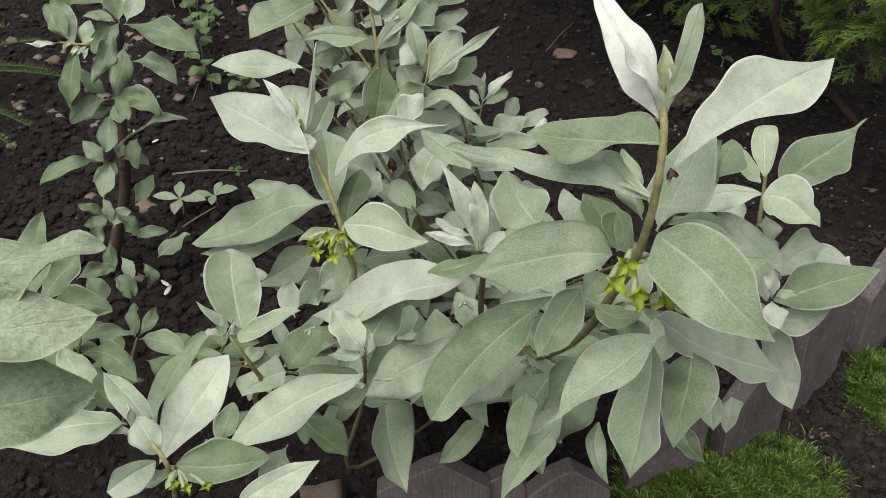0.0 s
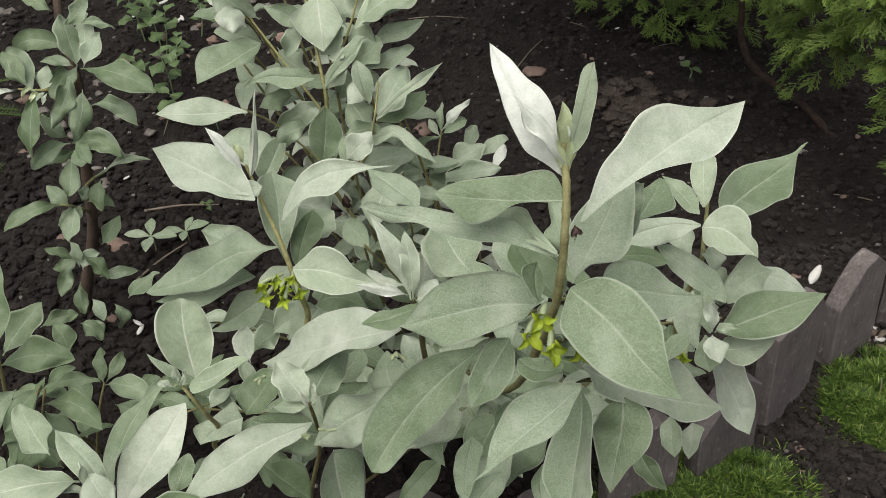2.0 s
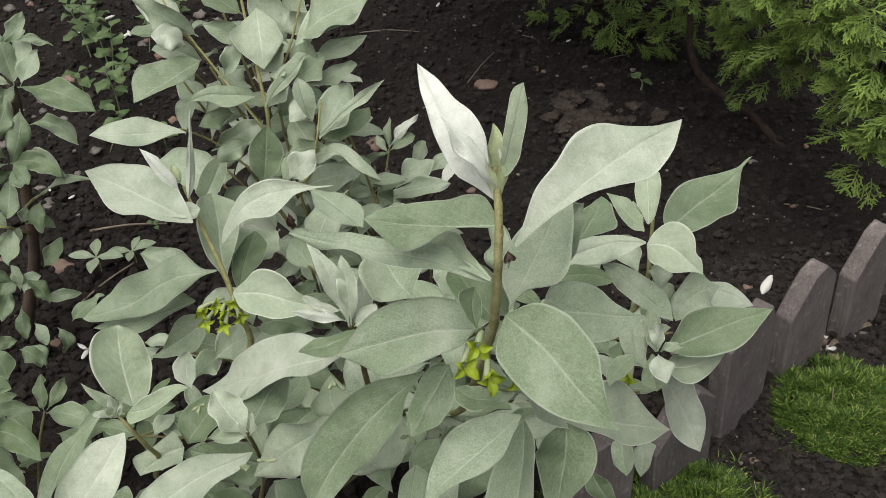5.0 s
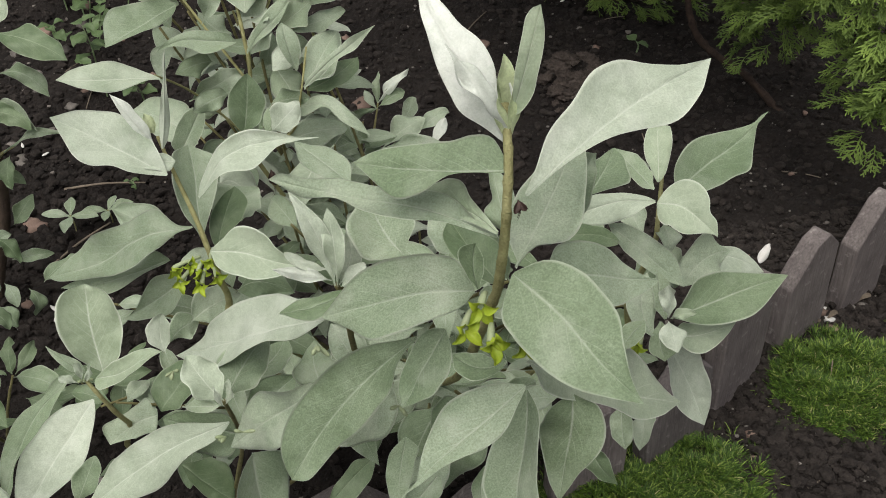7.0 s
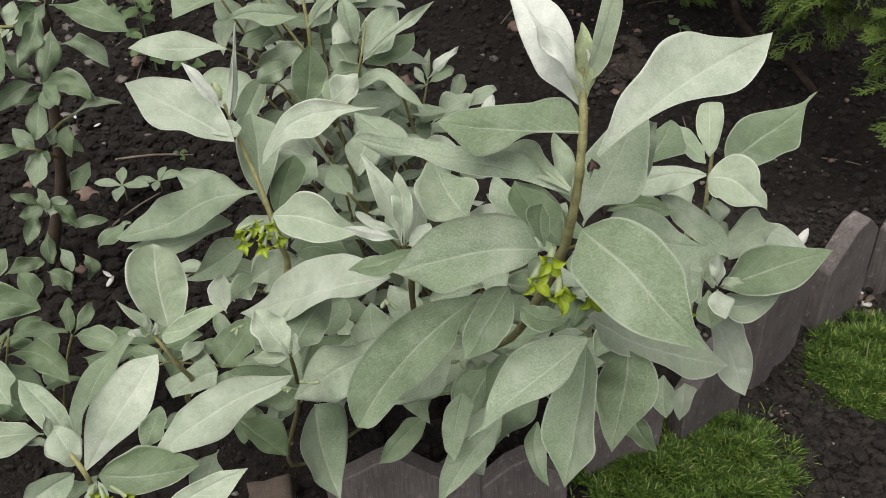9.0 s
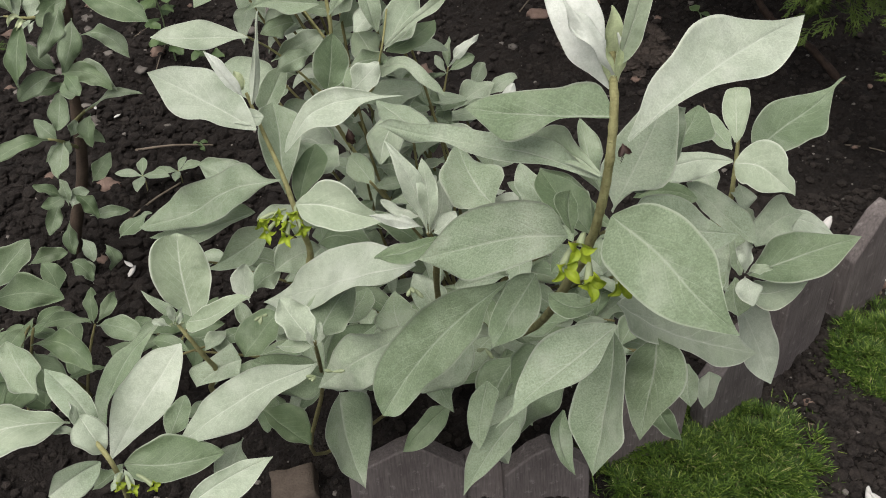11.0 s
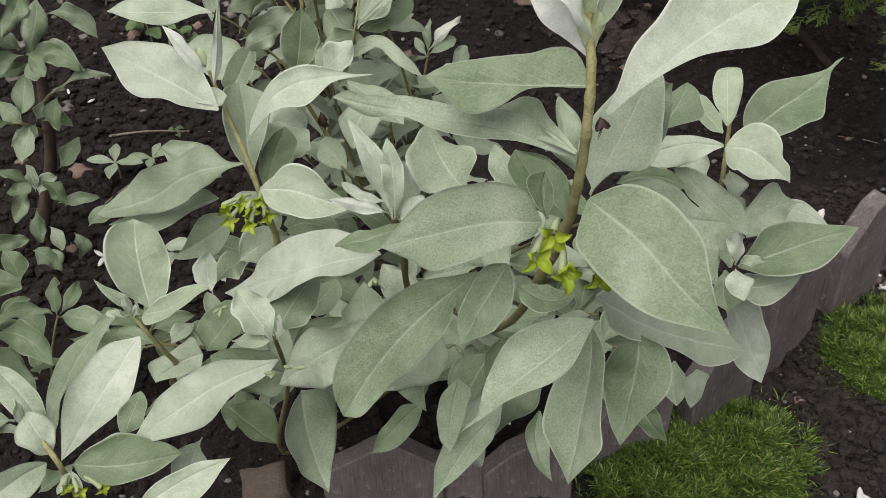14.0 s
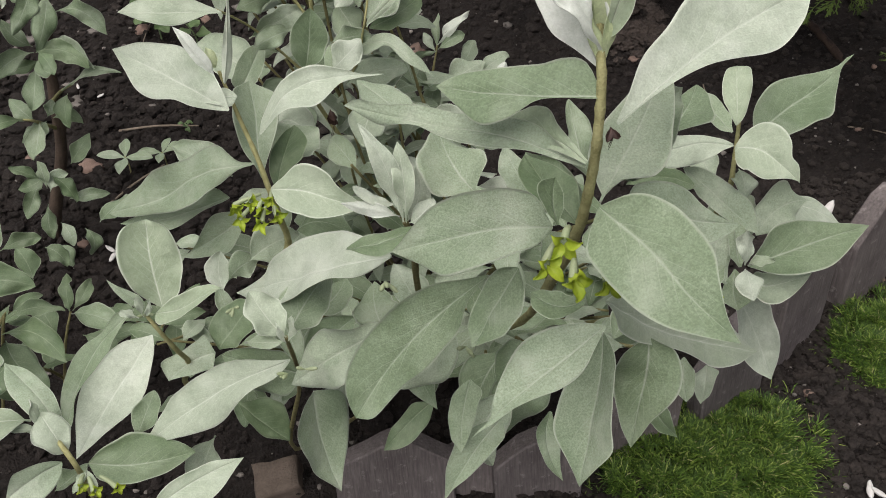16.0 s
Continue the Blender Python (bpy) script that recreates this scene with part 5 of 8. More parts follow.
leaf(main, (-0.1028, 0.7398, 0.5330), (-0.0736, 0.7397, 0.5555), (-0.0339, 0.7546, 0.5644), (-0.24, -0.57, 0.79), (0.0188, 0.0169), 0.08, 1.25, (0.51, 0.48), -0.19, 0.00, 1, 0.79)
lamina(main, ((-0.0836, 0.7420, 0.5219), (-0.0684, 0.7398, 0.5253), (-0.0542, 0.7427, 0.5288), (-0.0408, 0.7501, 0.5316)), (0.02, -0.82, 0.57), (5.2, 9.0, 8.4, 7.2, 5.1, 2.6, 0.8), (7.3, 7.6, 8.3, 8.4, 6.3, 3.8, 1.3), 0.12, 0.90, 1)
lamina(main, ((-0.1319, 0.7143, 0.4891), (-0.1195, 0.7187, 0.5039), (-0.1049, 0.7242, 0.5151), (-0.0931, 0.7343, 0.5261)), (-0.05, -0.87, 0.50), (2.6, 4.8, 6.1, 8.1, 9.1, 7.9, 6.8), (0.5, 2.7, 4.9, 4.4, 3.4, 1.7, 0.6), 0.02, 0.76, 1)
lamina(main, ((-0.1400, 0.7205, 0.4962), (-0.1602, 0.7155, 0.5015), (-0.1804, 0.7112, 0.5054), (-0.1992, 0.7019, 0.5016)), (0.28, -0.69, 0.66), (4.2, 9.9, 11.7, 8.1, 5.2, 1.0, 0.3), (5.7, 7.4, 8.1, 7.1, 4.9, 3.2, 1.1), 0.25, 0.90, 1)
lamina(main, ((-0.1285, 0.6277, 0.4712), (-0.1249, 0.6319, 0.4861), (-0.1223, 0.6361, 0.5008), (-0.1205, 0.6401, 0.5153)), (0.06, -0.87, 0.48), (5.5, 11.1, 13.4, 13.7, 12.2, 7.6, 3.3), (4.5, 10.7, 12.3, 14.1, 12.1, 7.6, 2.8), 0.29, 0.90, 2)
leaf(main, (-0.1154, 0.6661, 0.4448), (-0.1022, 0.6712, 0.4560), (-0.0912, 0.6811, 0.4628), (-0.07, -0.72, 0.69), (0.0128, 0.0116), 0.06, 1.27, (0.41, 0.43), -0.02, -0.40, 0, 0.90)
lamina(main, ((-0.0852, 0.6742, 0.4798), (-0.0663, 0.6734, 0.4996), (-0.0459, 0.6703, 0.5170), (-0.0263, 0.6671, 0.5342)), (0.13, -0.69, 0.71), (2.5, 2.6, 3.6, 4.2, 4.5, 2.4, 0.8), (2.3, 3.8, 3.6, 3.8, 5.1, 2.5, 0.8), 0.16, 0.74, 0)
leaf(main, (-0.0876, 0.6946, 0.4652), (-0.0740, 0.7110, 0.4824), (-0.0597, 0.7331, 0.4975), (-0.09, -0.60, 0.79), (0.0148, 0.0145), -0.06, 1.01, (0.51, 0.53), 0.39, 0.60, 1, 0.66)
lamina(main, ((-0.0921, 0.6971, 0.4816), (-0.0953, 0.6993, 0.4946), (-0.0981, 0.7047, 0.5059), (-0.1006, 0.7133, 0.5155)), (0.33, -0.77, 0.55), (1.8, 4.5, 6.0, 7.3, 7.6, 5.5, 2.7), (3.4, 6.5, 8.6, 9.1, 8.4, 5.4, 1.8), 0.19, 0.90, 1)
lamina(main, ((-0.0870, 0.7094, 0.4555), (-0.0721, 0.7171, 0.4582), (-0.0582, 0.7275, 0.4615), (-0.0454, 0.7408, 0.4655)), (0.16, -0.44, 0.88), (3.8, 8.8, 9.5, 9.5, 8.7, 5.4, 1.7), (4.7, 9.2, 9.7, 10.9, 10.0, 8.5, 3.7), 0.02, 0.90, 4)
lamina(main, ((-0.0969, 0.7005, 0.4450), (-0.0738, 0.6910, 0.4538), (-0.0550, 0.6771, 0.4466), (-0.0371, 0.6692, 0.4349)), (0.04, -0.36, 0.93), (5.5, 6.2, 7.5, 8.2, 6.9, 5.1, 1.7), (11.0, 10.4, 3.4, 3.4, 3.5, 2.8, 0.9), 0.02, 0.90, 1)
lamina(main, ((-0.1864, 0.6497, 0.5085), (-0.2099, 0.6451, 0.5131), (-0.2336, 0.6410, 0.5156), (-0.2574, 0.6393, 0.5181)), (0.20, -0.46, 0.87), (1.8, 5.9, 9.4, 11.1, 8.6, 5.3, 1.9), (4.3, 8.1, 12.0, 14.2, 13.4, 8.2, 2.7), 0.07, 0.90, 0)
lamina(main, ((-0.1796, 0.6842, 0.4249), (-0.1935, 0.6913, 0.4371), (-0.2124, 0.7026, 0.4416), (-0.2358, 0.7185, 0.4388)), (-0.10, -0.55, 0.83), (8.2, 12.9, 16.4, 15.4, 12.7, 6.9, 2.2), (5.2, 12.8, 19.2, 18.6, 15.7, 12.2, 4.3), 0.09, 0.90, 1)
lamina(main, ((-0.1980, 0.7978, 0.4926), (-0.2109, 0.7963, 0.5005), (-0.2259, 0.7993, 0.5040), (-0.2433, 0.8058, 0.5022)), (0.12, -0.64, 0.76), (5.3, 7.0, 8.5, 9.4, 8.3, 4.4, 1.4), (3.6, 8.7, 11.7, 10.8, 11.2, 6.9, 3.6), 0.12, 0.90, 1)
lamina(main, ((-0.2073, 0.8022, 0.5253), (-0.2234, 0.8105, 0.5312), (-0.2401, 0.8224, 0.5364), (-0.2566, 0.8387, 0.5415)), (-0.31, -0.70, 0.65), (4.9, 8.6, 10.2, 11.7, 9.5, 6.8, 2.3), (7.0, 15.2, 14.9, 14.3, 13.3, 7.3, 2.4), 0.19, 0.90, 0)
leaf(main, (-0.1884, 0.7215, 0.4425), (-0.1636, 0.7247, 0.4547), (-0.1409, 0.7377, 0.4619), (0.20, -0.94, 0.29), (0.0113, 0.0103), 0.33, 1.13, (0.47, 0.56), -0.32, -0.40, 1, 0.92)
leaf(main, (-0.1130, 0.7233, 0.4721), (-0.1036, 0.7106, 0.4620), (-0.0942, 0.7027, 0.4475), (0.29, -0.61, 0.73), (0.0134, 0.0158), 0.04, 1.14, (0.45, 0.49), 0.17, 0.60, 0, 0.92)
leaf(main, (-0.1002, 0.7323, 0.4966), (-0.0748, 0.7348, 0.5033), (-0.0518, 0.7422, 0.5085), (0.05, -0.85, 0.52), (0.0078, 0.0083), 0.12, 1.24, (0.55, 0.49), -0.51, 0.30, 1, 0.65)
leaf(main, (-0.1112, 0.7642, 0.5210), (-0.1271, 0.7783, 0.5379), (-0.1427, 0.8039, 0.5548), (0.11, -0.59, 0.80), (0.0151, 0.0175), 0.36, 0.67, (0.42, 0.47), 0.11, 0.00, 1, 0.76)
leaf(main, (-0.1491, 0.7824, 0.5428), (-0.1649, 0.7852, 0.5533), (-0.1846, 0.8000, 0.5638), (0.26, -0.47, 0.84), (0.0131, 0.0133), -0.01, 0.83, (0.50, 0.57), -0.60, 0.60, 5, 0.71)
lamina(main, ((-0.0903, 0.6171, 0.4686), (-0.0760, 0.6044, 0.4652), (-0.0626, 0.5927, 0.4603), (-0.0499, 0.5822, 0.4542)), (0.08, -0.35, 0.93), (4.5, 9.4, 12.6, 14.3, 14.0, 10.1, 3.4), (5.2, 10.9, 11.5, 11.6, 9.9, 6.7, 2.2), 0.02, 0.90, 1)
leaf(main, (-0.1008, 0.7676, 0.5251), (-0.1047, 0.7822, 0.5397), (-0.1114, 0.8051, 0.5563), (-0.04, -0.65, 0.76), (0.0099, 0.0119), -0.07, 0.96, (0.53, 0.58), -0.81, 0.00, 1, 0.62)
leaf(main, (-0.1692, 0.7787, 0.4423), (-0.1845, 0.7815, 0.4480), (-0.1987, 0.7783, 0.4418), (-0.01, -0.44, 0.90), (0.0167, 0.0161), -0.05, 0.62, (0.50, 0.47), -0.72, 0.60, 1, 0.58)
leaf(main, (-0.1548, 0.7192, 0.3986), (-0.1705, 0.7054, 0.3907), (-0.1789, 0.6900, 0.3636), (0.00, -0.77, 0.64), (0.0186, 0.0202), -0.09, 0.66, (0.43, 0.46), 0.74, -0.40, 5, 0.68)
leaf(main, (-0.1244, 0.7696, 0.4863), (-0.1201, 0.7527, 0.4724), (-0.1268, 0.7466, 0.4588), (0.63, -0.62, 0.46), (0.0149, 0.0120), 0.28, 1.02, (0.54, 0.52), -0.55, 0.00, 1, 0.84)
leaf(main, (-0.1131, 0.7174, 0.3965), (-0.0910, 0.7198, 0.4058), (-0.0598, 0.7252, 0.4058), (-0.05, -0.61, 0.79), (0.0143, 0.0150), -0.04, 0.85, (0.54, 0.53), -0.73, 0.30, 1, 0.60)
leaf(main, (-0.0677, 0.6798, 0.4201), (-0.0864, 0.6438, 0.4181), (-0.0908, 0.6149, 0.4111), (0.22, -0.21, 0.95), (0.0165, 0.0149), 0.06, 0.81, (0.47, 0.51), 0.04, 0.30, 0, 0.70)
leaf(main, (-0.1836, 0.7945, 0.4887), (-0.1687, 0.7823, 0.4766), (-0.1537, 0.7797, 0.4710), (0.17, -0.59, 0.79), (0.0117, 0.0138), 0.24, 1.25, (0.46, 0.47), -0.89, 0.00, 1, 0.84)
leaf(main, (-0.0439, 0.7857, 0.3409), (-0.0652, 0.7904, 0.3604), (-0.0995, 0.8058, 0.3650), (0.02, -0.74, 0.67), (0.0120, 0.0129), 0.07, 0.99, (0.49, 0.51), -0.23, 0.00, 1, 0.70)
leaf(main, (-0.1655, 0.7927, 0.5552), (-0.1540, 0.7990, 0.5673), (-0.1578, 0.8180, 0.5854), (-0.03, -0.76, 0.65), (0.0119, 0.0142), 0.10, 0.75, (0.52, 0.43), 0.26, 0.30, 0, 0.61)
leaf(main, (-0.1422, 0.7783, 0.5654), (-0.1215, 0.7847, 0.5764), (-0.0917, 0.7949, 0.5852), (0.06, -0.83, 0.55), (0.0126, 0.0133), 0.01, 1.05, (0.48, 0.56), 0.76, -0.40, 1, 0.65)
leaf(main, (-0.1513, 0.7850, 0.5733), (-0.1740, 0.7882, 0.5837), (-0.2034, 0.7997, 0.5910), (0.08, -0.63, 0.77), (0.0140, 0.0129), 0.20, 0.85, (0.48, 0.45), -0.12, -0.40, 1, 0.65)
leaf(main, (-0.0943, 0.7700, 0.5554), (-0.0777, 0.7745, 0.5727), (-0.0532, 0.7901, 0.5795), (-0.06, -0.72, 0.69), (0.0124, 0.0134), -0.05, 1.18, (0.54, 0.52), -0.40, 0.60, 5, 0.83)
leaf(main, (-0.1401, 0.7437, 0.5045), (-0.1228, 0.7429, 0.5209), (-0.1107, 0.7440, 0.5309), (-0.36, -0.84, 0.41), (0.0114, 0.0117), 0.15, 0.75, (0.41, 0.42), -0.66, -0.40, 1, 0.75)
leaf(main, (-0.1296, 0.7500, 0.5115), (-0.1287, 0.7523, 0.5326), (-0.1324, 0.7571, 0.5470), (0.41, -0.89, 0.21), (0.0113, 0.0104), -0.10, 0.81, (0.43, 0.39), 0.89, 0.60, 1, 0.66)
leaf(main, (-0.1477, 0.7594, 0.5231), (-0.1611, 0.7563, 0.5392), (-0.1796, 0.7568, 0.5482), (0.46, -0.72, 0.51), (0.0109, 0.0090), 0.30, 1.04, (0.42, 0.44), -0.47, 0.30, 5, 0.86)
leaf(main, (-0.1109, 0.7367, 0.4952), (-0.0914, 0.7334, 0.5119), (-0.0773, 0.7357, 0.5200), (-0.46, -0.65, 0.60), (0.0123, 0.0129), 0.12, 1.03, (0.52, 0.54), 0.08, -0.40, 1, 0.64)
leaf(main, (-0.1057, 0.7398, 0.4987), (-0.0968, 0.7447, 0.5203), (-0.0927, 0.7493, 0.5365), (-0.40, -0.85, 0.35), (0.0133, 0.0137), 0.11, 0.68, (0.47, 0.54), -0.62, -0.40, 1, 0.85)
lamina(main, ((-0.0935, 0.6969, 0.4515), (-0.1030, 0.6854, 0.4509), (-0.1117, 0.6759, 0.4477), (-0.1202, 0.6687, 0.4421)), (0.08, -0.34, 0.94), (4.2, 7.5, 8.4, 8.8, 6.7, 3.4, 1.1), (3.2, 7.3, 11.7, 13.6, 12.7, 7.5, 2.6), 0.02, 0.87, 1)
leaf(main, (-0.1183, 0.6981, 0.4502), (-0.0994, 0.6917, 0.4590), (-0.0851, 0.6859, 0.4619), (-0.41, -0.87, 0.27), (0.0103, 0.0091), 0.04, 0.84, (0.44, 0.39), 0.38, 0.60, 5, 0.60)
leaf(main, (-0.1620, 0.7216, 0.4792), (-0.1730, 0.7107, 0.4833), (-0.1885, 0.7000, 0.4820), (0.63, -0.76, 0.12), (0.0105, 0.0102), -0.07, 0.66, (0.44, 0.40), 0.46, 0.00, 1, 0.88)
leaf(main, (-0.1693, 0.7404, 0.5016), (-0.1595, 0.7409, 0.5212), (-0.1554, 0.7449, 0.5335), (-0.02, -0.99, 0.15), (0.0084, 0.0086), 0.19, 1.15, (0.58, 0.57), -0.29, 0.00, 1, 0.80)
leaf(main, (-0.0916, 0.7299, 0.4865), (-0.0995, 0.7158, 0.4858), (-0.1116, 0.7007, 0.4801), (0.13, -0.30, 0.95), (0.0109, 0.0119), 0.12, 0.98, (0.44, 0.46), -0.53, 0.00, 0, 0.82)
leaf(main, (-0.1330, 0.7236, 0.4806), (-0.1200, 0.7224, 0.4980), (-0.1124, 0.7244, 0.5080), (-0.43, -0.83, 0.35), (0.0093, 0.0096), 0.29, 0.84, (0.41, 0.48), 0.40, 0.00, 1, 0.60)
leaf(main, (-0.1486, 0.7045, 0.4588), (-0.1605, 0.6933, 0.4611), (-0.1766, 0.6807, 0.4590), (0.53, -0.61, 0.59), (0.0089, 0.0101), -0.10, 1.26, (0.58, 0.52), -0.20, 0.00, 1, 0.83)
leaf(main, (-0.1983, 0.7611, 0.5268), (-0.2079, 0.7552, 0.5387), (-0.2229, 0.7519, 0.5441), (0.62, -0.43, 0.65), (0.0118, 0.0123), 0.08, 1.27, (0.51, 0.52), -0.50, 0.60, 0, 0.71)
leaf(main, (-0.1183, 0.7659, 0.5297), (-0.0997, 0.7621, 0.5412), (-0.0860, 0.7587, 0.5472), (-0.37, -0.87, 0.32), (0.0108, 0.0101), 0.12, 1.21, (0.46, 0.49), 0.55, 0.60, 1, 0.65)

# small sprig
main = stem(shrub, 0.0023, 0.0009, (-0.0265, 0.7844, -0.0100), (-0.0604, 0.8554, 0.2185), (-0.0490, 0.8582, 0.2767), (-0.0372, 0.8869, 0.3248), mat=BROWN_TWIG)
leaf(main, (-0.0375, 0.8849, 0.3224), (-0.0374, 0.8951, 0.3381), (-0.0350, 0.9078, 0.3498), (-0.23, -0.74, 0.64), (0.0051, 0.0045), 0.19, 0.78, (0.48, 0.47), -0.81, 0.00, 1, 0.78)
leaf(main, (-0.0373, 0.8865, 0.3243), (-0.0215, 0.8943, 0.3411), (-0.0040, 0.9093, 0.3516), (0.33, 0.49, -0.81), (0.0058, 0.0067), 0.06, 1.13, (0.52, 0.52), 0.14, -0.40, 1, 0.85)
leaf(main, (-0.0369, 0.8841, 0.3214), (-0.0223, 0.8875, 0.3307), (-0.0088, 0.8942, 0.3335), (-0.12, -0.61, 0.79), (0.0094, 0.0084), 0.18, 1.02, (0.55, 0.48), -0.50, 0.60, 1, 0.62)
leaf(main, (-0.0376, 0.8833, 0.3205), (-0.0580, 0.8772, 0.3180), (-0.0770, 0.8802, 0.3167), (0.07, -0.99, 0.09), (0.0058, 0.0058), -0.02, 1.02, (0.50, 0.47), 0.32, -0.40, 2, 0.78)
leaf(main, (-0.0390, 0.8825, 0.3196), (-0.0457, 0.8881, 0.3284), (-0.0501, 0.8960, 0.3356), (0.26, -0.64, 0.72), (0.0051, 0.0046), 0.18, 0.89, (0.50, 0.51), -0.44, 0.60, 1, 0.84)
leaf(main, (-0.0355, 0.8558, 0.2875), (-0.0122, 0.8643, 0.3042), (0.0118, 0.8747, 0.3102), (-0.25, -0.41, 0.88), (0.0149, 0.0140), 0.11, 1.26, (0.47, 0.51), 0.88, 0.00, 1, 0.90)
leaf(main, (0.0034, 0.8806, 0.2898), (0.0202, 0.8851, 0.3024), (0.0380, 0.8931, 0.3047), (-0.07, -0.67, 0.74), (0.0097, 0.0084), 0.31, 0.89, (0.50, 0.48), -0.80, 0.60, 1, 0.61)
leaf(main, (-0.0152, 0.8855, 0.2957), (-0.0045, 0.8953, 0.3090), (-0.0004, 0.9046, 0.3185), (-0.39, -0.56, 0.73), (0.0085, 0.0105), 0.28, 0.87, (0.52, 0.48), 0.19, 0.00, 1, 0.61)
leaf(main, (-0.0486, 0.8511, 0.2819), (-0.0102, 0.8418, 0.2972), (0.0272, 0.8436, 0.3004), (-0.25, -0.37, 0.89), (0.0123, 0.0122), 0.03, 0.69, (0.45, 0.46), 0.19, 0.00, 1, 0.73)
leaf(main, (0.0147, 0.8544, 0.2859), (0.0254, 0.8647, 0.3008), (0.0326, 0.8746, 0.3101), (0.33, 0.59, -0.74), (0.0068, 0.0068), 0.30, 0.72, (0.47, 0.51), 0.58, -0.40, 1, 0.60)
leaf(main, (-0.0551, 0.8493, 0.2798), (-0.0792, 0.8575, 0.2915), (-0.1043, 0.8595, 0.2921), (-0.08, -0.89, 0.44), (0.0128, 0.0139), -0.01, 0.92, (0.56, 0.52), -0.90, 0.60, 1, 0.70)

# young stem
main = stem(young_shrub, 0.0095, 0.0050, (-0.5525, 0.9010, -0.0100), (-0.5608, 0.9338, -0.0109), (-0.5475, 0.9630, 0.0482), (-0.5175, 0.9809, 0.1336), (-0.4997, 0.9954, 0.2423), (-0.4896, 1.0268, 0.3306), (-0.5080, 1.0733, 0.3841), (-0.5108, 1.1104, 0.4263))
stem(main, 0.0025, 0.0010, (-0.4895, 1.0291, 0.3332), (-0.5060, 0.9761, 0.3538), (-0.5355, 0.9694, 0.3608))
stem(main, 0.0025, 0.0010, (-0.5057, 0.9857, 0.2049), (-0.4697, 0.9425, 0.2475), (-0.4523, 0.9404, 0.2576))
stem(main, 0.0025, 0.0010, (-0.5123, 0.9777, 0.1696), (-0.5058, 0.9265, 0.2177), (-0.5161, 0.9205, 0.2247))
leaf(main, (-0.4568, 0.9773, 0.3794), (-0.4054, 0.9548, 0.3817), (-0.3588, 0.9265, 0.3705), (-0.11, -0.37, 0.92), (0.0162, 0.0177), -0.01, 0.74, (0.51, 0.47), 0.82, 0.00, 4, 0.83)
leaf(main, (-0.4753, 0.9872, 0.3648), (-0.4796, 0.9555, 0.3497), (-0.4937, 0.9302, 0.3278), (0.45, -0.58, 0.68), (0.0122, 0.0112), 0.09, 1.23, (0.42, 0.46), -0.68, 0.00, 2, 0.70)
leaf(main, (-0.4632, 0.9761, 0.3517), (-0.4631, 0.9505, 0.3326), (-0.4728, 0.9270, 0.3099), (0.59, -0.59, 0.55), (0.0133, 0.0129), 0.09, 0.72, (0.51, 0.43), -0.48, 0.00, 2, 0.64)
leaf(main, (-0.4729, 0.9947, 0.3733), (-0.4909, 0.9953, 0.3814), (-0.5128, 0.9983, 0.3792), (0.01, -0.83, 0.56), (0.0061, 0.0066), 0.13, 0.78, (0.41, 0.41), 0.52, 0.00, 2, 0.87)
leaf(main, (-0.4751, 1.0095, 0.3635), (-0.4836, 1.0311, 0.3899), (-0.5002, 1.0686, 0.4050), (0.64, -0.24, 0.73), (0.0182, 0.0180), 0.14, 0.78, (0.44, 0.44), 0.49, 0.00, 2, 0.82)
leaf(main, (-0.4609, 0.9938, 0.3717), (-0.4494, 1.0040, 0.3879), (-0.4392, 1.0213, 0.4018), (-0.11, -0.69, 0.71), (0.0122, 0.0111), 0.31, 1.27, (0.48, 0.47), 0.36, 0.00, 1, 0.92)
leaf(main, (-0.4633, 0.9779, 0.3272), (-0.4299, 0.9720, 0.3308), (-0.4051, 0.9616, 0.3060), (0.04, -0.74, 0.67), (0.0114, 0.0107), 0.11, 1.26, (0.54, 0.55), 0.95, 0.00, 2, 0.89)
leaf(main, (-0.4874, 0.9486, 0.2951), (-0.5076, 0.9315, 0.2957), (-0.5270, 0.9132, 0.2834), (0.43, -0.67, 0.60), (0.0107, 0.0123), 0.35, 0.65, (0.59, 0.52), -0.80, -0.40, 2, 0.60)
leaf(main, (-0.4853, 0.9486, 0.2950), (-0.4515, 0.9427, 0.2998), (-0.4269, 0.9373, 0.2794), (0.04, -0.72, 0.69), (0.0118, 0.0120), 0.02, 1.29, (0.48, 0.41), -0.11, 0.00, 4, 0.62)
leaf(main, (-0.4715, 0.9266, 0.3093), (-0.4584, 0.9125, 0.3064), (-0.4505, 0.9022, 0.2940), (0.19, -0.40, 0.90), (0.0082, 0.0084), 0.06, 0.69, (0.45, 0.51), 0.37, -0.40, 4, 0.69)
leaf(main, (-0.4930, 0.9519, 0.2725), (-0.4903, 0.9245, 0.2626), (-0.4912, 0.9049, 0.2458), (0.03, -0.49, 0.87), (0.0125, 0.0125), 0.30, 0.81, (0.53, 0.46), -0.90, -0.40, 2, 0.65)
leaf(main, (-0.4664, 0.9354, 0.2525), (-0.4292, 0.9446, 0.2695), (-0.3986, 0.9494, 0.2653), (-0.02, -0.61, 0.79), (0.0049, 0.0053), 0.11, 0.88, (0.47, 0.44), 0.24, 0.30, 1, 0.88)
leaf(main, (-0.4628, 0.9407, 0.2451), (-0.4665, 0.9265, 0.2316), (-0.4643, 0.9144, 0.2154), (-0.09, -0.74, 0.66), (0.0107, 0.0122), 0.08, 1.05, (0.54, 0.46), 0.41, 0.60, 4, 0.91)
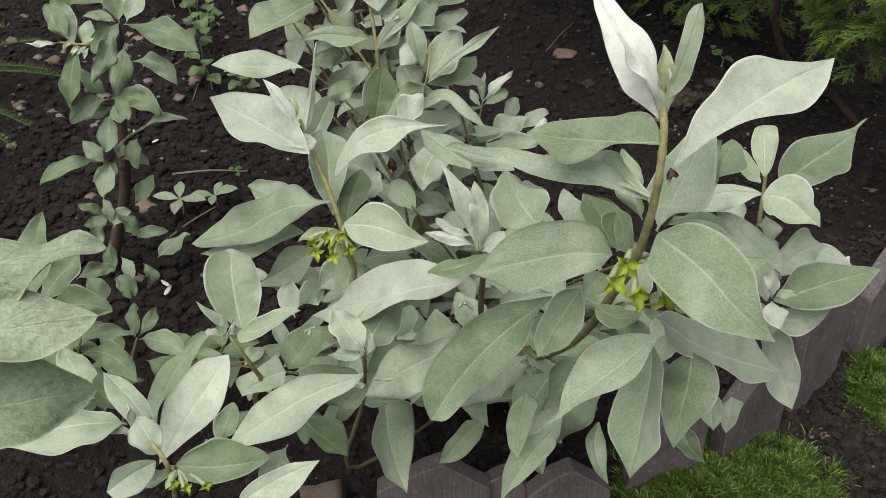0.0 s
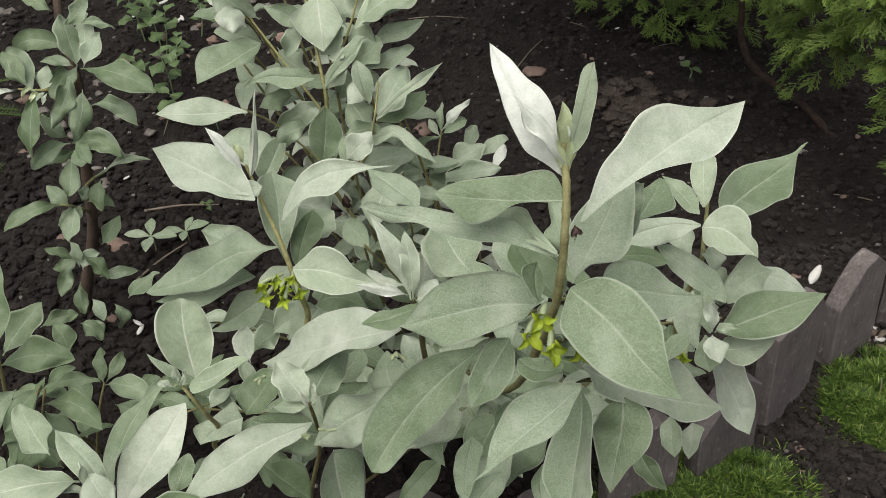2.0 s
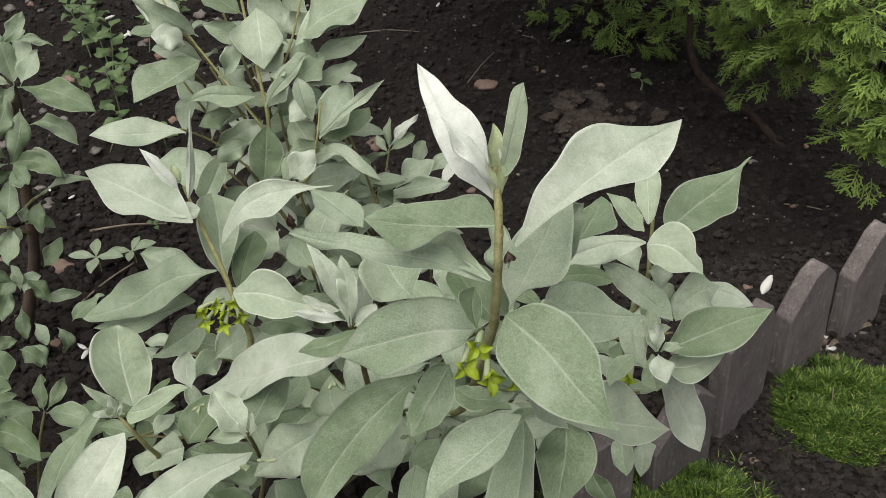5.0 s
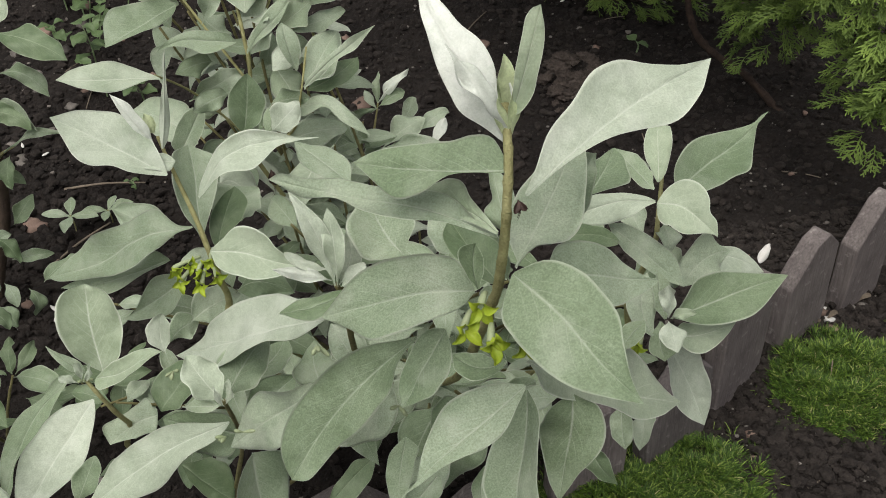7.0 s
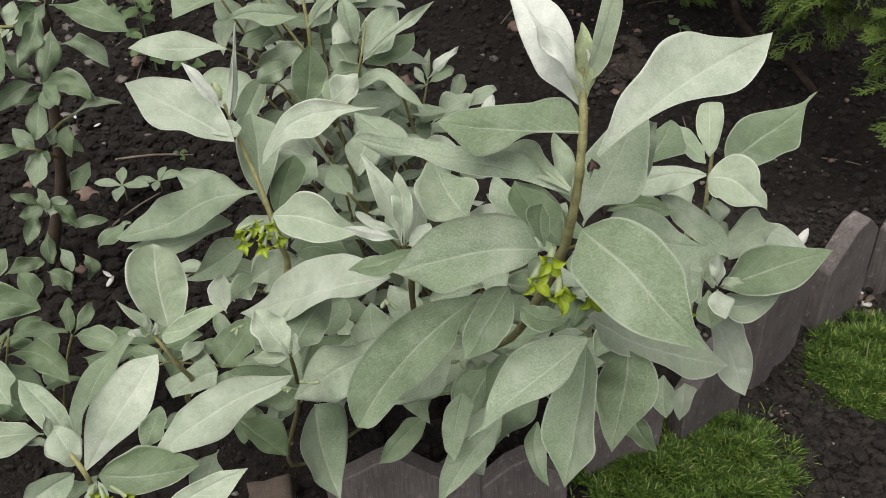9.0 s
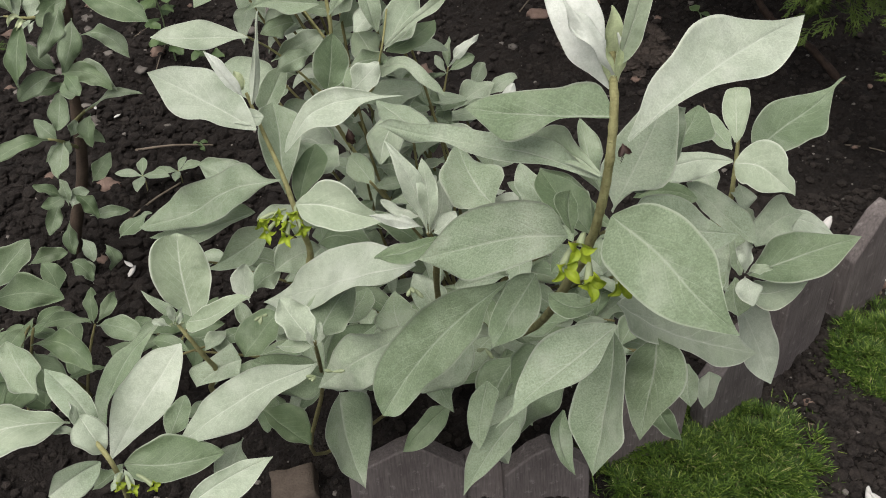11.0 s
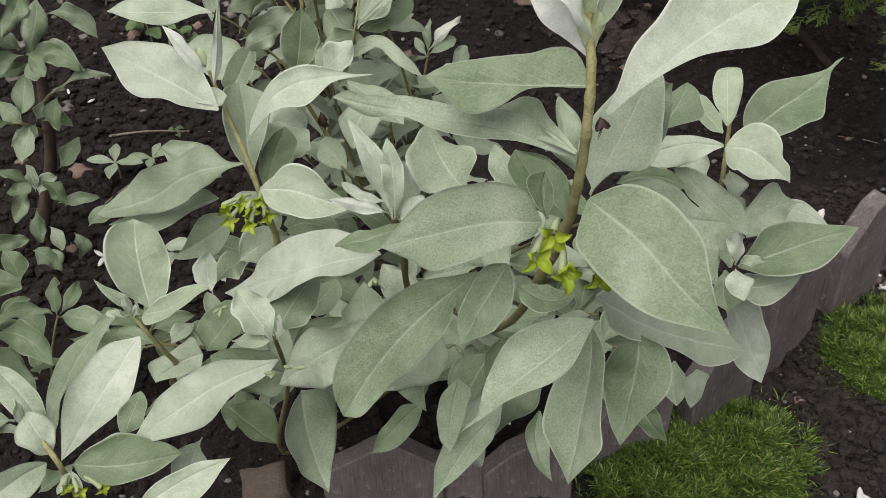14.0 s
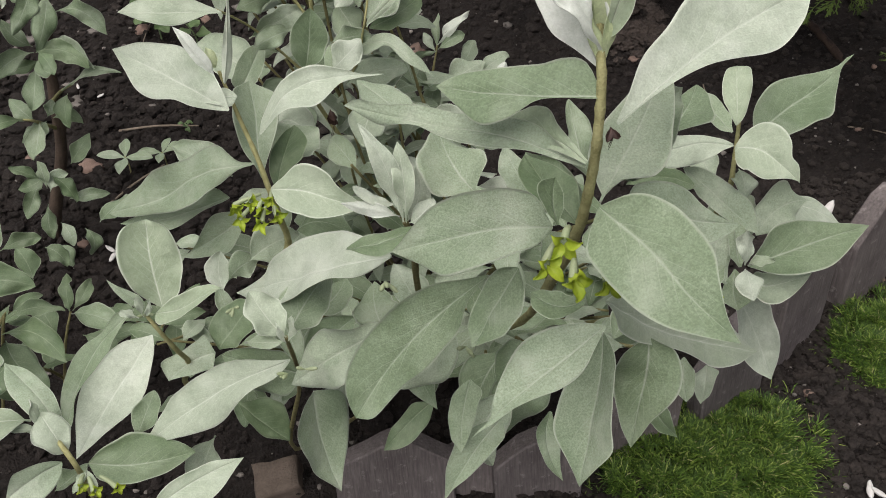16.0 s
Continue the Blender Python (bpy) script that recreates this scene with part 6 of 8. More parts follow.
leaf(main, (-0.5003, 0.9256, 0.2164), (-0.5017, 0.9064, 0.2031), (-0.5040, 0.8891, 0.1886), (-0.01, -0.61, 0.80), (0.0121, 0.0145), 0.22, 0.88, (0.49, 0.44), 0.95, -0.40, 1, 0.88)
leaf(main, (-0.5111, 0.9135, 0.2298), (-0.5325, 0.8885, 0.2409), (-0.5638, 0.8667, 0.2324), (0.37, -0.37, 0.85), (0.0096, 0.0118), 0.19, 0.64, (0.46, 0.55), 0.38, 0.60, 4, 0.65)
leaf(main, (-0.5058, 0.9265, 0.2177), (-0.5177, 0.9306, 0.2293), (-0.5343, 0.9433, 0.2380), (0.27, -0.52, 0.81), (0.0112, 0.0096), -0.08, 0.66, (0.47, 0.52), -0.46, 0.00, 2, 0.66)
leaf(main, (-0.5158, 0.9641, 0.3539), (-0.5166, 0.9310, 0.3362), (-0.5180, 0.9084, 0.3042), (0.10, -0.66, 0.74), (0.0126, 0.0125), 0.11, 1.27, (0.46, 0.45), 0.57, 0.00, 4, 0.81)
leaf(main, (-0.5235, 0.9698, 0.3607), (-0.5348, 0.9779, 0.3807), (-0.5537, 0.9985, 0.3946), (0.06, -0.73, 0.68), (0.0115, 0.0125), 0.14, 1.20, (0.55, 0.53), 0.25, 0.00, 2, 0.69)
leaf(main, (-0.5355, 0.9694, 0.3608), (-0.5498, 0.9573, 0.3658), (-0.5681, 0.9528, 0.3701), (-0.47, 0.54, -0.70), (0.0032, 0.0038), -0.08, 1.26, (0.46, 0.50), 0.27, -0.40, 2, 0.87)
leaf(main, (-0.5128, 0.9753, 0.3531), (-0.5077, 0.9839, 0.3645), (-0.5036, 0.9957, 0.3758), (0.16, -0.77, 0.62), (0.0101, 0.0106), -0.10, 0.69, (0.51, 0.43), 0.32, 0.30, 1, 0.88)
leaf(main, (-0.5245, 1.0668, 0.3775), (-0.5453, 1.0622, 0.3748), (-0.5659, 1.0539, 0.3648), (0.09, -0.83, 0.55), (0.0097, 0.0097), -0.00, 1.00, (0.56, 0.53), 0.85, -0.40, 4, 0.65)
leaf(main, (-0.4766, 1.0437, 0.4023), (-0.4513, 1.0431, 0.4058), (-0.4278, 1.0400, 0.3959), (0.06, -0.57, 0.82), (0.0050, 0.0059), 0.01, 1.13, (0.53, 0.51), -0.31, 0.00, 2, 0.82)
leaf(main, (-0.4889, 0.9347, 0.1464), (-0.4753, 0.9428, 0.1628), (-0.4640, 0.9594, 0.1732), (0.08, -0.77, 0.64), (0.0097, 0.0117), 0.02, 0.82, (0.45, 0.41), -0.11, 0.00, 4, 0.78)
leaf(main, (-0.5254, 0.9227, 0.1344), (-0.5400, 0.9199, 0.1472), (-0.5561, 0.9181, 0.1573), (0.60, -0.23, 0.76), (0.0077, 0.0078), 0.32, 1.17, (0.45, 0.46), -0.42, 0.00, 4, 0.65)
leaf(main, (-0.4917, 0.9293, 0.2202), (-0.4868, 0.9341, 0.2294), (-0.4867, 0.9432, 0.2357), (0.36, -0.75, 0.56), (0.0064, 0.0065), 0.24, 1.17, (0.54, 0.47), -0.37, 0.30, 2, 0.60)
leaf(main, (-0.5263, 0.9285, 0.1145), (-0.5289, 0.9374, 0.1316), (-0.5361, 0.9507, 0.1401), (-0.01, -0.76, 0.65), (0.0087, 0.0092), 0.23, 1.09, (0.49, 0.46), -0.49, -0.40, 1, 0.87)
leaf(main, (-0.5373, 0.9310, 0.1179), (-0.5439, 0.9145, 0.1050), (-0.5522, 0.9035, 0.0874), (0.35, -0.77, 0.53), (0.0097, 0.0106), 0.36, 1.14, (0.47, 0.46), 0.21, -0.40, 2, 0.75)
leaf(main, (-0.5074, 0.9332, 0.0923), (-0.4784, 0.9315, 0.0995), (-0.4574, 0.9381, 0.0955), (0.03, -0.75, 0.66), (0.0082, 0.0077), 0.27, 0.64, (0.41, 0.42), -0.44, 0.60, 2, 0.68)
leaf(main, (-0.4708, 0.9141, 0.0690), (-0.4495, 0.9225, 0.0859), (-0.4274, 0.9360, 0.0918), (-0.18, -0.51, 0.84), (0.0107, 0.0125), -0.04, 1.13, (0.40, 0.47), -0.58, 0.00, 2, 0.72)
leaf(main, (-0.5227, 0.9261, 0.1116), (-0.5144, 0.9354, 0.1228), (-0.4996, 0.9408, 0.1272), (-0.06, -0.68, 0.73), (0.0108, 0.0103), 0.26, 1.15, (0.52, 0.52), 0.12, 0.00, 1, 0.74)
leaf(main, (-0.5410, 0.9422, 0.0775), (-0.5409, 0.9254, 0.0619), (-0.5373, 0.9129, 0.0441), (0.13, -0.74, 0.66), (0.0097, 0.0088), -0.06, 1.27, (0.46, 0.48), -0.55, 0.60, 2, 0.63)
leaf(main, (-0.5266, 0.9270, 0.0596), (-0.5141, 0.9138, 0.0506), (-0.5125, 0.9068, 0.0360), (0.17, -0.70, 0.70), (0.0089, 0.0090), 0.16, 0.64, (0.44, 0.47), 0.77, 0.30, 1, 0.68)
leaf(main, (-0.4964, 0.9219, 0.0524), (-0.4840, 0.9089, 0.0432), (-0.4900, 0.8991, 0.0263), (0.71, -0.44, 0.55), (0.0107, 0.0105), 0.09, 0.77, (0.48, 0.44), -0.62, 0.00, 2, 0.59)
leaf(main, (-0.5354, 0.9068, 0.0371), (-0.5201, 0.8984, 0.0286), (-0.5128, 0.8875, 0.0142), (0.43, -0.44, 0.79), (0.0104, 0.0113), 0.18, 1.05, (0.40, 0.44), -0.89, 0.00, 2, 0.89)
leaf(main, (-0.4902, 1.0433, 0.4025), (-0.4715, 1.0494, 0.4132), (-0.4616, 1.0680, 0.4292), (0.26, -0.83, 0.49), (0.0111, 0.0094), -0.03, 1.20, (0.52, 0.48), 0.02, 0.30, 2, 0.73)
leaf(main, (-0.5031, 1.0546, 0.4159), (-0.5210, 1.0593, 0.4290), (-0.5431, 1.0682, 0.4331), (0.05, -0.73, 0.69), (0.0097, 0.0105), 0.26, 1.26, (0.43, 0.48), 0.58, 0.60, 4, 0.80)
leaf(main, (-0.4750, 1.0117, 0.3660), (-0.4905, 0.9960, 0.3566), (-0.5344, 1.0060, 0.3623), (0.02, -0.69, 0.72), (0.0106, 0.0120), 0.16, 0.77, (0.43, 0.44), -0.87, 0.30, 2, 0.81)
leaf(main, (-0.4860, 1.0388, 0.3706), (-0.5293, 1.0415, 0.3866), (-0.5591, 1.0399, 0.3752), (0.03, -0.70, 0.71), (0.0147, 0.0134), 0.34, 0.88, (0.52, 0.48), -0.84, 0.30, 2, 0.61)
leaf(main, (-0.4786, 1.0072, 0.3611), (-0.4936, 0.9870, 0.3559), (-0.4964, 0.9695, 0.3458), (0.56, -0.52, 0.65), (0.0113, 0.0098), 0.16, 1.09, (0.46, 0.50), 0.01, 0.30, 4, 0.60)
leaf(main, (-0.4743, 1.0309, 0.3744), (-0.4691, 1.0470, 0.3883), (-0.4828, 1.0790, 0.4027), (-0.25, -0.52, 0.81), (0.0158, 0.0156), 0.14, 1.17, (0.45, 0.51), -0.62, 0.00, 1, 0.68)
leaf(main, (-0.5172, 0.9641, 0.3539), (-0.5322, 0.9891, 0.3854), (-0.5484, 0.9985, 0.3944), (0.52, -0.41, 0.75), (0.0140, 0.0152), 0.08, 0.96, (0.49, 0.46), -0.47, 0.00, 2, 0.71)
leaf(main, (-0.5124, 0.9663, 0.3562), (-0.5230, 0.9645, 0.3631), (-0.5266, 0.9538, 0.3561), (0.57, -0.66, 0.50), (0.0032, 0.0030), 0.27, 1.03, (0.55, 0.53), -0.90, 0.60, 3, 0.63)
leaf(main, (-0.5091, 0.9658, 0.3555), (-0.5145, 0.9597, 0.3580), (-0.5190, 0.9495, 0.3508), (0.45, -0.49, 0.75), (0.0033, 0.0029), 0.30, 1.30, (0.49, 0.54), -0.43, 0.30, 3, 0.78)
leaf(main, (-0.5037, 0.9667, 0.3563), (-0.5082, 0.9594, 0.3564), (-0.5109, 0.9521, 0.3533), (0.44, -0.38, 0.81), (0.0027, 0.0026), -0.05, 0.74, (0.39, 0.41), -0.46, 0.60, 0, 0.72)
leaf(main, (-0.5011, 0.9658, 0.3552), (-0.5028, 0.9573, 0.3543), (-0.5032, 0.9494, 0.3500), (0.51, -0.32, 0.80), (0.0029, 0.0028), 0.04, 1.03, (0.56, 0.56), -0.32, 0.30, 0, 0.88)
leaf(main, (-0.4837, 0.9587, 0.2798), (-0.5059, 0.9432, 0.2792), (-0.5268, 0.9375, 0.2843), (0.40, -0.67, 0.63), (0.0084, 0.0087), 0.06, 1.23, (0.54, 0.51), 0.39, 0.60, 4, 0.73)
leaf(main, (-0.4772, 0.9560, 0.2897), (-0.4467, 0.9507, 0.2999), (-0.4215, 0.9364, 0.2782), (-0.29, -0.94, 0.18), (0.0125, 0.0124), 0.14, 0.76, (0.53, 0.53), 0.21, 0.00, 1, 0.80)
leaf(main, (-0.4786, 0.9473, 0.2932), (-0.4722, 0.9270, 0.2889), (-0.4612, 0.9175, 0.2853), (0.27, -0.10, 0.96), (0.0097, 0.0094), -0.11, 0.62, (0.53, 0.49), 0.74, -0.40, 2, 0.89)
leaf(main, (-0.4956, 0.9679, 0.2908), (-0.5103, 0.9635, 0.3067), (-0.5214, 0.9726, 0.3239), (0.49, -0.72, 0.48), (0.0093, 0.0111), 0.07, 0.62, (0.51, 0.46), 0.47, 0.00, 2, 0.85)
leaf(main, (-0.4929, 0.9432, 0.2094), (-0.4733, 0.9449, 0.2116), (-0.4576, 0.9394, 0.2034), (0.08, -0.53, 0.84), (0.0090, 0.0081), 0.05, 0.98, (0.41, 0.46), 0.45, 0.30, 4, 0.90)
leaf(main, (-0.5001, 0.9409, 0.2071), (-0.5094, 0.9251, 0.2047), (-0.5259, 0.9166, 0.1942), (0.00, -0.47, 0.88), (0.0138, 0.0124), -0.04, 0.84, (0.38, 0.45), -0.16, 0.00, 2, 0.92)
leaf(main, (-0.5205, 0.9384, 0.1254), (-0.4995, 0.9238, 0.1224), (-0.4873, 0.9097, 0.1047), (0.34, -0.26, 0.90), (0.0107, 0.0096), 0.19, 1.17, (0.52, 0.47), -0.48, -0.40, 4, 0.61)
leaf(main, (-0.5329, 0.9450, 0.1202), (-0.5460, 0.9335, 0.1161), (-0.5612, 0.9271, 0.1146), (0.15, -0.50, 0.85), (0.0109, 0.0095), -0.04, 0.78, (0.41, 0.47), -0.29, -0.40, 4, 0.81)

# low stem
main = stem(low_shrub, 0.0039, 0.0016, (-0.5661, 0.6627, -0.0100), (-0.5661, 0.6627, -0.0252), (-0.4802, 0.6093, 0.2030), (-0.4613, 0.6069, 0.2793), mat=BROWN_TWIG)
stem(main, 0.0023, 0.0012, (-0.5457, 0.6626, -0.0100), (-0.5457, 0.6626, -0.0262), (-0.4540, 0.6206, 0.1881), (-0.4426, 0.6242, 0.2182), mat=BROWN_TWIG)
stem(main, 0.0023, 0.0012, (-0.4951, 0.6882, -0.0100), (-0.4951, 0.6882, -0.0660), (-0.4336, 0.6692, 0.1091), (-0.4146, 0.6799, 0.1603), mat=BROWN_TWIG)
leaf(main, (-0.4922, 0.6581, 0.2323), (-0.4761, 0.6793, 0.2483), (-0.4570, 0.7058, 0.2581), (0.04, -0.50, 0.87), (0.0152, 0.0162), 0.26, 1.08, (0.49, 0.52), 0.06, -0.40, 2, 0.82)
leaf(main, (-0.4731, 0.7081, 0.2216), (-0.4505, 0.7129, 0.2301), (-0.4317, 0.7168, 0.2295), (0.00, -0.68, 0.73), (0.0085, 0.0078), 0.25, 1.17, (0.43, 0.47), 0.65, 0.00, 4, 0.62)
leaf(main, (-0.4742, 0.6206, 0.2555), (-0.4341, 0.6215, 0.2685), (-0.3988, 0.6241, 0.2559), (0.03, -0.65, 0.76), (0.0180, 0.0167), 0.05, 1.05, (0.46, 0.48), 0.59, -0.40, 4, 0.81)
leaf(main, (-0.4475, 0.6351, 0.2042), (-0.4193, 0.6384, 0.2137), (-0.3949, 0.6396, 0.2068), (0.00, -0.51, 0.86), (0.0081, 0.0084), -0.03, 1.26, (0.50, 0.51), -0.81, 0.30, 4, 0.86)
leaf(main, (-0.4062, 0.6670, 0.1718), (-0.3753, 0.6524, 0.1842), (-0.3460, 0.6388, 0.1770), (-0.13, -0.10, 0.99), (0.0121, 0.0132), 0.19, 0.64, (0.53, 0.50), 0.84, -0.40, 2, 0.66)
leaf(main, (-0.4191, 0.6866, 0.1547), (-0.4230, 0.7016, 0.1659), (-0.4274, 0.7241, 0.1710), (-0.18, -0.43, 0.89), (0.0077, 0.0077), -0.00, 1.14, (0.38, 0.41), 0.16, 0.00, 4, 0.66)
leaf(main, (-0.4160, 0.6866, 0.1546), (-0.4060, 0.6987, 0.1636), (-0.4018, 0.7216, 0.1670), (0.48, -0.46, 0.75), (0.0074, 0.0070), 0.22, 0.65, (0.56, 0.58), 0.32, 0.60, 4, 0.72)
leaf(main, (-0.4461, 0.6130, 0.2056), (-0.4084, 0.6031, 0.2171), (-0.3767, 0.5789, 0.2037), (-0.07, -0.20, 0.98), (0.0125, 0.0138), 0.16, 0.94, (0.47, 0.50), 0.73, 0.00, 4, 0.78)
leaf(main, (-0.4393, 0.6067, 0.2381), (-0.4450, 0.5851, 0.2387), (-0.4627, 0.5676, 0.2215), (0.28, -0.51, 0.81), (0.0098, 0.0109), 0.28, 0.62, (0.46, 0.47), -0.37, -0.40, 4, 0.67)
leaf(main, (-0.4607, 0.5942, 0.2915), (-0.4607, 0.6273, 0.3190), (-0.4568, 0.6670, 0.3472), (0.18, -0.60, 0.78), (0.0172, 0.0155), 0.31, 0.80, (0.52, 0.44), 0.07, 0.00, 4, 0.90)
leaf(main, (-0.4483, 0.7420, 0.1923), (-0.4336, 0.7358, 0.1890), (-0.4259, 0.7287, 0.1762), (0.49, -0.20, 0.85), (0.0108, 0.0104), 0.07, 1.18, (0.48, 0.46), -0.21, 0.00, 2, 0.91)
leaf(main, (-0.4586, 0.6060, 0.2382), (-0.4736, 0.5855, 0.2313), (-0.4804, 0.5587, 0.2122), (0.06, -0.50, 0.86), (0.0121, 0.0112), 0.05, 0.85, (0.46, 0.47), 0.54, 0.00, 2, 0.62)
leaf(main, (-0.4300, 0.5775, 0.2047), (-0.4432, 0.5650, 0.1951), (-0.4616, 0.5539, 0.1794), (0.09, -0.78, 0.62), (0.0138, 0.0111), 0.06, 0.64, (0.49, 0.48), -0.80, 0.30, 4, 0.63)
leaf(main, (-0.4586, 0.5845, 0.2804), (-0.4779, 0.5973, 0.2982), (-0.4992, 0.6053, 0.3059), (0.52, -0.04, 0.85), (0.0174, 0.0166), 0.25, 0.65, (0.43, 0.45), -0.02, -0.40, 4, 0.85)
leaf(main, (-0.4512, 0.6206, 0.1879), (-0.4369, 0.6000, 0.1767), (-0.4126, 0.5900, 0.1515), (0.60, -0.18, 0.78), (0.0168, 0.0170), 0.31, 0.80, (0.39, 0.42), 0.46, 0.00, 2, 0.64)
leaf(main, (-0.4914, 0.6207, 0.1899), (-0.4773, 0.6006, 0.1779), (-0.4876, 0.5864, 0.1508), (0.17, -0.73, 0.66), (0.0134, 0.0147), -0.04, 0.63, (0.47, 0.49), 0.74, -0.40, 4, 0.68)
leaf(main, (-0.4622, 0.7192, 0.1671), (-0.4673, 0.7309, 0.1823), (-0.4797, 0.7421, 0.1938), (0.14, -0.71, 0.69), (0.0109, 0.0127), -0.02, 0.88, (0.45, 0.47), 0.65, 0.60, 4, 0.77)
leaf(main, (-0.4141, 0.6817, 0.1223), (-0.3946, 0.6757, 0.1188), (-0.3772, 0.6691, 0.1064), (0.16, -0.56, 0.81), (0.0122, 0.0122), 0.27, 0.80, (0.54, 0.52), 0.12, -0.40, 4, 0.81)
leaf(main, (-0.5055, 0.5750, 0.1387), (-0.4868, 0.5813, 0.1482), (-0.4646, 0.5863, 0.1497), (-0.13, -0.42, 0.90), (0.0125, 0.0122), 0.22, 1.29, (0.58, 0.54), 0.07, 0.00, 2, 0.74)
leaf(main, (-0.4546, 0.6092, 0.1087), (-0.4712, 0.6159, 0.1203), (-0.4958, 0.6253, 0.1287), (0.40, -0.11, 0.91), (0.0147, 0.0145), 0.26, 0.83, (0.52, 0.50), -0.25, 0.30, 4, 0.79)
leaf(main, (-0.5174, 0.5674, 0.1307), (-0.5037, 0.5768, 0.1457), (-0.5104, 0.5902, 0.1563), (-0.11, -0.73, 0.68), (0.0146, 0.0146), 0.32, 1.08, (0.51, 0.47), 0.59, 0.60, 2, 0.78)
leaf(main, (-0.4394, 0.6776, 0.1189), (-0.4487, 0.6904, 0.1425), (-0.4631, 0.7026, 0.1483), (0.06, -0.74, 0.67), (0.0127, 0.0112), 0.12, 0.82, (0.48, 0.45), 0.65, 0.00, 4, 0.85)

# near twig
main = stem(near_shrub, 0.0020, 0.0015, (-0.3272, 0.2003, -0.0100), (-0.2272, 0.1003, 0.6551), (-0.1400, 0.0575, 0.7891), (-0.1261, 0.0566, 0.8142))
leaf(main, (-0.1254, 0.0586, 0.8164), (-0.1095, 0.0615, 0.8225), (-0.0955, 0.0650, 0.8223), (-0.05, -0.53, 0.84), (0.0045, 0.0048), -0.05, 1.26, (0.39, 0.39), -0.47, 0.00, 1, 0.75)
leaf(main, (-0.1269, 0.0557, 0.8131), (-0.1106, 0.0563, 0.8156), (-0.0967, 0.0592, 0.8157), (-0.05, -0.25, 0.97), (0.0051, 0.0058), 0.18, 1.21, (0.47, 0.47), 0.85, 0.00, 1, 0.77)
leaf(main, (-0.1211, 0.0490, 0.8053), (-0.1099, 0.0519, 0.8063), (-0.0991, 0.0558, 0.8052), (0.19, -0.62, 0.76), (0.0062, 0.0056), 0.24, 1.00, (0.54, 0.52), 0.40, 0.60, 2, 0.72)


for bx, by, turn, lean, high, wide in ((0.86, 1.10, 35, -4, 0.15, 0.08), (0.755, 1.025, 36, -3, 0.155, 0.08), (0.652, 0.950, 36, -4, 0.155, 0.082), (0.552, 0.880, 35, -3, 0.16, 0.08), (0.452, 0.815, 33, -4, 0.16, 0.078),
                                       (0.262, 0.662, 32, -4, 0.13, 0.09), (0.160, 0.618, 16, -3, 0.125, 0.085)):
    edging_board(bx, by, turn, lean, high, wide)
edging_board(0.354, 0.744, 41, -3, 0.158, 0.094, peak=0.85, left=0.014)
edging_board(0.050, 0.556, 8, -13, 0.082, 0.088, left=0.03, right=0.034, peak=0.5)
edging_board(-0.018, 0.566, -2, -16, 0.066, 0.05, left=0.02)
edging_board(-0.092, 0.553, 3, -13, 0.092, 0.118, left=0.034, right=0.035, peak=0.55)


# ---- inner twigs of the shrubs ----
rs = random.Random(8)
for k in range(16):
    a = 2.4 * k
    reach = 0.10 + 0.14 * ((k * 7) % 16) / 16
    end = (-0.03 + math.cos(a) * reach * 1.25, 0.62 + math.sin(a) * reach * 0.7, 0.37 - 0.55 * reach + rs.uniform(-0.07, 0.05))
    shoot(shrub, (-0.03 + rs.uniform(-0.04, 0.04), 0.76 + rs.uniform(-0.03, 0.03), -0.01), end, 10, 0.075, k, 0.002)
for k, end in enumerate(((-0.30, 0.60, 0.20), (-0.24, 0.52, 0.22), (-0.20, 0.70, 0.26), (-0.12, 0.86, 0.34), (-0.22, 0.84, 0.33), (-0.05, 0.80, 0.36))):
    shoot(shrub, (-0.05, 0.78, -0.01), end, 9, 0.07, 40 + k)
for k in range(5):
    bx, by = -0.62 + 0.08 * k + rs.uniform(-0.02, 0.02), 0.72 + 0.05 * math.sin(k * 2.3)
    shoot(low_shrub, (bx - 0.02, by + 0.05, -0.01), (bx + rs.uniform(-0.05, 0.05), by + rs.uniform(-0.06, 0.02), rs.uniform(0.08, 0.17)), 7, 0.06, 60 + k, 0.002, (4, 4, 4))


shoot(shrub, (-0.03, 0.78, -0.01), (-0.2203, 0.8015, 0.4696), 10, 0.07, 101, 0.0019, (0, 1, 1))
shoot(shrub, (-0.03, 0.78, -0.01), (-0.1569, 0.8169, 0.4743), 10, 0.07, 102, 0.0019, (0, 1, 1))
shoot(shrub, (-0.03, 0.78, -0.01), (-0.0941, 0.7969, 0.4504), 10, 0.07, 103, 0.0019, (0, 1, 1))
shoot(shrub, (-0.03, 0.78, -0.01), (-0.1189, 0.7780, 0.4004), 10, 0.07, 104, 0.0019, (0, 1, 1))
shoot(shrub, (-0.03, 0.78, -0.01), (-0.1940, 0.7707, 0.3916), 10, 0.07, 105, 0.0019, (0, 1, 1))
shoot(shrub, (-0.03, 0.78, -0.01), (-0.2411, 0.8379, 0.4994), 10, 0.07, 106, 0.0019, (0, 1, 1))
shoot(shrub, (-0.03, 0.78, -0.01), (-0.1148, 0.8381, 0.5134), 10, 0.07, 107, 0.0019, (0, 1, 1))
shoot(shrub, (-0.03, 0.78, -0.01), (-0.1752, 0.8244, 0.5245), 10, 0.07, 108, 0.0019, (0, 1, 1))
shoot(shrub, (-0.03, 0.78, -0.01), (-0.0713, 0.7156, 0.3943), 10, 0.07, 109, 0.0019, (0, 1, 1))
shoot(shrub, (-0.03, 0.78, -0.01), (-0.0224, 0.8600, 0.2926), 10, 0.07, 110, 0.0019, (0, 1, 1))
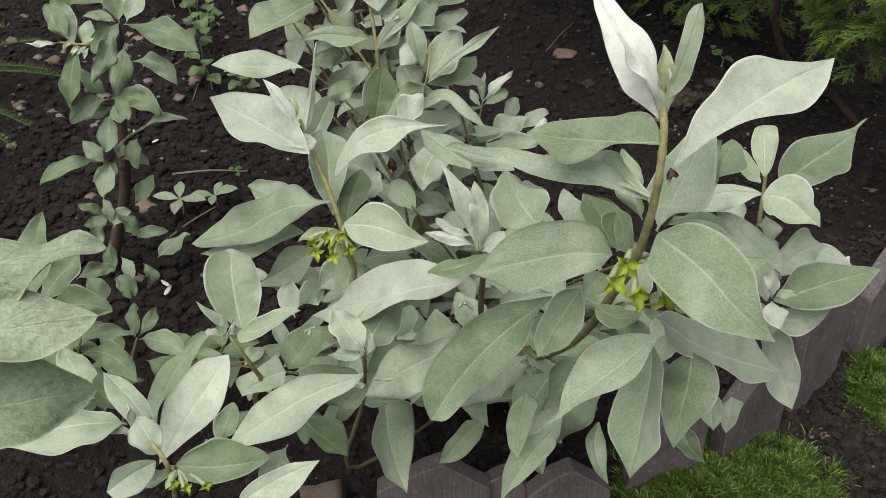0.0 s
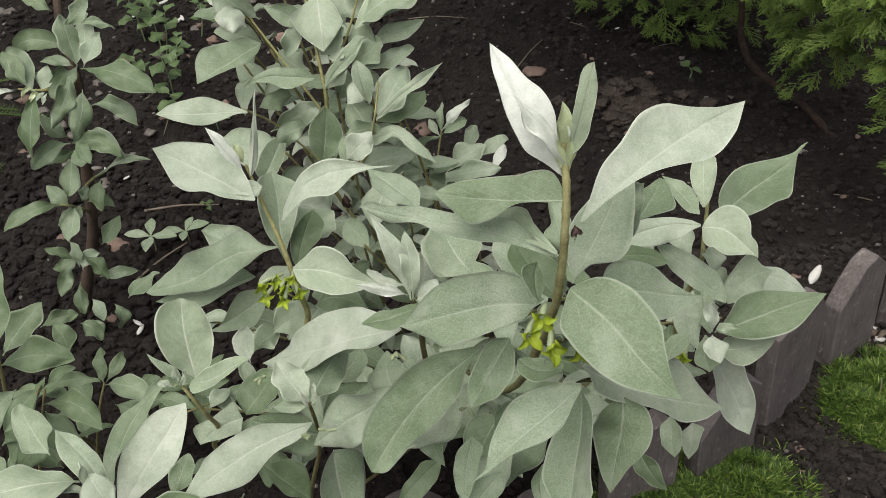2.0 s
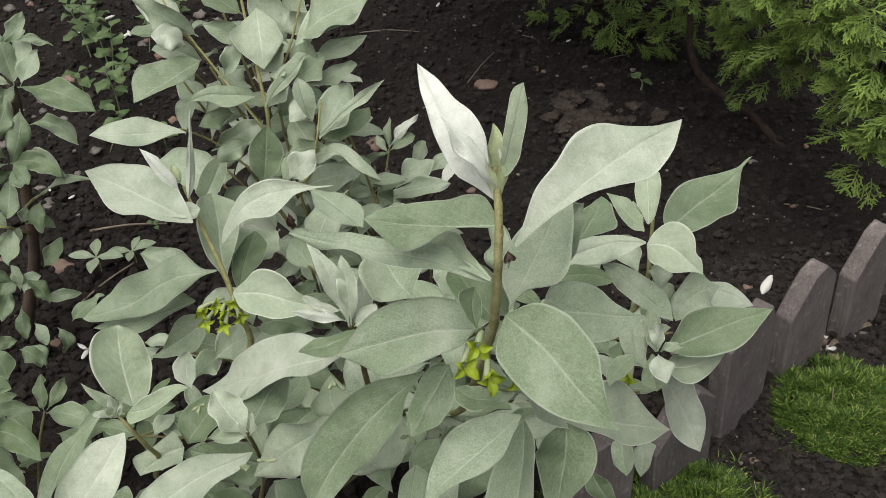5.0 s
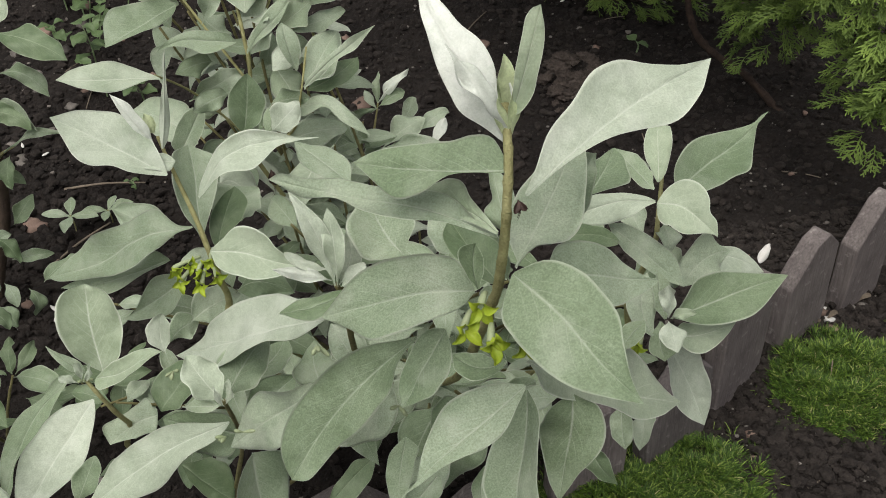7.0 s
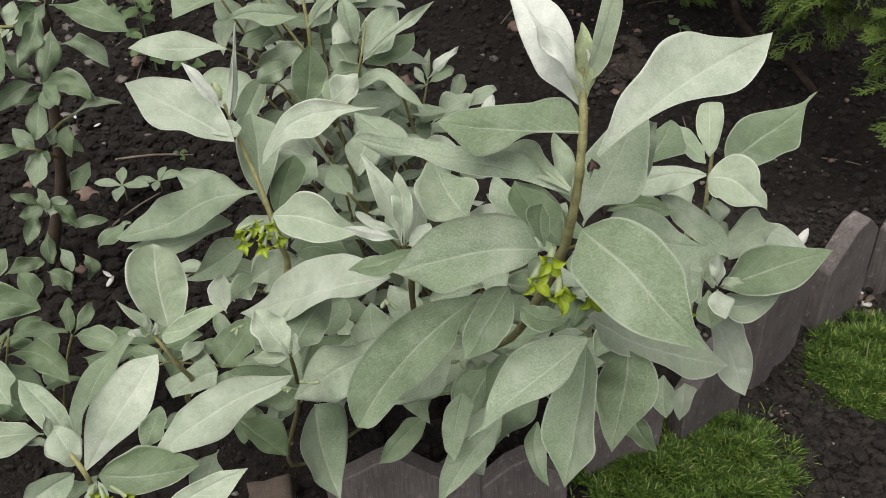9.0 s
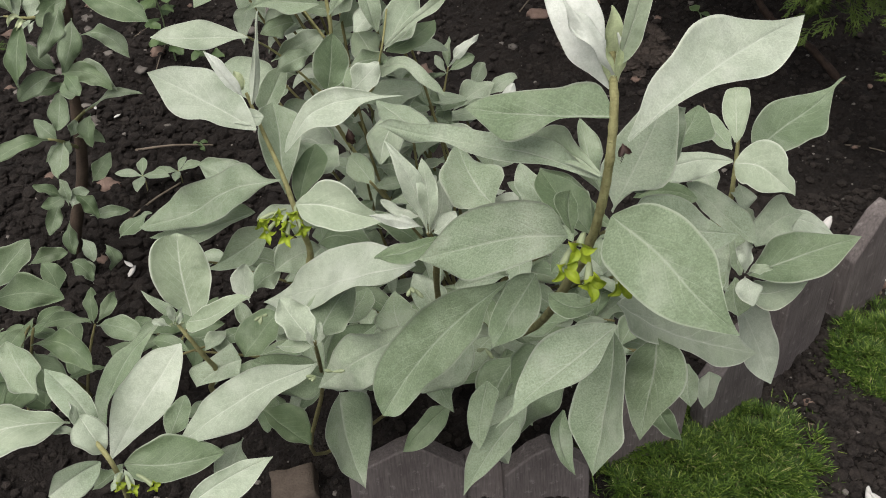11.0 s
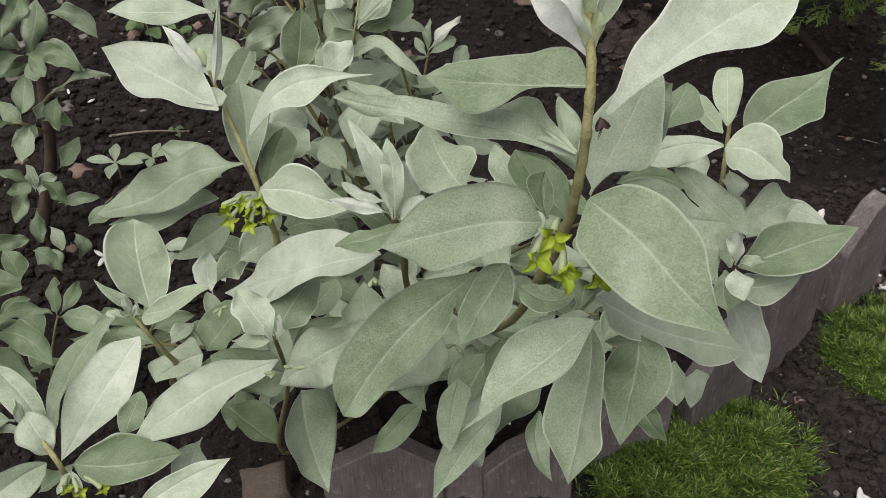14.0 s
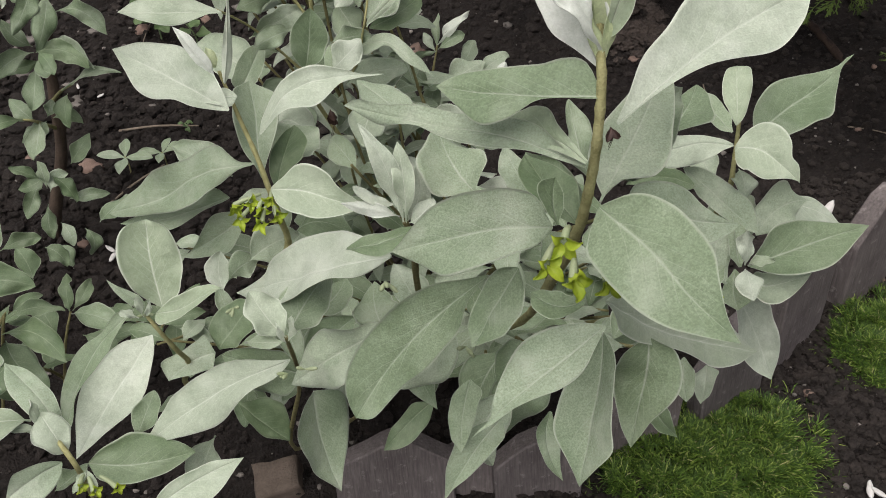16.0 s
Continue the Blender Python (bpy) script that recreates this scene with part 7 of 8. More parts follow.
shoot(shrub, (-0.03, 0.78, -0.01), (-0.1000, 0.5984, 0.4048), 9, 0.07, 111, 0.0019)
shoot(shrub, (-0.03, 0.78, -0.01), (-0.0038, 0.4390, 0.3894), 9, 0.07, 112, 0.0019)
shoot(shrub, (-0.03, 0.78, -0.01), (0.0412, 0.3901, 0.4136), 9, 0.07, 113, 0.0019)
shoot(shrub, (-0.03, 0.78, -0.01), (-0.1060, 0.4743, 0.3530), 9, 0.07, 114, 0.0019)
shoot(shrub, (-0.03, 0.78, -0.01), (0.0849, 0.4104, 0.4079), 9, 0.07, 115, 0.0019)
shoot(shrub, (-0.03, 0.78, -0.01), (0.0145, 0.5080, 0.4347), 9, 0.07, 116, 0.0019)
shoot(shrub, (-0.03, 0.78, -0.01), (-0.1693, 0.5389, 0.3076), 9, 0.07, 117, 0.0019)
shoot(shrub, (-0.03, 0.78, -0.01), (-0.2384, 0.4900, 0.2593), 9, 0.07, 118, 0.0019)
shoot(shrub, (-0.03, 0.78, -0.01), (-0.0680, 0.4405, 0.3676), 9, 0.07, 119, 0.0019)
shoot(shrub, (-0.03, 0.78, -0.01), (0.1529, 0.4829, 0.3542), 9, 0.07, 120, 0.0019)
shoot(shrub, (-0.03, 0.78, -0.01), (0.1144, 0.4865, 0.4633), 10, 0.07, 121, 0.0019)
shoot(shrub, (-0.03, 0.78, -0.01), (-0.1850, 0.7700, 0.5000), 9, 0.062, 122, 0.0017, (0, 1, 1))
shoot(shrub, (-0.03, 0.78, -0.01), (-0.1300, 0.7500, 0.5150), 9, 0.062, 123, 0.0017, (0, 1, 5))
shoot(shrub, (-0.03, 0.78, -0.01), (-0.2200, 0.8000, 0.5400), 9, 0.062, 124, 0.0017, (0, 1, 1))
shoot(shrub, (-0.03, 0.78, -0.01), (-0.0980, 0.7700, 0.5300), 9, 0.062, 125, 0.0017, (0, 1, 5))


# ---- flowers ----
def flower(parent, place, facing, size, back):
    """A silvery tube that opens into four yellow-green pointed petals."""
    place, facing, back = Vector(place), Vector(facing).normalized(), Vector(back)
    bm = bmesh.new()
    back = back.lerp(place, 0.35)
    tube(bm, (back, back.lerp(place, 0.5) + Vector((0, 0, 0.0015)), place), 0.0010, 0.0019, 8)
    body = attach("flower", mesh_of(bm, "flower", TUBE), parent, "silvery flower with four yellow-green petals")
    x = facing.orthogonal().normalized()
    y = facing.cross(x)
    spin = random.uniform(0, 1.5)
    for k in range(4):
        a = spin + k * math.pi / 2 + random.uniform(-0.15, 0.15)
        out = x * math.cos(a) + y * math.sin(a)
        tip = place + out * size * 0.85 + facing * size * random.uniform(0.1, 0.75) - Vector((0, 0, size * random.uniform(0.0, 0.3)))
        bm = blade(bmesh.new(), place + out * 0.0012, (place + tip) / 2 + facing * size * 0.22, tip, facing, (size * 0.27, size * 0.27), 0.6, 0.5, 9, (0.36, 0.36), 0.0, blunt=1.15)
        ob = new("petal", mesh_of(bm, "petal", PETAL, PETAL))
        ob.parent = body
    return body


flower(shrub, (0.0190, 0.2852, 0.6218), (-0.00, -0.71, 0.25), 0.0086, (0.0227, 0.2932, 0.6248))
flower(shrub, (0.0120, 0.2795, 0.6162), (0.35, -0.69, 0.28), 0.0086, (0.0195, 0.2906, 0.6223))
flower(shrub, (0.0221, 0.2759, 0.6122), (0.39, -0.68, 0.15), 0.0086, (0.0234, 0.2862, 0.6177))
flower(shrub, (0.0344, 0.2753, 0.6113), (0.27, -0.67, 0.16), 0.0086, (0.0297, 0.2877, 0.6189))
flower(shrub, (-0.1744, 0.5284, 0.4296), (0.34, -0.73, -0.08), 0.0085, (-0.1522, 0.5368, 0.4326))
flower(shrub, (-0.1700, 0.5221, 0.4230), (0.17, -0.72, 0.18), 0.0085, (-0.1523, 0.5363, 0.4320))
flower(shrub, (-0.1577, 0.5266, 0.4273), (0.68, -0.73, -0.10), 0.0085, (-0.1514, 0.5368, 0.4325))
flower(shrub, (-0.1485, 0.5320, 0.4325), (-0.18, -0.74, -0.05), 0.0085, (-0.1482, 0.5395, 0.4352))
flower(shrub, (-0.1450, 0.5238, 0.4240), (0.45, -0.73, 0.22), 0.0085, (-0.1491, 0.5363, 0.4319))
flower(shrub, (-0.1553, 0.5201, 0.4205), (-0.06, -0.72, 0.29), 0.0085, (-0.1507, 0.5363, 0.4319))
flower(shrub, (-0.1634, 0.5302, 0.4311), (0.56, -0.73, 0.26), 0.0085, (-0.1522, 0.5382, 0.4340))
flower(shrub, (-0.2527, 0.3487, 0.3669), (0.71, -0.49, 0.12), 0.0060, (-0.2504, 0.3578, 0.3711))
flower(shrub, (-0.2443, 0.3467, 0.3647), (0.85, -0.49, 0.40), 0.0060, (-0.2504, 0.3573, 0.3706))
flower(shrub, (-0.2307, 0.3480, 0.3656), (0.65, -0.50, 0.41), 0.0060, (-0.2470, 0.3572, 0.3705))
flower(shrub, (0.1106, 0.3692, 0.5013), (-0.59, -0.66, 0.04), 0.0080, (0.1153, 0.3787, 0.5072))


def flower_buds(x, y, z, count, seed):
    """A knot of closed silvery buds where a leaf joins its twig."""
    rnd = random.Random(seed)
    root = Vector((x, y, z))
    for k in range(count):
        way = Vector((rnd.uniform(-1, 1), rnd.uniform(-1, -0.2), rnd.uniform(-0.3, 0.8))).normalized()
        ln = rnd.uniform(0.005, 0.008)
        bm = bmesh.new()
        tube(bm, (root, root + way * ln * 0.35, root + way * ln * 0.6, root + way * ln * 0.85, root + way * ln), 0.0005, 0.0008, 7)
        for vert in bm.verts:
            u = min(1.0, max(0.0, (vert.co - root).dot(way) / ln))
            axis = root + way * (u * ln)
            vert.co = axis + (vert.co - axis) * (0.8 + 1.1 * math.sin(math.pi * u ** 1.3))
        attach("flower_bud", mesh_of(bm, "flower_bud", TUBE), shrub, "closed silvery green flower bud")


for bx, by, bz, count in ((-0.1182, 0.3711, 0.441, 3), (-0.054, 0.344, 0.5418, 4), (-0.1644, 0.4443, 0.417, 4), (-0.0175, 0.3418, 0.4955, 3), (-0.1066, 0.3664, 0.4503, 2), (-0.2352, 0.4707, 0.3846, 3)):
    flower_buds(bx, by, bz, count, int(1000 * bz))


# ---- conifer with scale foliage ----
def spray_mesh(seed):
    """A flat fan of scale foliage: an axis with close side shoots that fork into blunt fingers."""
    rnd = random.Random(seed)
    verts, faces = [], []

    def strip(a, b, w):
        way = (b - a).normalized()
        side = Vector((-way.y, way.x, 0)).normalized() * w
        up = Vector((0, 0, w * 0.6))
        m = a.lerp(b, 0.62)
        o = len(verts)
        verts.extend((a - side * 0.6, a + side * 0.6, m + side, b + side * 0.65, b - side * 0.65, m - side, a.lerp(b, 0.4) + up))
        faces.extend((o + k, o + (k + 1) % 6, o + 6) for k in range(6))

    length = rnd.uniform(0.036, 0.056)
    sag = rnd.uniform(-3.0, 4.5)
    at = lambda q: Vector((q, 0.002 * math.sin(q * 90 + seed), -sag * q * q))  # noqa: E731
    for i in range(7):
        strip(at(i / 7 * length), at((i + 1) / 7 * length), 0.0013)
    for i in range(10):
        u = 0.12 + 0.88 * i / 10
        hand = 1 if i % 2 else -1
        reach = rnd.uniform(0.022, 0.032) * (1.15 - 0.85 * u) + 0.006
        way = hand * radians(rnd.uniform(34, 52))
        p = at(u * length)
        for k in range(3 if reach > 0.014 else 2):
            q = p + Vector((math.cos(way), math.sin(way), rnd.uniform(-0.3, 0.45))) * reach / 3
            strip(p, q, 0.0013)
            for twin in (-1, 1):
                if rnd.random() < 0.2:
                    continue
                fork = way + twin * radians(rnd.uniform(28, 46))
                strip(q - (q - p) * 0.3, q + Vector((math.cos(fork), math.sin(fork), rnd.uniform(-0.4, 0.2))) * rnd.uniform(0.0045, 0.008), 0.00125)
            p, way = q, way - hand * radians(9)
    me = bpy.data.meshes.new("spray")
    me.from_pydata(verts, [], faces)
    me.materials.append(THUJA)
    return me


SPRAYS = [spray_mesh(k) for k in range(8)]


def build_thuja(foot, limbs, tips, parts, per_tip, spread, label, lush=1.0):
    """A bush whose limbs end in tufts of hanging sprays; the first sprays of each tuft are pieces, the inner ones one mesh."""
    foot = Vector(foot)
    bush = thing("conifer_bush", foot, label, "conifer")
    bm = bmesh.new()
    tube(bm, [Vector(p) - foot for p in limbs], 0.007, 0.004, 9, 0.15, 0.2)
    part("trunk", bm, BRANCH, bush)
    rnd = random.Random(11)
    points = [np.array([v.co for v in me.vertices]) for me in SPRAYS]
    tris = [np.array([p.vertices[:] for p in me.polygons]) for me in SPRAYS]
    verts, faces, count = [], [], 0
    for i, tip in enumerate(tips):
        tip = Vector(tip) - foot
        root = min((Vector(p) - foot for p in limbs[-4:]), key=lambda p: (p - tip).length)
        bm = bmesh.new()
        tube(bm, (root, root.lerp(tip, 0.5) + Vector((rnd.uniform(-0.02, 0.02), rnd.uniform(-0.02, 0.02), 0.02)), tip), 0.0045, 0.0015, 5)
        part("branch", bm, BRANCH, bush)
        out = math.atan2(tip.y - root.y, tip.x - root.x)
        # Tips above 0.4 are the unseen shading crown, with more and larger sprays.
        for k in range(per_tip if tip.z < 0.4 else per_tip + 7):
            inner = k >= parts
            r = spread * (rnd.uniform(0.3, 1.0) if inner else rnd.uniform(0.1, 0.9))
            a = rnd.uniform(0, 6.28)
            place = tip + Vector((math.cos(a) * r, math.sin(a) * r, rnd.uniform(-0.05, 0.0) if inner else rnd.uniform(-0.01, 0.035)))
            heading = a + rnd.uniform(-0.7, 0.7) if k % 3 else -1.9 + rnd.uniform(-1.2, 1.2)
            m = Matrix.Translation(place) @ Euler((rnd.uniform(-0.6, 0.6), rnd.uniform(-0.15, 0.75), heading), "XYZ").to_matrix().to_4x4() @ Matrix.Scale(rnd.uniform(0.6, 0.95) * (lush if tip.z > 0.4 else 1.0), 4)
            kind = rnd.randrange(8)
            if not inner:
                ob = new("spray", SPRAYS[kind])
                ob.parent = bush
                ob.matrix_local = m
                continue
            turn = np.array(m)
            verts.append(points[kind] @ turn[:3, :3].T + turn[:3, 3])
            faces.append(tris[kind] + count)
            count += len(points[kind])
    me = bpy.data.meshes.new("foliage")
    me.from_pydata(np.concatenate(verts).tolist(), [], np.concatenate(faces).tolist())
    me.materials.append(THUJA)
    ob = new("foliage", me)
    ob.parent = bush
    tagged(ob, "dense inner sprays of scale foliage", kind="stuff")


TRUNK = ((0.61, 1.30, -0.02), (0.575, 1.35, 0.012), (0.545, 1.372, 0.035), (0.505, 1.415, 0.05), (0.475, 1.43, 0.085), (0.462, 1.45, 0.14), (0.47, 1.46, 0.24), (0.52, 1.42, 0.36), (0.58, 1.30, 0.46), (0.62, 1.20, 0.50))
build_thuja((0.60, 1.31, 0), TRUNK, ((0.52, 1.38, 0.22), (0.53, 1.34, 0.17), (0.55, 1.30, 0.15), (0.52, 1.27, 0.28), (0.57, 1.30, 0.21), (0.54, 1.20, 0.29), (0.58, 1.21, 0.23), (0.55, 1.15, 0.30), (0.57, 1.11, 0.34), (0.61, 1.16, 0.20), (0.59, 1.11, 0.28), (0.60, 1.08, 0.20), (0.61, 1.06, 0.25), (0.61, 1.05, 0.18), (0.54, 1.15, 0.35), (0.62, 1.02, 0.22), (0.61, 1.04, 0.30), (0.51, 1.24, 0.34)), 11, 17, 0.036, "bright green conifer bush with flat scaly sprays and leaning brown trunk")
STEM = ((0.42, 1.85, -0.02), (0.42, 1.82, 0.2), (0.42, 1.76, 0.45), (0.40, 1.70, 0.75))
# Out-of-view canopy, added to block light from the low sprays beneath.
SHADE_CROWN = [(0.33 + 0.38 * math.cos(k * 2.4) * math.sqrt((k + 0.5) / 60), 1.66 + 0.36 * math.sin(k * 2.4) * math.sqrt((k + 0.5) / 60), 0.56 + 0.03 * (k % 7)) for k in range(60)]
build_thuja((0.42, 1.85, 0), STEM, [(0.29, 1.77, 0.08), (0.34, 1.74, 0.06), (0.39, 1.69, 0.05), (0.40, 1.71, 0.10), (0.44, 1.64, 0.06), (0.47, 1.67, 0.10), (0.48, 1.57, 0.10), (0.37, 1.78, 0.12), (0.49, 1.53, 0.16), (0.45, 1.35, 0.30), (0.26, 1.80, 0.12), (0.51, 1.51, 0.14), (0.46, 1.58, 0.18)] + SHADE_CROWN, 2, 8, 0.04, "dim green conifer bush with low scaly sprays over soil and added unseen shading crown", 2.4)


# ---- spruce twigs ----
def build_spruce(x, y):
    tree = thing("spruce", (x, y, 0), "low young spruce with drooping needled green twigs", "conifer")
    bm = bmesh.new()
    tube(bm, ((0, 0, -0.02), (0, 0, 0.2), (0.02, 0, 0.42)), 0.012, 0.004, 8)
    part("trunk", bm, BARK, tree)
    rnd = random.Random(3)
    for k in range(16):
        a = radians(-75 + 150 * (k % 8) / 7 + rnd.uniform(-8, 8))
        z = 0.05 + 0.14 * (k // 8) + rnd.uniform(-0.01, 0.02)
        reach = rnd.uniform(0.22, 0.34) * (1 - 0.3 * (k // 8))
        bm = bmesh.new()
        pts = [Vector((math.cos(a) * reach * u, math.sin(a) * reach * u, z + 0.05 * u - 0.09 * u * u)) for u in (0, 0.35, 0.7, 1)]
        tube(bm, pts, 0.003, 0.0012, 5)
        for i in range(150):
            u = 0.2 + 0.8 * i / 150
            p = Vector((math.cos(a) * reach * u, math.sin(a) * reach * u, z + 0.05 * u - 0.09 * u * u))
            way = Vector((math.cos(a), math.sin(a), 0))
            side = way.cross(Vector((0, 0, 1))) * (1 if i % 2 else -1)
            d = (way * 0.7 + side * rnd.uniform(0.5, 1.1) + Vector((0, 0, rnd.uniform(-0.1, 0.9)))).normalized()
            wide = d.cross(Vector((0, 0, 1))).normalized() * 0.0007
            tip = p + d * rnd.uniform(0.010, 0.015)
            v1, v2, v3, v4 = (bm.verts.new(q) for q in (p - wide, p + wide, tip, p + Vector((0, 0, 0.0009)) + d * 0.004))
            bm.faces.new((v1, v3, v4))
            bm.faces.new((v4, v3, v2))
        part("twig", bm, NEEDLE, tree)


build_spruce(-1.06, 1.36)


# ---- fine grass cushions ----
def build_cushion(x, y, rx, ry, high, count, seed):
    """Short curved blades in small splayed tufts over a low ragged mound."""
    rnd = random.Random(seed)
    verts, faces = [], []
    for k in range(count // 7):
        a, r = rnd.uniform(0, 6.283), math.sqrt(rnd.random()) * (1.0 if k % 12 else 1.25)
        edge = 1 + 0.2 * noise.noise(Vector((math.cos(a) * 1.7, math.sin(a) * 1.7, seed))) + 0.22 * noise.noise(Vector((math.cos(a) * 5, math.sin(a) * 5, seed + 7)))
        px, py = x + math.cos(a) * r * rx * edge, y + math.sin(a) * r * ry * edge
        if r > 0.7 and noise.noise(Vector((px * 55, py * 55, seed))) > 0.18:
            continue
        dome = high * math.sqrt(max(0.0, 1 - min(r, 1.0) ** 2)) * (1 + 0.5 * noise.noise(Vector((px * 45, py * 45, seed))))
        root = Vector((px, py, soil_height(px, py) + dome * 0.6 - 0.002))
        lean = Vector((math.cos(a) * r * 0.5 + rnd.uniform(-0.5, 0.5), math.sin(a) * r * 0.5 + rnd.uniform(-0.5, 0.5), 1))
        for b in range(7):
            way = rnd.uniform(0, 6.283)
            fan = Vector((math.cos(way), math.sin(way), 0))
            out = (lean + fan * rnd.uniform(0.1, 0.9)).normalized()
            ln = rnd.uniform(0.007, 0.015)
            side = Vector((-fan.y, fan.x, 0)) * rnd.uniform(0.00036, 0.00058)
            foot = root + fan * rnd.uniform(0, 0.004)
            p1 = foot + out * ln * 0.5
            p2 = foot + out * ln * 0.8 + fan * ln * rnd.uniform(0.05, 0.35)
            p3 = p2 + (fan * rnd.uniform(0.1, 0.4) + out * 0.2 - Vector((0, 0, rnd.uniform(-0.1, 0.25)))) * ln * 0.5
            o = len(verts)
            verts += [foot - side * 0.7, foot + side * 0.7, p1 + side, p1 - side, p2 + side * 0.7, p2 - side * 0.7, p3]
            faces += [(o, o + 1, o + 2, o + 3), (o + 3, o + 2, o + 4, o + 5), (o + 5, o + 4, o + 6)]
    me = bpy.data.meshes.new("grass_cushion")
    me.from_pydata(verts, [], faces)
    me.materials.append(GRASS)
    tagged(new("grass_cushion", me), "dense fresh green cushion of fine grass on dark soil", "grass", "grass cushions", kind="stuff")


build_cushion(0.237, 0.587, 0.118, 0.080, 0.03, 25000, 1)
build_cushion(0.486, 0.728, 0.080, 0.072, 0.026, 16500, 2)
build_cushion(0.62, 0.79, 0.05, 0.05, 0.02, 1800, 4)


# ---- weeds ----
def weed(x, y, high, pairs, size, seed):
    rnd = random.Random(seed)
    plant = thing("weed", (x, y, soil_height(x, y)), "green broad-leaved weed in dark soil", "weed", "green weeds")
    bm = bmesh.new()
    lean = Vector((rnd.uniform(-0.3, 0.3), rnd.uniform(-0.3, 0.3), 1)) * high
    tube(bm, ((0, 0, -0.01), lean * 0.5 + Vector((0.004, 0, 0)), lean), 0.0018, 0.001, 6)
    part("stalk", bm, GREEN_UNDER, plant)
    turn = rnd.uniform(0, 3)
    for k in range(pairs):
        p = lean * (0.25 + 0.75 * (k + 1) / pairs)
        turn += radians(88)
        for hand in (0, math.pi):
            a = turn + hand + rnd.uniform(-0.2, 0.2)
            ln = size * rnd.uniform(0.75, 1.1) * (1 - 0.35 * k / pairs)
            out = Vector((math.cos(a), math.sin(a), 0))
            tip = p + out * ln + Vector((0, 0, rnd.uniform(-0.2, 0.25) * ln))
            bm = blade(bmesh.new(), p, p + out * ln * 0.5 + Vector((0, 0, ln * 0.12)), tip, Vector((0, 0, 1)) - out * 0.2, (ln * 0.34, ln * 0.34), 0.2, 0.9, 10, (0.42, 0.42), 0.12, blunt=0.7)
            ob = new("leaf", mesh_of(bm, "leaf", GREEN_TOP, GREEN_UNDER))
            ob.parent = plant


for k, (wx, wy, wh, wp, ws) in enumerate(((-0.61, 1.70, 0.10, 4, 0.042), (-0.67, 1.79, 0.11, 4, 0.04), (-0.57, 1.60, 0.08, 3, 0.04), (-0.52, 1.45, 0.06, 3, 0.036), (-0.45, 1.42, 0.05, 3, 0.034), (-0.64, 1.60, 0.06, 3, 0.036),
                                          (-0.55, 1.78, 0.07, 3, 0.036), (-0.85, 1.25, 0.03, 2, 0.02), (-0.42, 1.17, 0.02, 2, 0.014), (0.40, 1.50, 0.02, 1, 0.035), (-0.5, 1.9, 0.05, 3, 0.03), (-0.55, 1.52, 0.09, 4, 0.044), (-0.68, 1.88, 0.10, 4, 0.04), (-0.63, 1.76, 0.12, 5, 0.045))):
    weed(wx, wy, wh, wp, ws, k)


def seedling(x, y, reach, seed):
    rnd = random.Random(seed)
    z = soil_height(x, y)
    plant = thing("seedling", (x, y, z), "small silver-leaved seedling sprouting from bare soil", "seedling", "silver seedlings")
    bm = bmesh.new()
    tube(bm, ((0, 0, -0.01), (0.002, 0, 0.015), (0, 0, 0.03)), 0.0013, 0.001, 6)
    part("stalk", bm, TWIG, plant)
    for k in range(4):
        a = k * 1.57 + rnd.uniform(-0.3, 0.3)
        out = Vector((math.cos(a), math.sin(a), 0))
        p = Vector((0, 0, 0.028))
        ln = reach * rnd.uniform(0.8, 1.1)
        bm = blade(bmesh.new(), p, p + out * ln * 0.5 + Vector((0, 0, 0.006)), p + out * ln + Vector((0, 0, 0.006)), Vector((0, -0.2, 1)), (ln * 0.21, ln * 0.21), 0.15, 0.3, 8)
        ob = new("leaf", mesh_of(bm, "leaf", SILVER_TOPS[1], SILVER_UNDER))
        ob.parent = plant


seedling(-0.49, 1.09, 0.042, 1)
seedling(-0.44, 1.10, 0.034, 2)


# ---- stones, petals and stalks on the soil ----
def stone(x, y, size, mat, label, sink=0.35):
    bm = bmesh.new()
    s = (size * random.uniform(0.9, 1.2), size * random.uniform(0.7, 1.0), size * random.uniform(0.5, 0.75))
    if mat is DRY_EARTH:
        rock(bm, (0, 0, 0), s, 0.5, x * 7 + y * 3, 4)
        for vert in bm.verts:
            q = vert.co / size
            vert.co *= 1 + 0.5 * (0.35 - noise.voronoi(q * 2.2 + Vector((x * 9, y * 9, 0)))[0][0]) + 0.16 * noise.noise(q * 7)
    else:
        rock(bm, (0, 0, 0), s, 0.4 if size > 0.015 else 0.75, x * 7 + y * 3, 3 if size > 0.015 else 2)
    ob = new("stone", mesh_of(bm, "stone", mat))
    ob.location = (x, y, soil_height(x, y) + s[2] * (1 - 2 * sink))
    return tagged(ob, label, "stone", "stones on the soil")


stone(-0.084, 1.402, 0.015, BROWN_STONE, "orange-brown rounded stone lying on dark soil", 0.25)
stone(0.123, 1.545, 0.017, BROWN_STONE, "orange-brown chipped stone lying on dark soil", 0.3)
stone(-0.555, 1.105, 0.015, BROWN_STONE, "tan rounded pebble lying on dark soil", 0.25)
stone(-0.649, 1.138, 0.010, BROWN_STONE, "small tan pebble lying on dark soil")
stone(-0.514, 0.937, 0.010, BROWN_STONE, "reddish chip of stone half sunk in soil")
stone(0.283, 1.424, 0.024, DRY_EARTH, "large clod of dry grey-brown earth", 0.45)
stone(0.418, 1.420, 0.019, DRY_EARTH, "large clod of dry grey-brown earth", 0.45)
stone(0.253, 1.394, 0.019, DRY_EARTH, "large clod of dry grey-brown earth", 0.45)
rs = random.Random(5)
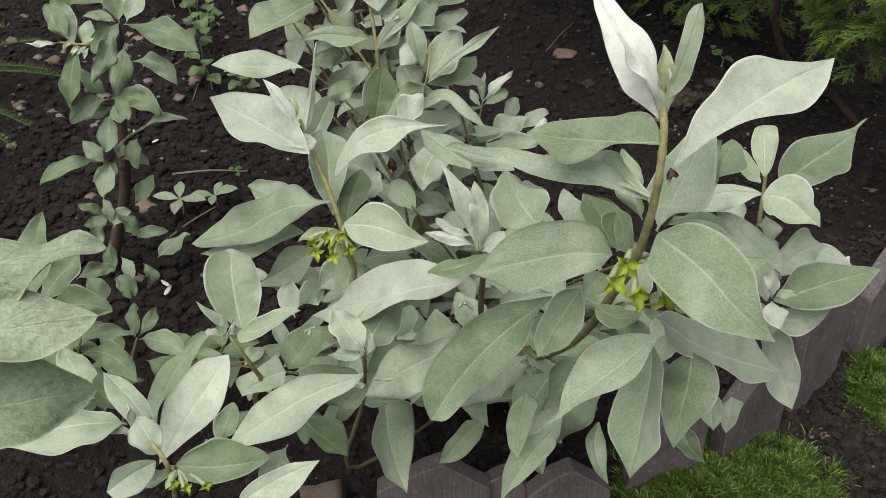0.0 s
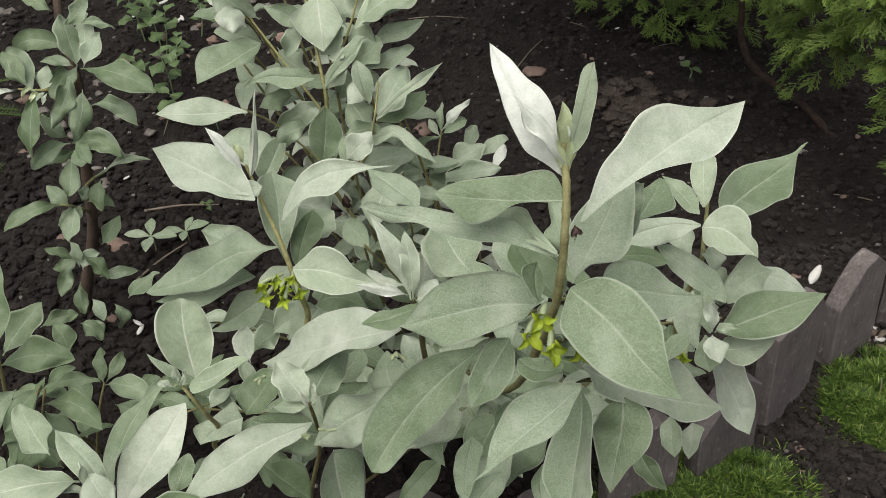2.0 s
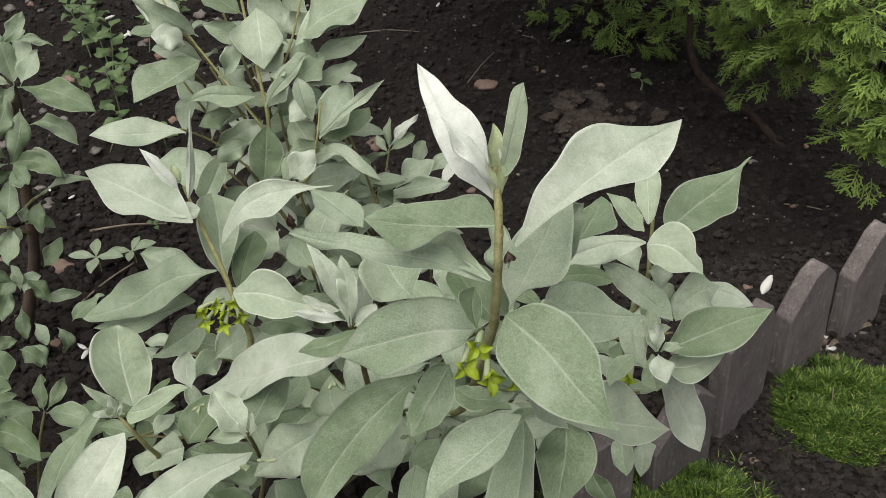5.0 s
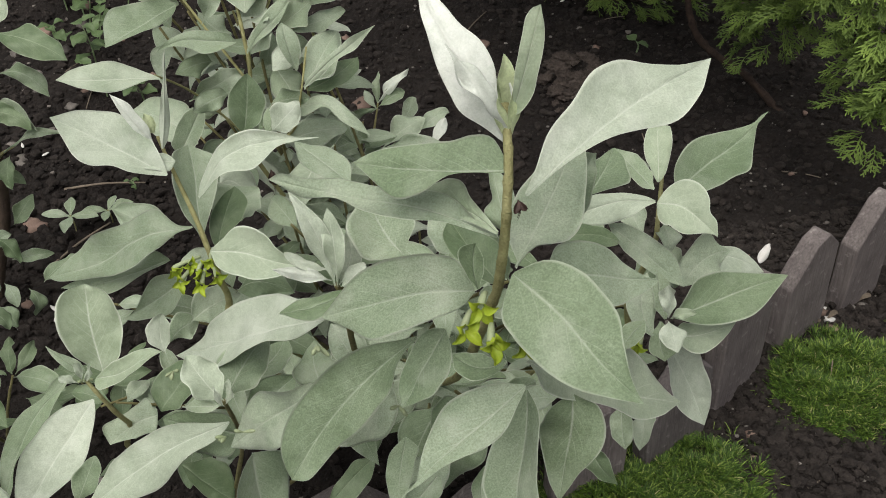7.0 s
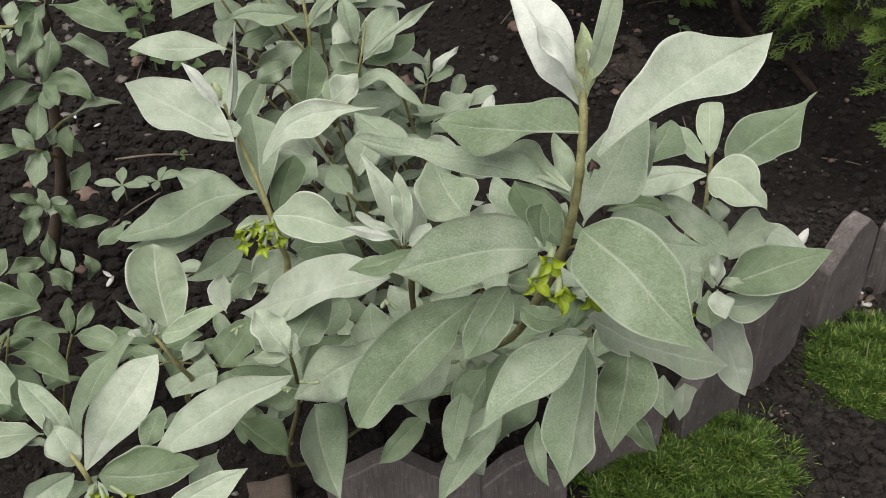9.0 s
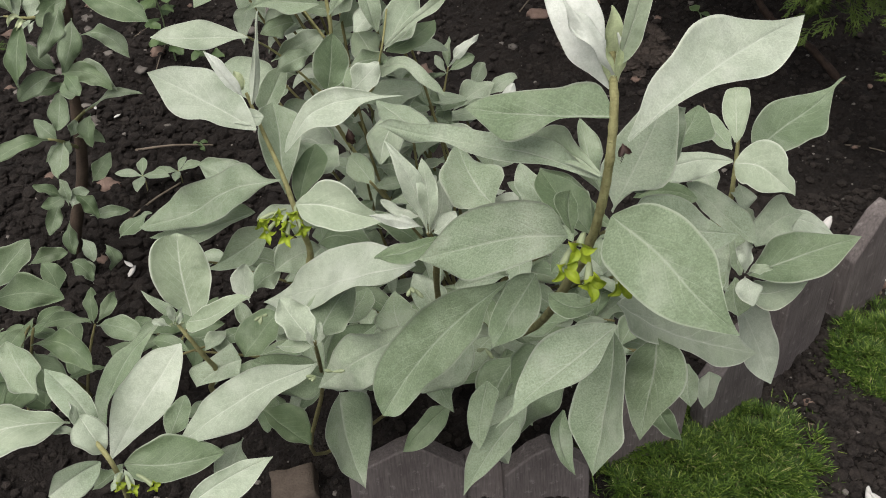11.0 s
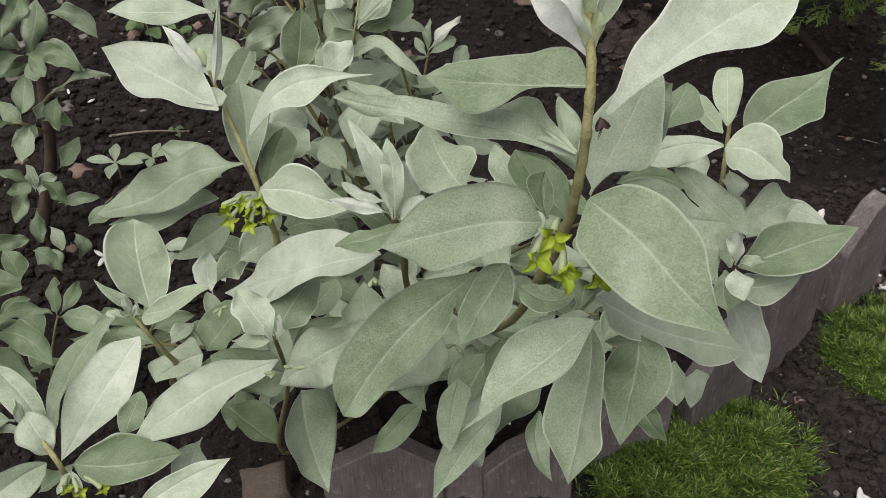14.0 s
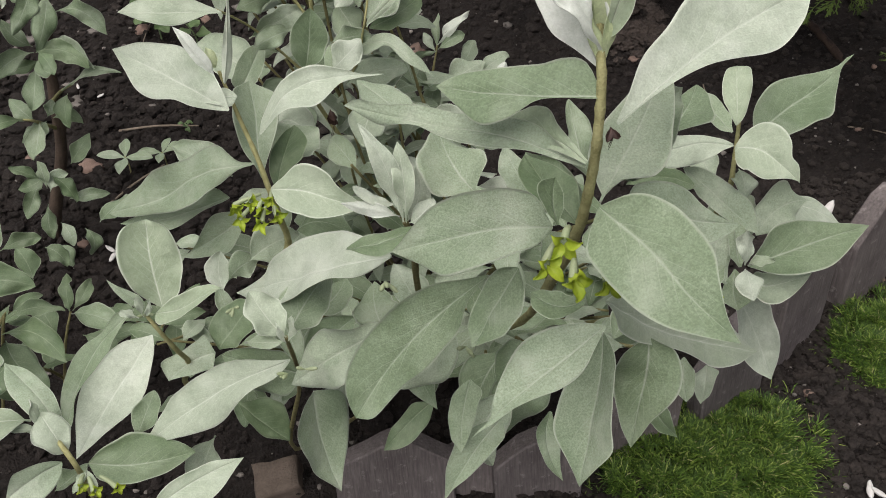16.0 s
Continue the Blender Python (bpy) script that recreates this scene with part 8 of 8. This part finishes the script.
for k in range(80):
    stone(0.283 + rs.gauss(0, 0.034), 1.424 + rs.gauss(0, 0.03), rs.uniform(0.006, 0.0145), DRY_EARTH, "clod of dry grey-brown earth", 0.02)
for sx, sy, size in ((0.494, 0.838, 0.008), (0.504, 0.832, 0.006), (0.499, 0.846, 0.006), (0.487, 0.829, 0.004), (0.509, 0.842, 0.004)):
    stone(sx, sy, size, WHITE_PETAL if size == 0.006 else BROWN_STONE, "pale crumbly stone chip beside grass", 0.1)
rs = random.Random(21)
for k in range(95):
    sx, sy = rs.uniform(-1.05, -0.35), rs.uniform(1.25, 2.1)
    stone(sx, sy, rs.uniform(0.004, 0.015), GREY_STONE if k % 3 else BROWN_STONE, "small pale pebble lying on dark soil")
for k in range(26):
    sx, sy = rs.uniform(-0.3, 0.75), rs.uniform(0.95, 1.9)
    stone(sx, sy, rs.uniform(0.004, 0.010), GREY_STONE if k % 2 else BROWN_STONE, "small pebble lying on dark soil")
for k in range(16):
    stone(rs.uniform(0.35, 0.62), rs.uniform(0.5, 0.9), rs.uniform(0.003, 0.008), GREY_STONE if k % 2 else BROWN_STONE, "small pebble beside the grass")
stone(0.249, 0.567, 0.009, BROWN_STONE, "small brown pebble caught in the grass", -1.1)


def slab_rock(x, y):
    bm = bmesh.new()
    bmesh.ops.create_cube(bm, size=1.0)
    bmesh.ops.subdivide_edges(bm, edges=bm.edges[:], cuts=4, use_grid_fill=True)
    for vert in bm.verts:
        p = vert.co
        k = 1 + 0.12 * noise.noise(p * 3) + 0.05 * noise.noise(p * 9)
        vert.co = Vector((p.x * 0.05 * (1 - 0.25 * p.z), p.y * 0.04 * (1 - 0.2 * p.z), p.z * 0.034)) * k
    me = mesh_of(bm, "rock", DULL_ROCK)
    ob = new("rock", me)
    ob.matrix_world = pose(x, y, 0.006, 4, -5, 12)
    tagged(ob, "angular brown rock lying beside the timber edging", "rock")


slab_rock(-0.215, 0.572)


def petal(x, y, size, turn, up=0.011):
    bm = bmesh.new()
    rock(bm, (0, 0, 0), (size * 0.5, size * 0.19, size * 0.13), 0.15, x * 5 + y, 3)
    for vert in bm.verts:
        k = vert.co.x / size
        vert.co.y *= 1 - 0.5 * max(0.0, k)
        vert.co.z += size * (0.12 * k * k - 0.25 * (vert.co.y / size) ** 2)
    ob = new("fallen_petal", mesh_of(bm, "fallen_petal", WHITE_PETAL))
    ob.matrix_world = pose(x, y, soil_height(x, y) + up, 10, -12, math.degrees(turn))
    tagged(ob, "white fallen petal lying on dark soil", "petal", "fallen petals")


for px, py, size, turn in ((0.465, 0.965, 0.036, 0.9), (-0.466, 0.905, 0.018, 1.2), (-0.47, 0.912, 0.016, 2.6), (-0.609, 1.842, 0.026, 0.6), (-0.6, 1.85, 0.02, 2.0), (-0.658, 1.932, 0.022, 0.3), (-0.72, 1.9, 0.018, 1.8), (0.388, 0.552, 0.02, 1.4), (0.395, 0.548, 0.018, 2.5),
                           (0.181, 0.545, 0.02, 1.5), (-0.5, 1.5, 0.014, 0.4), (-0.62, 1.3, 0.012, 2.0), (-0.58, 1.28, 0.012, 0.5), (0.05, 1.9, 0.014, 1.0), (-0.35, 1.3, 0.008, 1.0), (0.3, 1.7, 0.010, 0.2), (-0.8, 1.6, 0.014, 0.8)):
    petal(px, py, size, turn)


def stalk(x, y, length, turn, rise, r=0.0012):
    bm = bmesh.new()
    d = Vector((math.cos(turn), math.sin(turn), 0))
    z = soil_height(x, y) + r
    tube(bm, ((0, 0, 0), d * length * 0.5 + Vector((0, 0, rise * 0.5 + length * 0.04)), d * length + Vector((0, 0, rise))), r, r * 0.6, 6)
    ob = new("dry_stalk", mesh_of(bm, "dry_stalk", DRY))
    ob.location = (x, y, z)
    tagged(ob, "thin dry grey-brown stalk lying on soil", "stalk", "dry stalks")


for sx, sy, ln, turn, rise, r in ((-0.12, 1.80, 0.13, -0.25, 0.01, 0.0014), (0.09, 1.57, 0.11, 1.0, 0.01, 0.0014), (0.45, 0.69, 0.06, 1.2, 0.03, 0.0011), (-0.53, 1.19, 0.12, 0.05, 0.0, 0.0022), (-0.50, 1.02, 0.09, 0.75, 0.015, 0.002), (0.56, 1.17, 0.07, -0.5, 0.005, 0.0012), (0.40, 0.60, 0.05, 0.4, 0.005, 0.0011),
                                  (0.35, 1.62, 0.06, 0.3, 0.0, 0.001), (-0.45, 1.33, 0.08, 0.5, 0.004, 0.001), (0.36, 1.2, 0.04, 1.7, 0.02, 0.0012), (0.2, 1.75, 0.05, -0.6, 0.0, 0.001), (-0.55, 1.42, 0.06, 1.4, 0.02, 0.001), (-0.62, 1.5, 0.07, 0.9, 0.01, 0.001)):
    stalk(sx, sy, ln, turn, rise, r)


# ---- small finds on the shrub ----
def husk(name, place, size, label):
    """A shrivelled brown bud scale caught on the stem, with thin threads."""
    bm = bmesh.new()
    for k in range(5):
        d = Vector((random.uniform(-0.5, 0.5), random.uniform(-0.6, 0.1), random.uniform(-1, -0.3))).normalized() * size * random.uniform(0.7, 1.2)
        blade(bm, (0, 0, 0), d * 0.5 + Vector((0, -size * 0.25, 0)), d, (0, -1, 0.4), (size * 0.26, size * 0.24), 0.9, 1.0, 8)
    for k in range(3):
        d = Vector((random.uniform(-0.25, 0.1), 0.0, random.uniform(-2.6, -1.2))) * size
        tube(bm, ((0, 0, 0), d * 0.5 + Vector((size * 0.25, 0, 0)), d), size * 0.03, size * 0.02, 4)
    ob = new(name, mesh_of(bm, name, BUG, BUG))
    ob.location = place
    ob.parent = shrub
    ob.location = Vector(place) - shrub.location
    return tagged(ob, label)


husk("husk", (0.0318, 0.2862, 0.6717), 0.0045, "shrivelled brown bud husk with fine threads")
husk("dry_bud", (-0.1250, 0.6898, 0.3909), 0.012, "dry pinkish brown bud")


def pod(x, y, size, turn):
    """A dry split pod lying on the soil."""
    bm = bmesh.new()
    d = Vector((math.cos(turn), math.sin(turn), 0.2)) * size
    blade(bm, (0, 0, 0), d * 0.5 + Vector((0, 0, size * 0.3)), d, (0, -0.4, 1), (size * 0.2, size * 0.2), 0.9, 0.4, 8, (0.5, 0.5), 0.0, blunt=0.7)
    ob = new("dry_pod", mesh_of(bm, "dry_pod", DRY, DRY))
    ob.location = (x, y, soil_height(x, y) + 0.004)
    tagged(ob, "tan dry split pod lying on dark soil", "pod", "dry pods")


pod(0.062, 0.556, 0.024, 1.5)
pod(0.083, 0.558, 0.026, 1.2)
pod(0.50, 0.83, 0.017, 0.4)
pod(0.487, 0.822, 0.014, 2.2)
pod(0.56, 0.87, 0.016, 0.2)
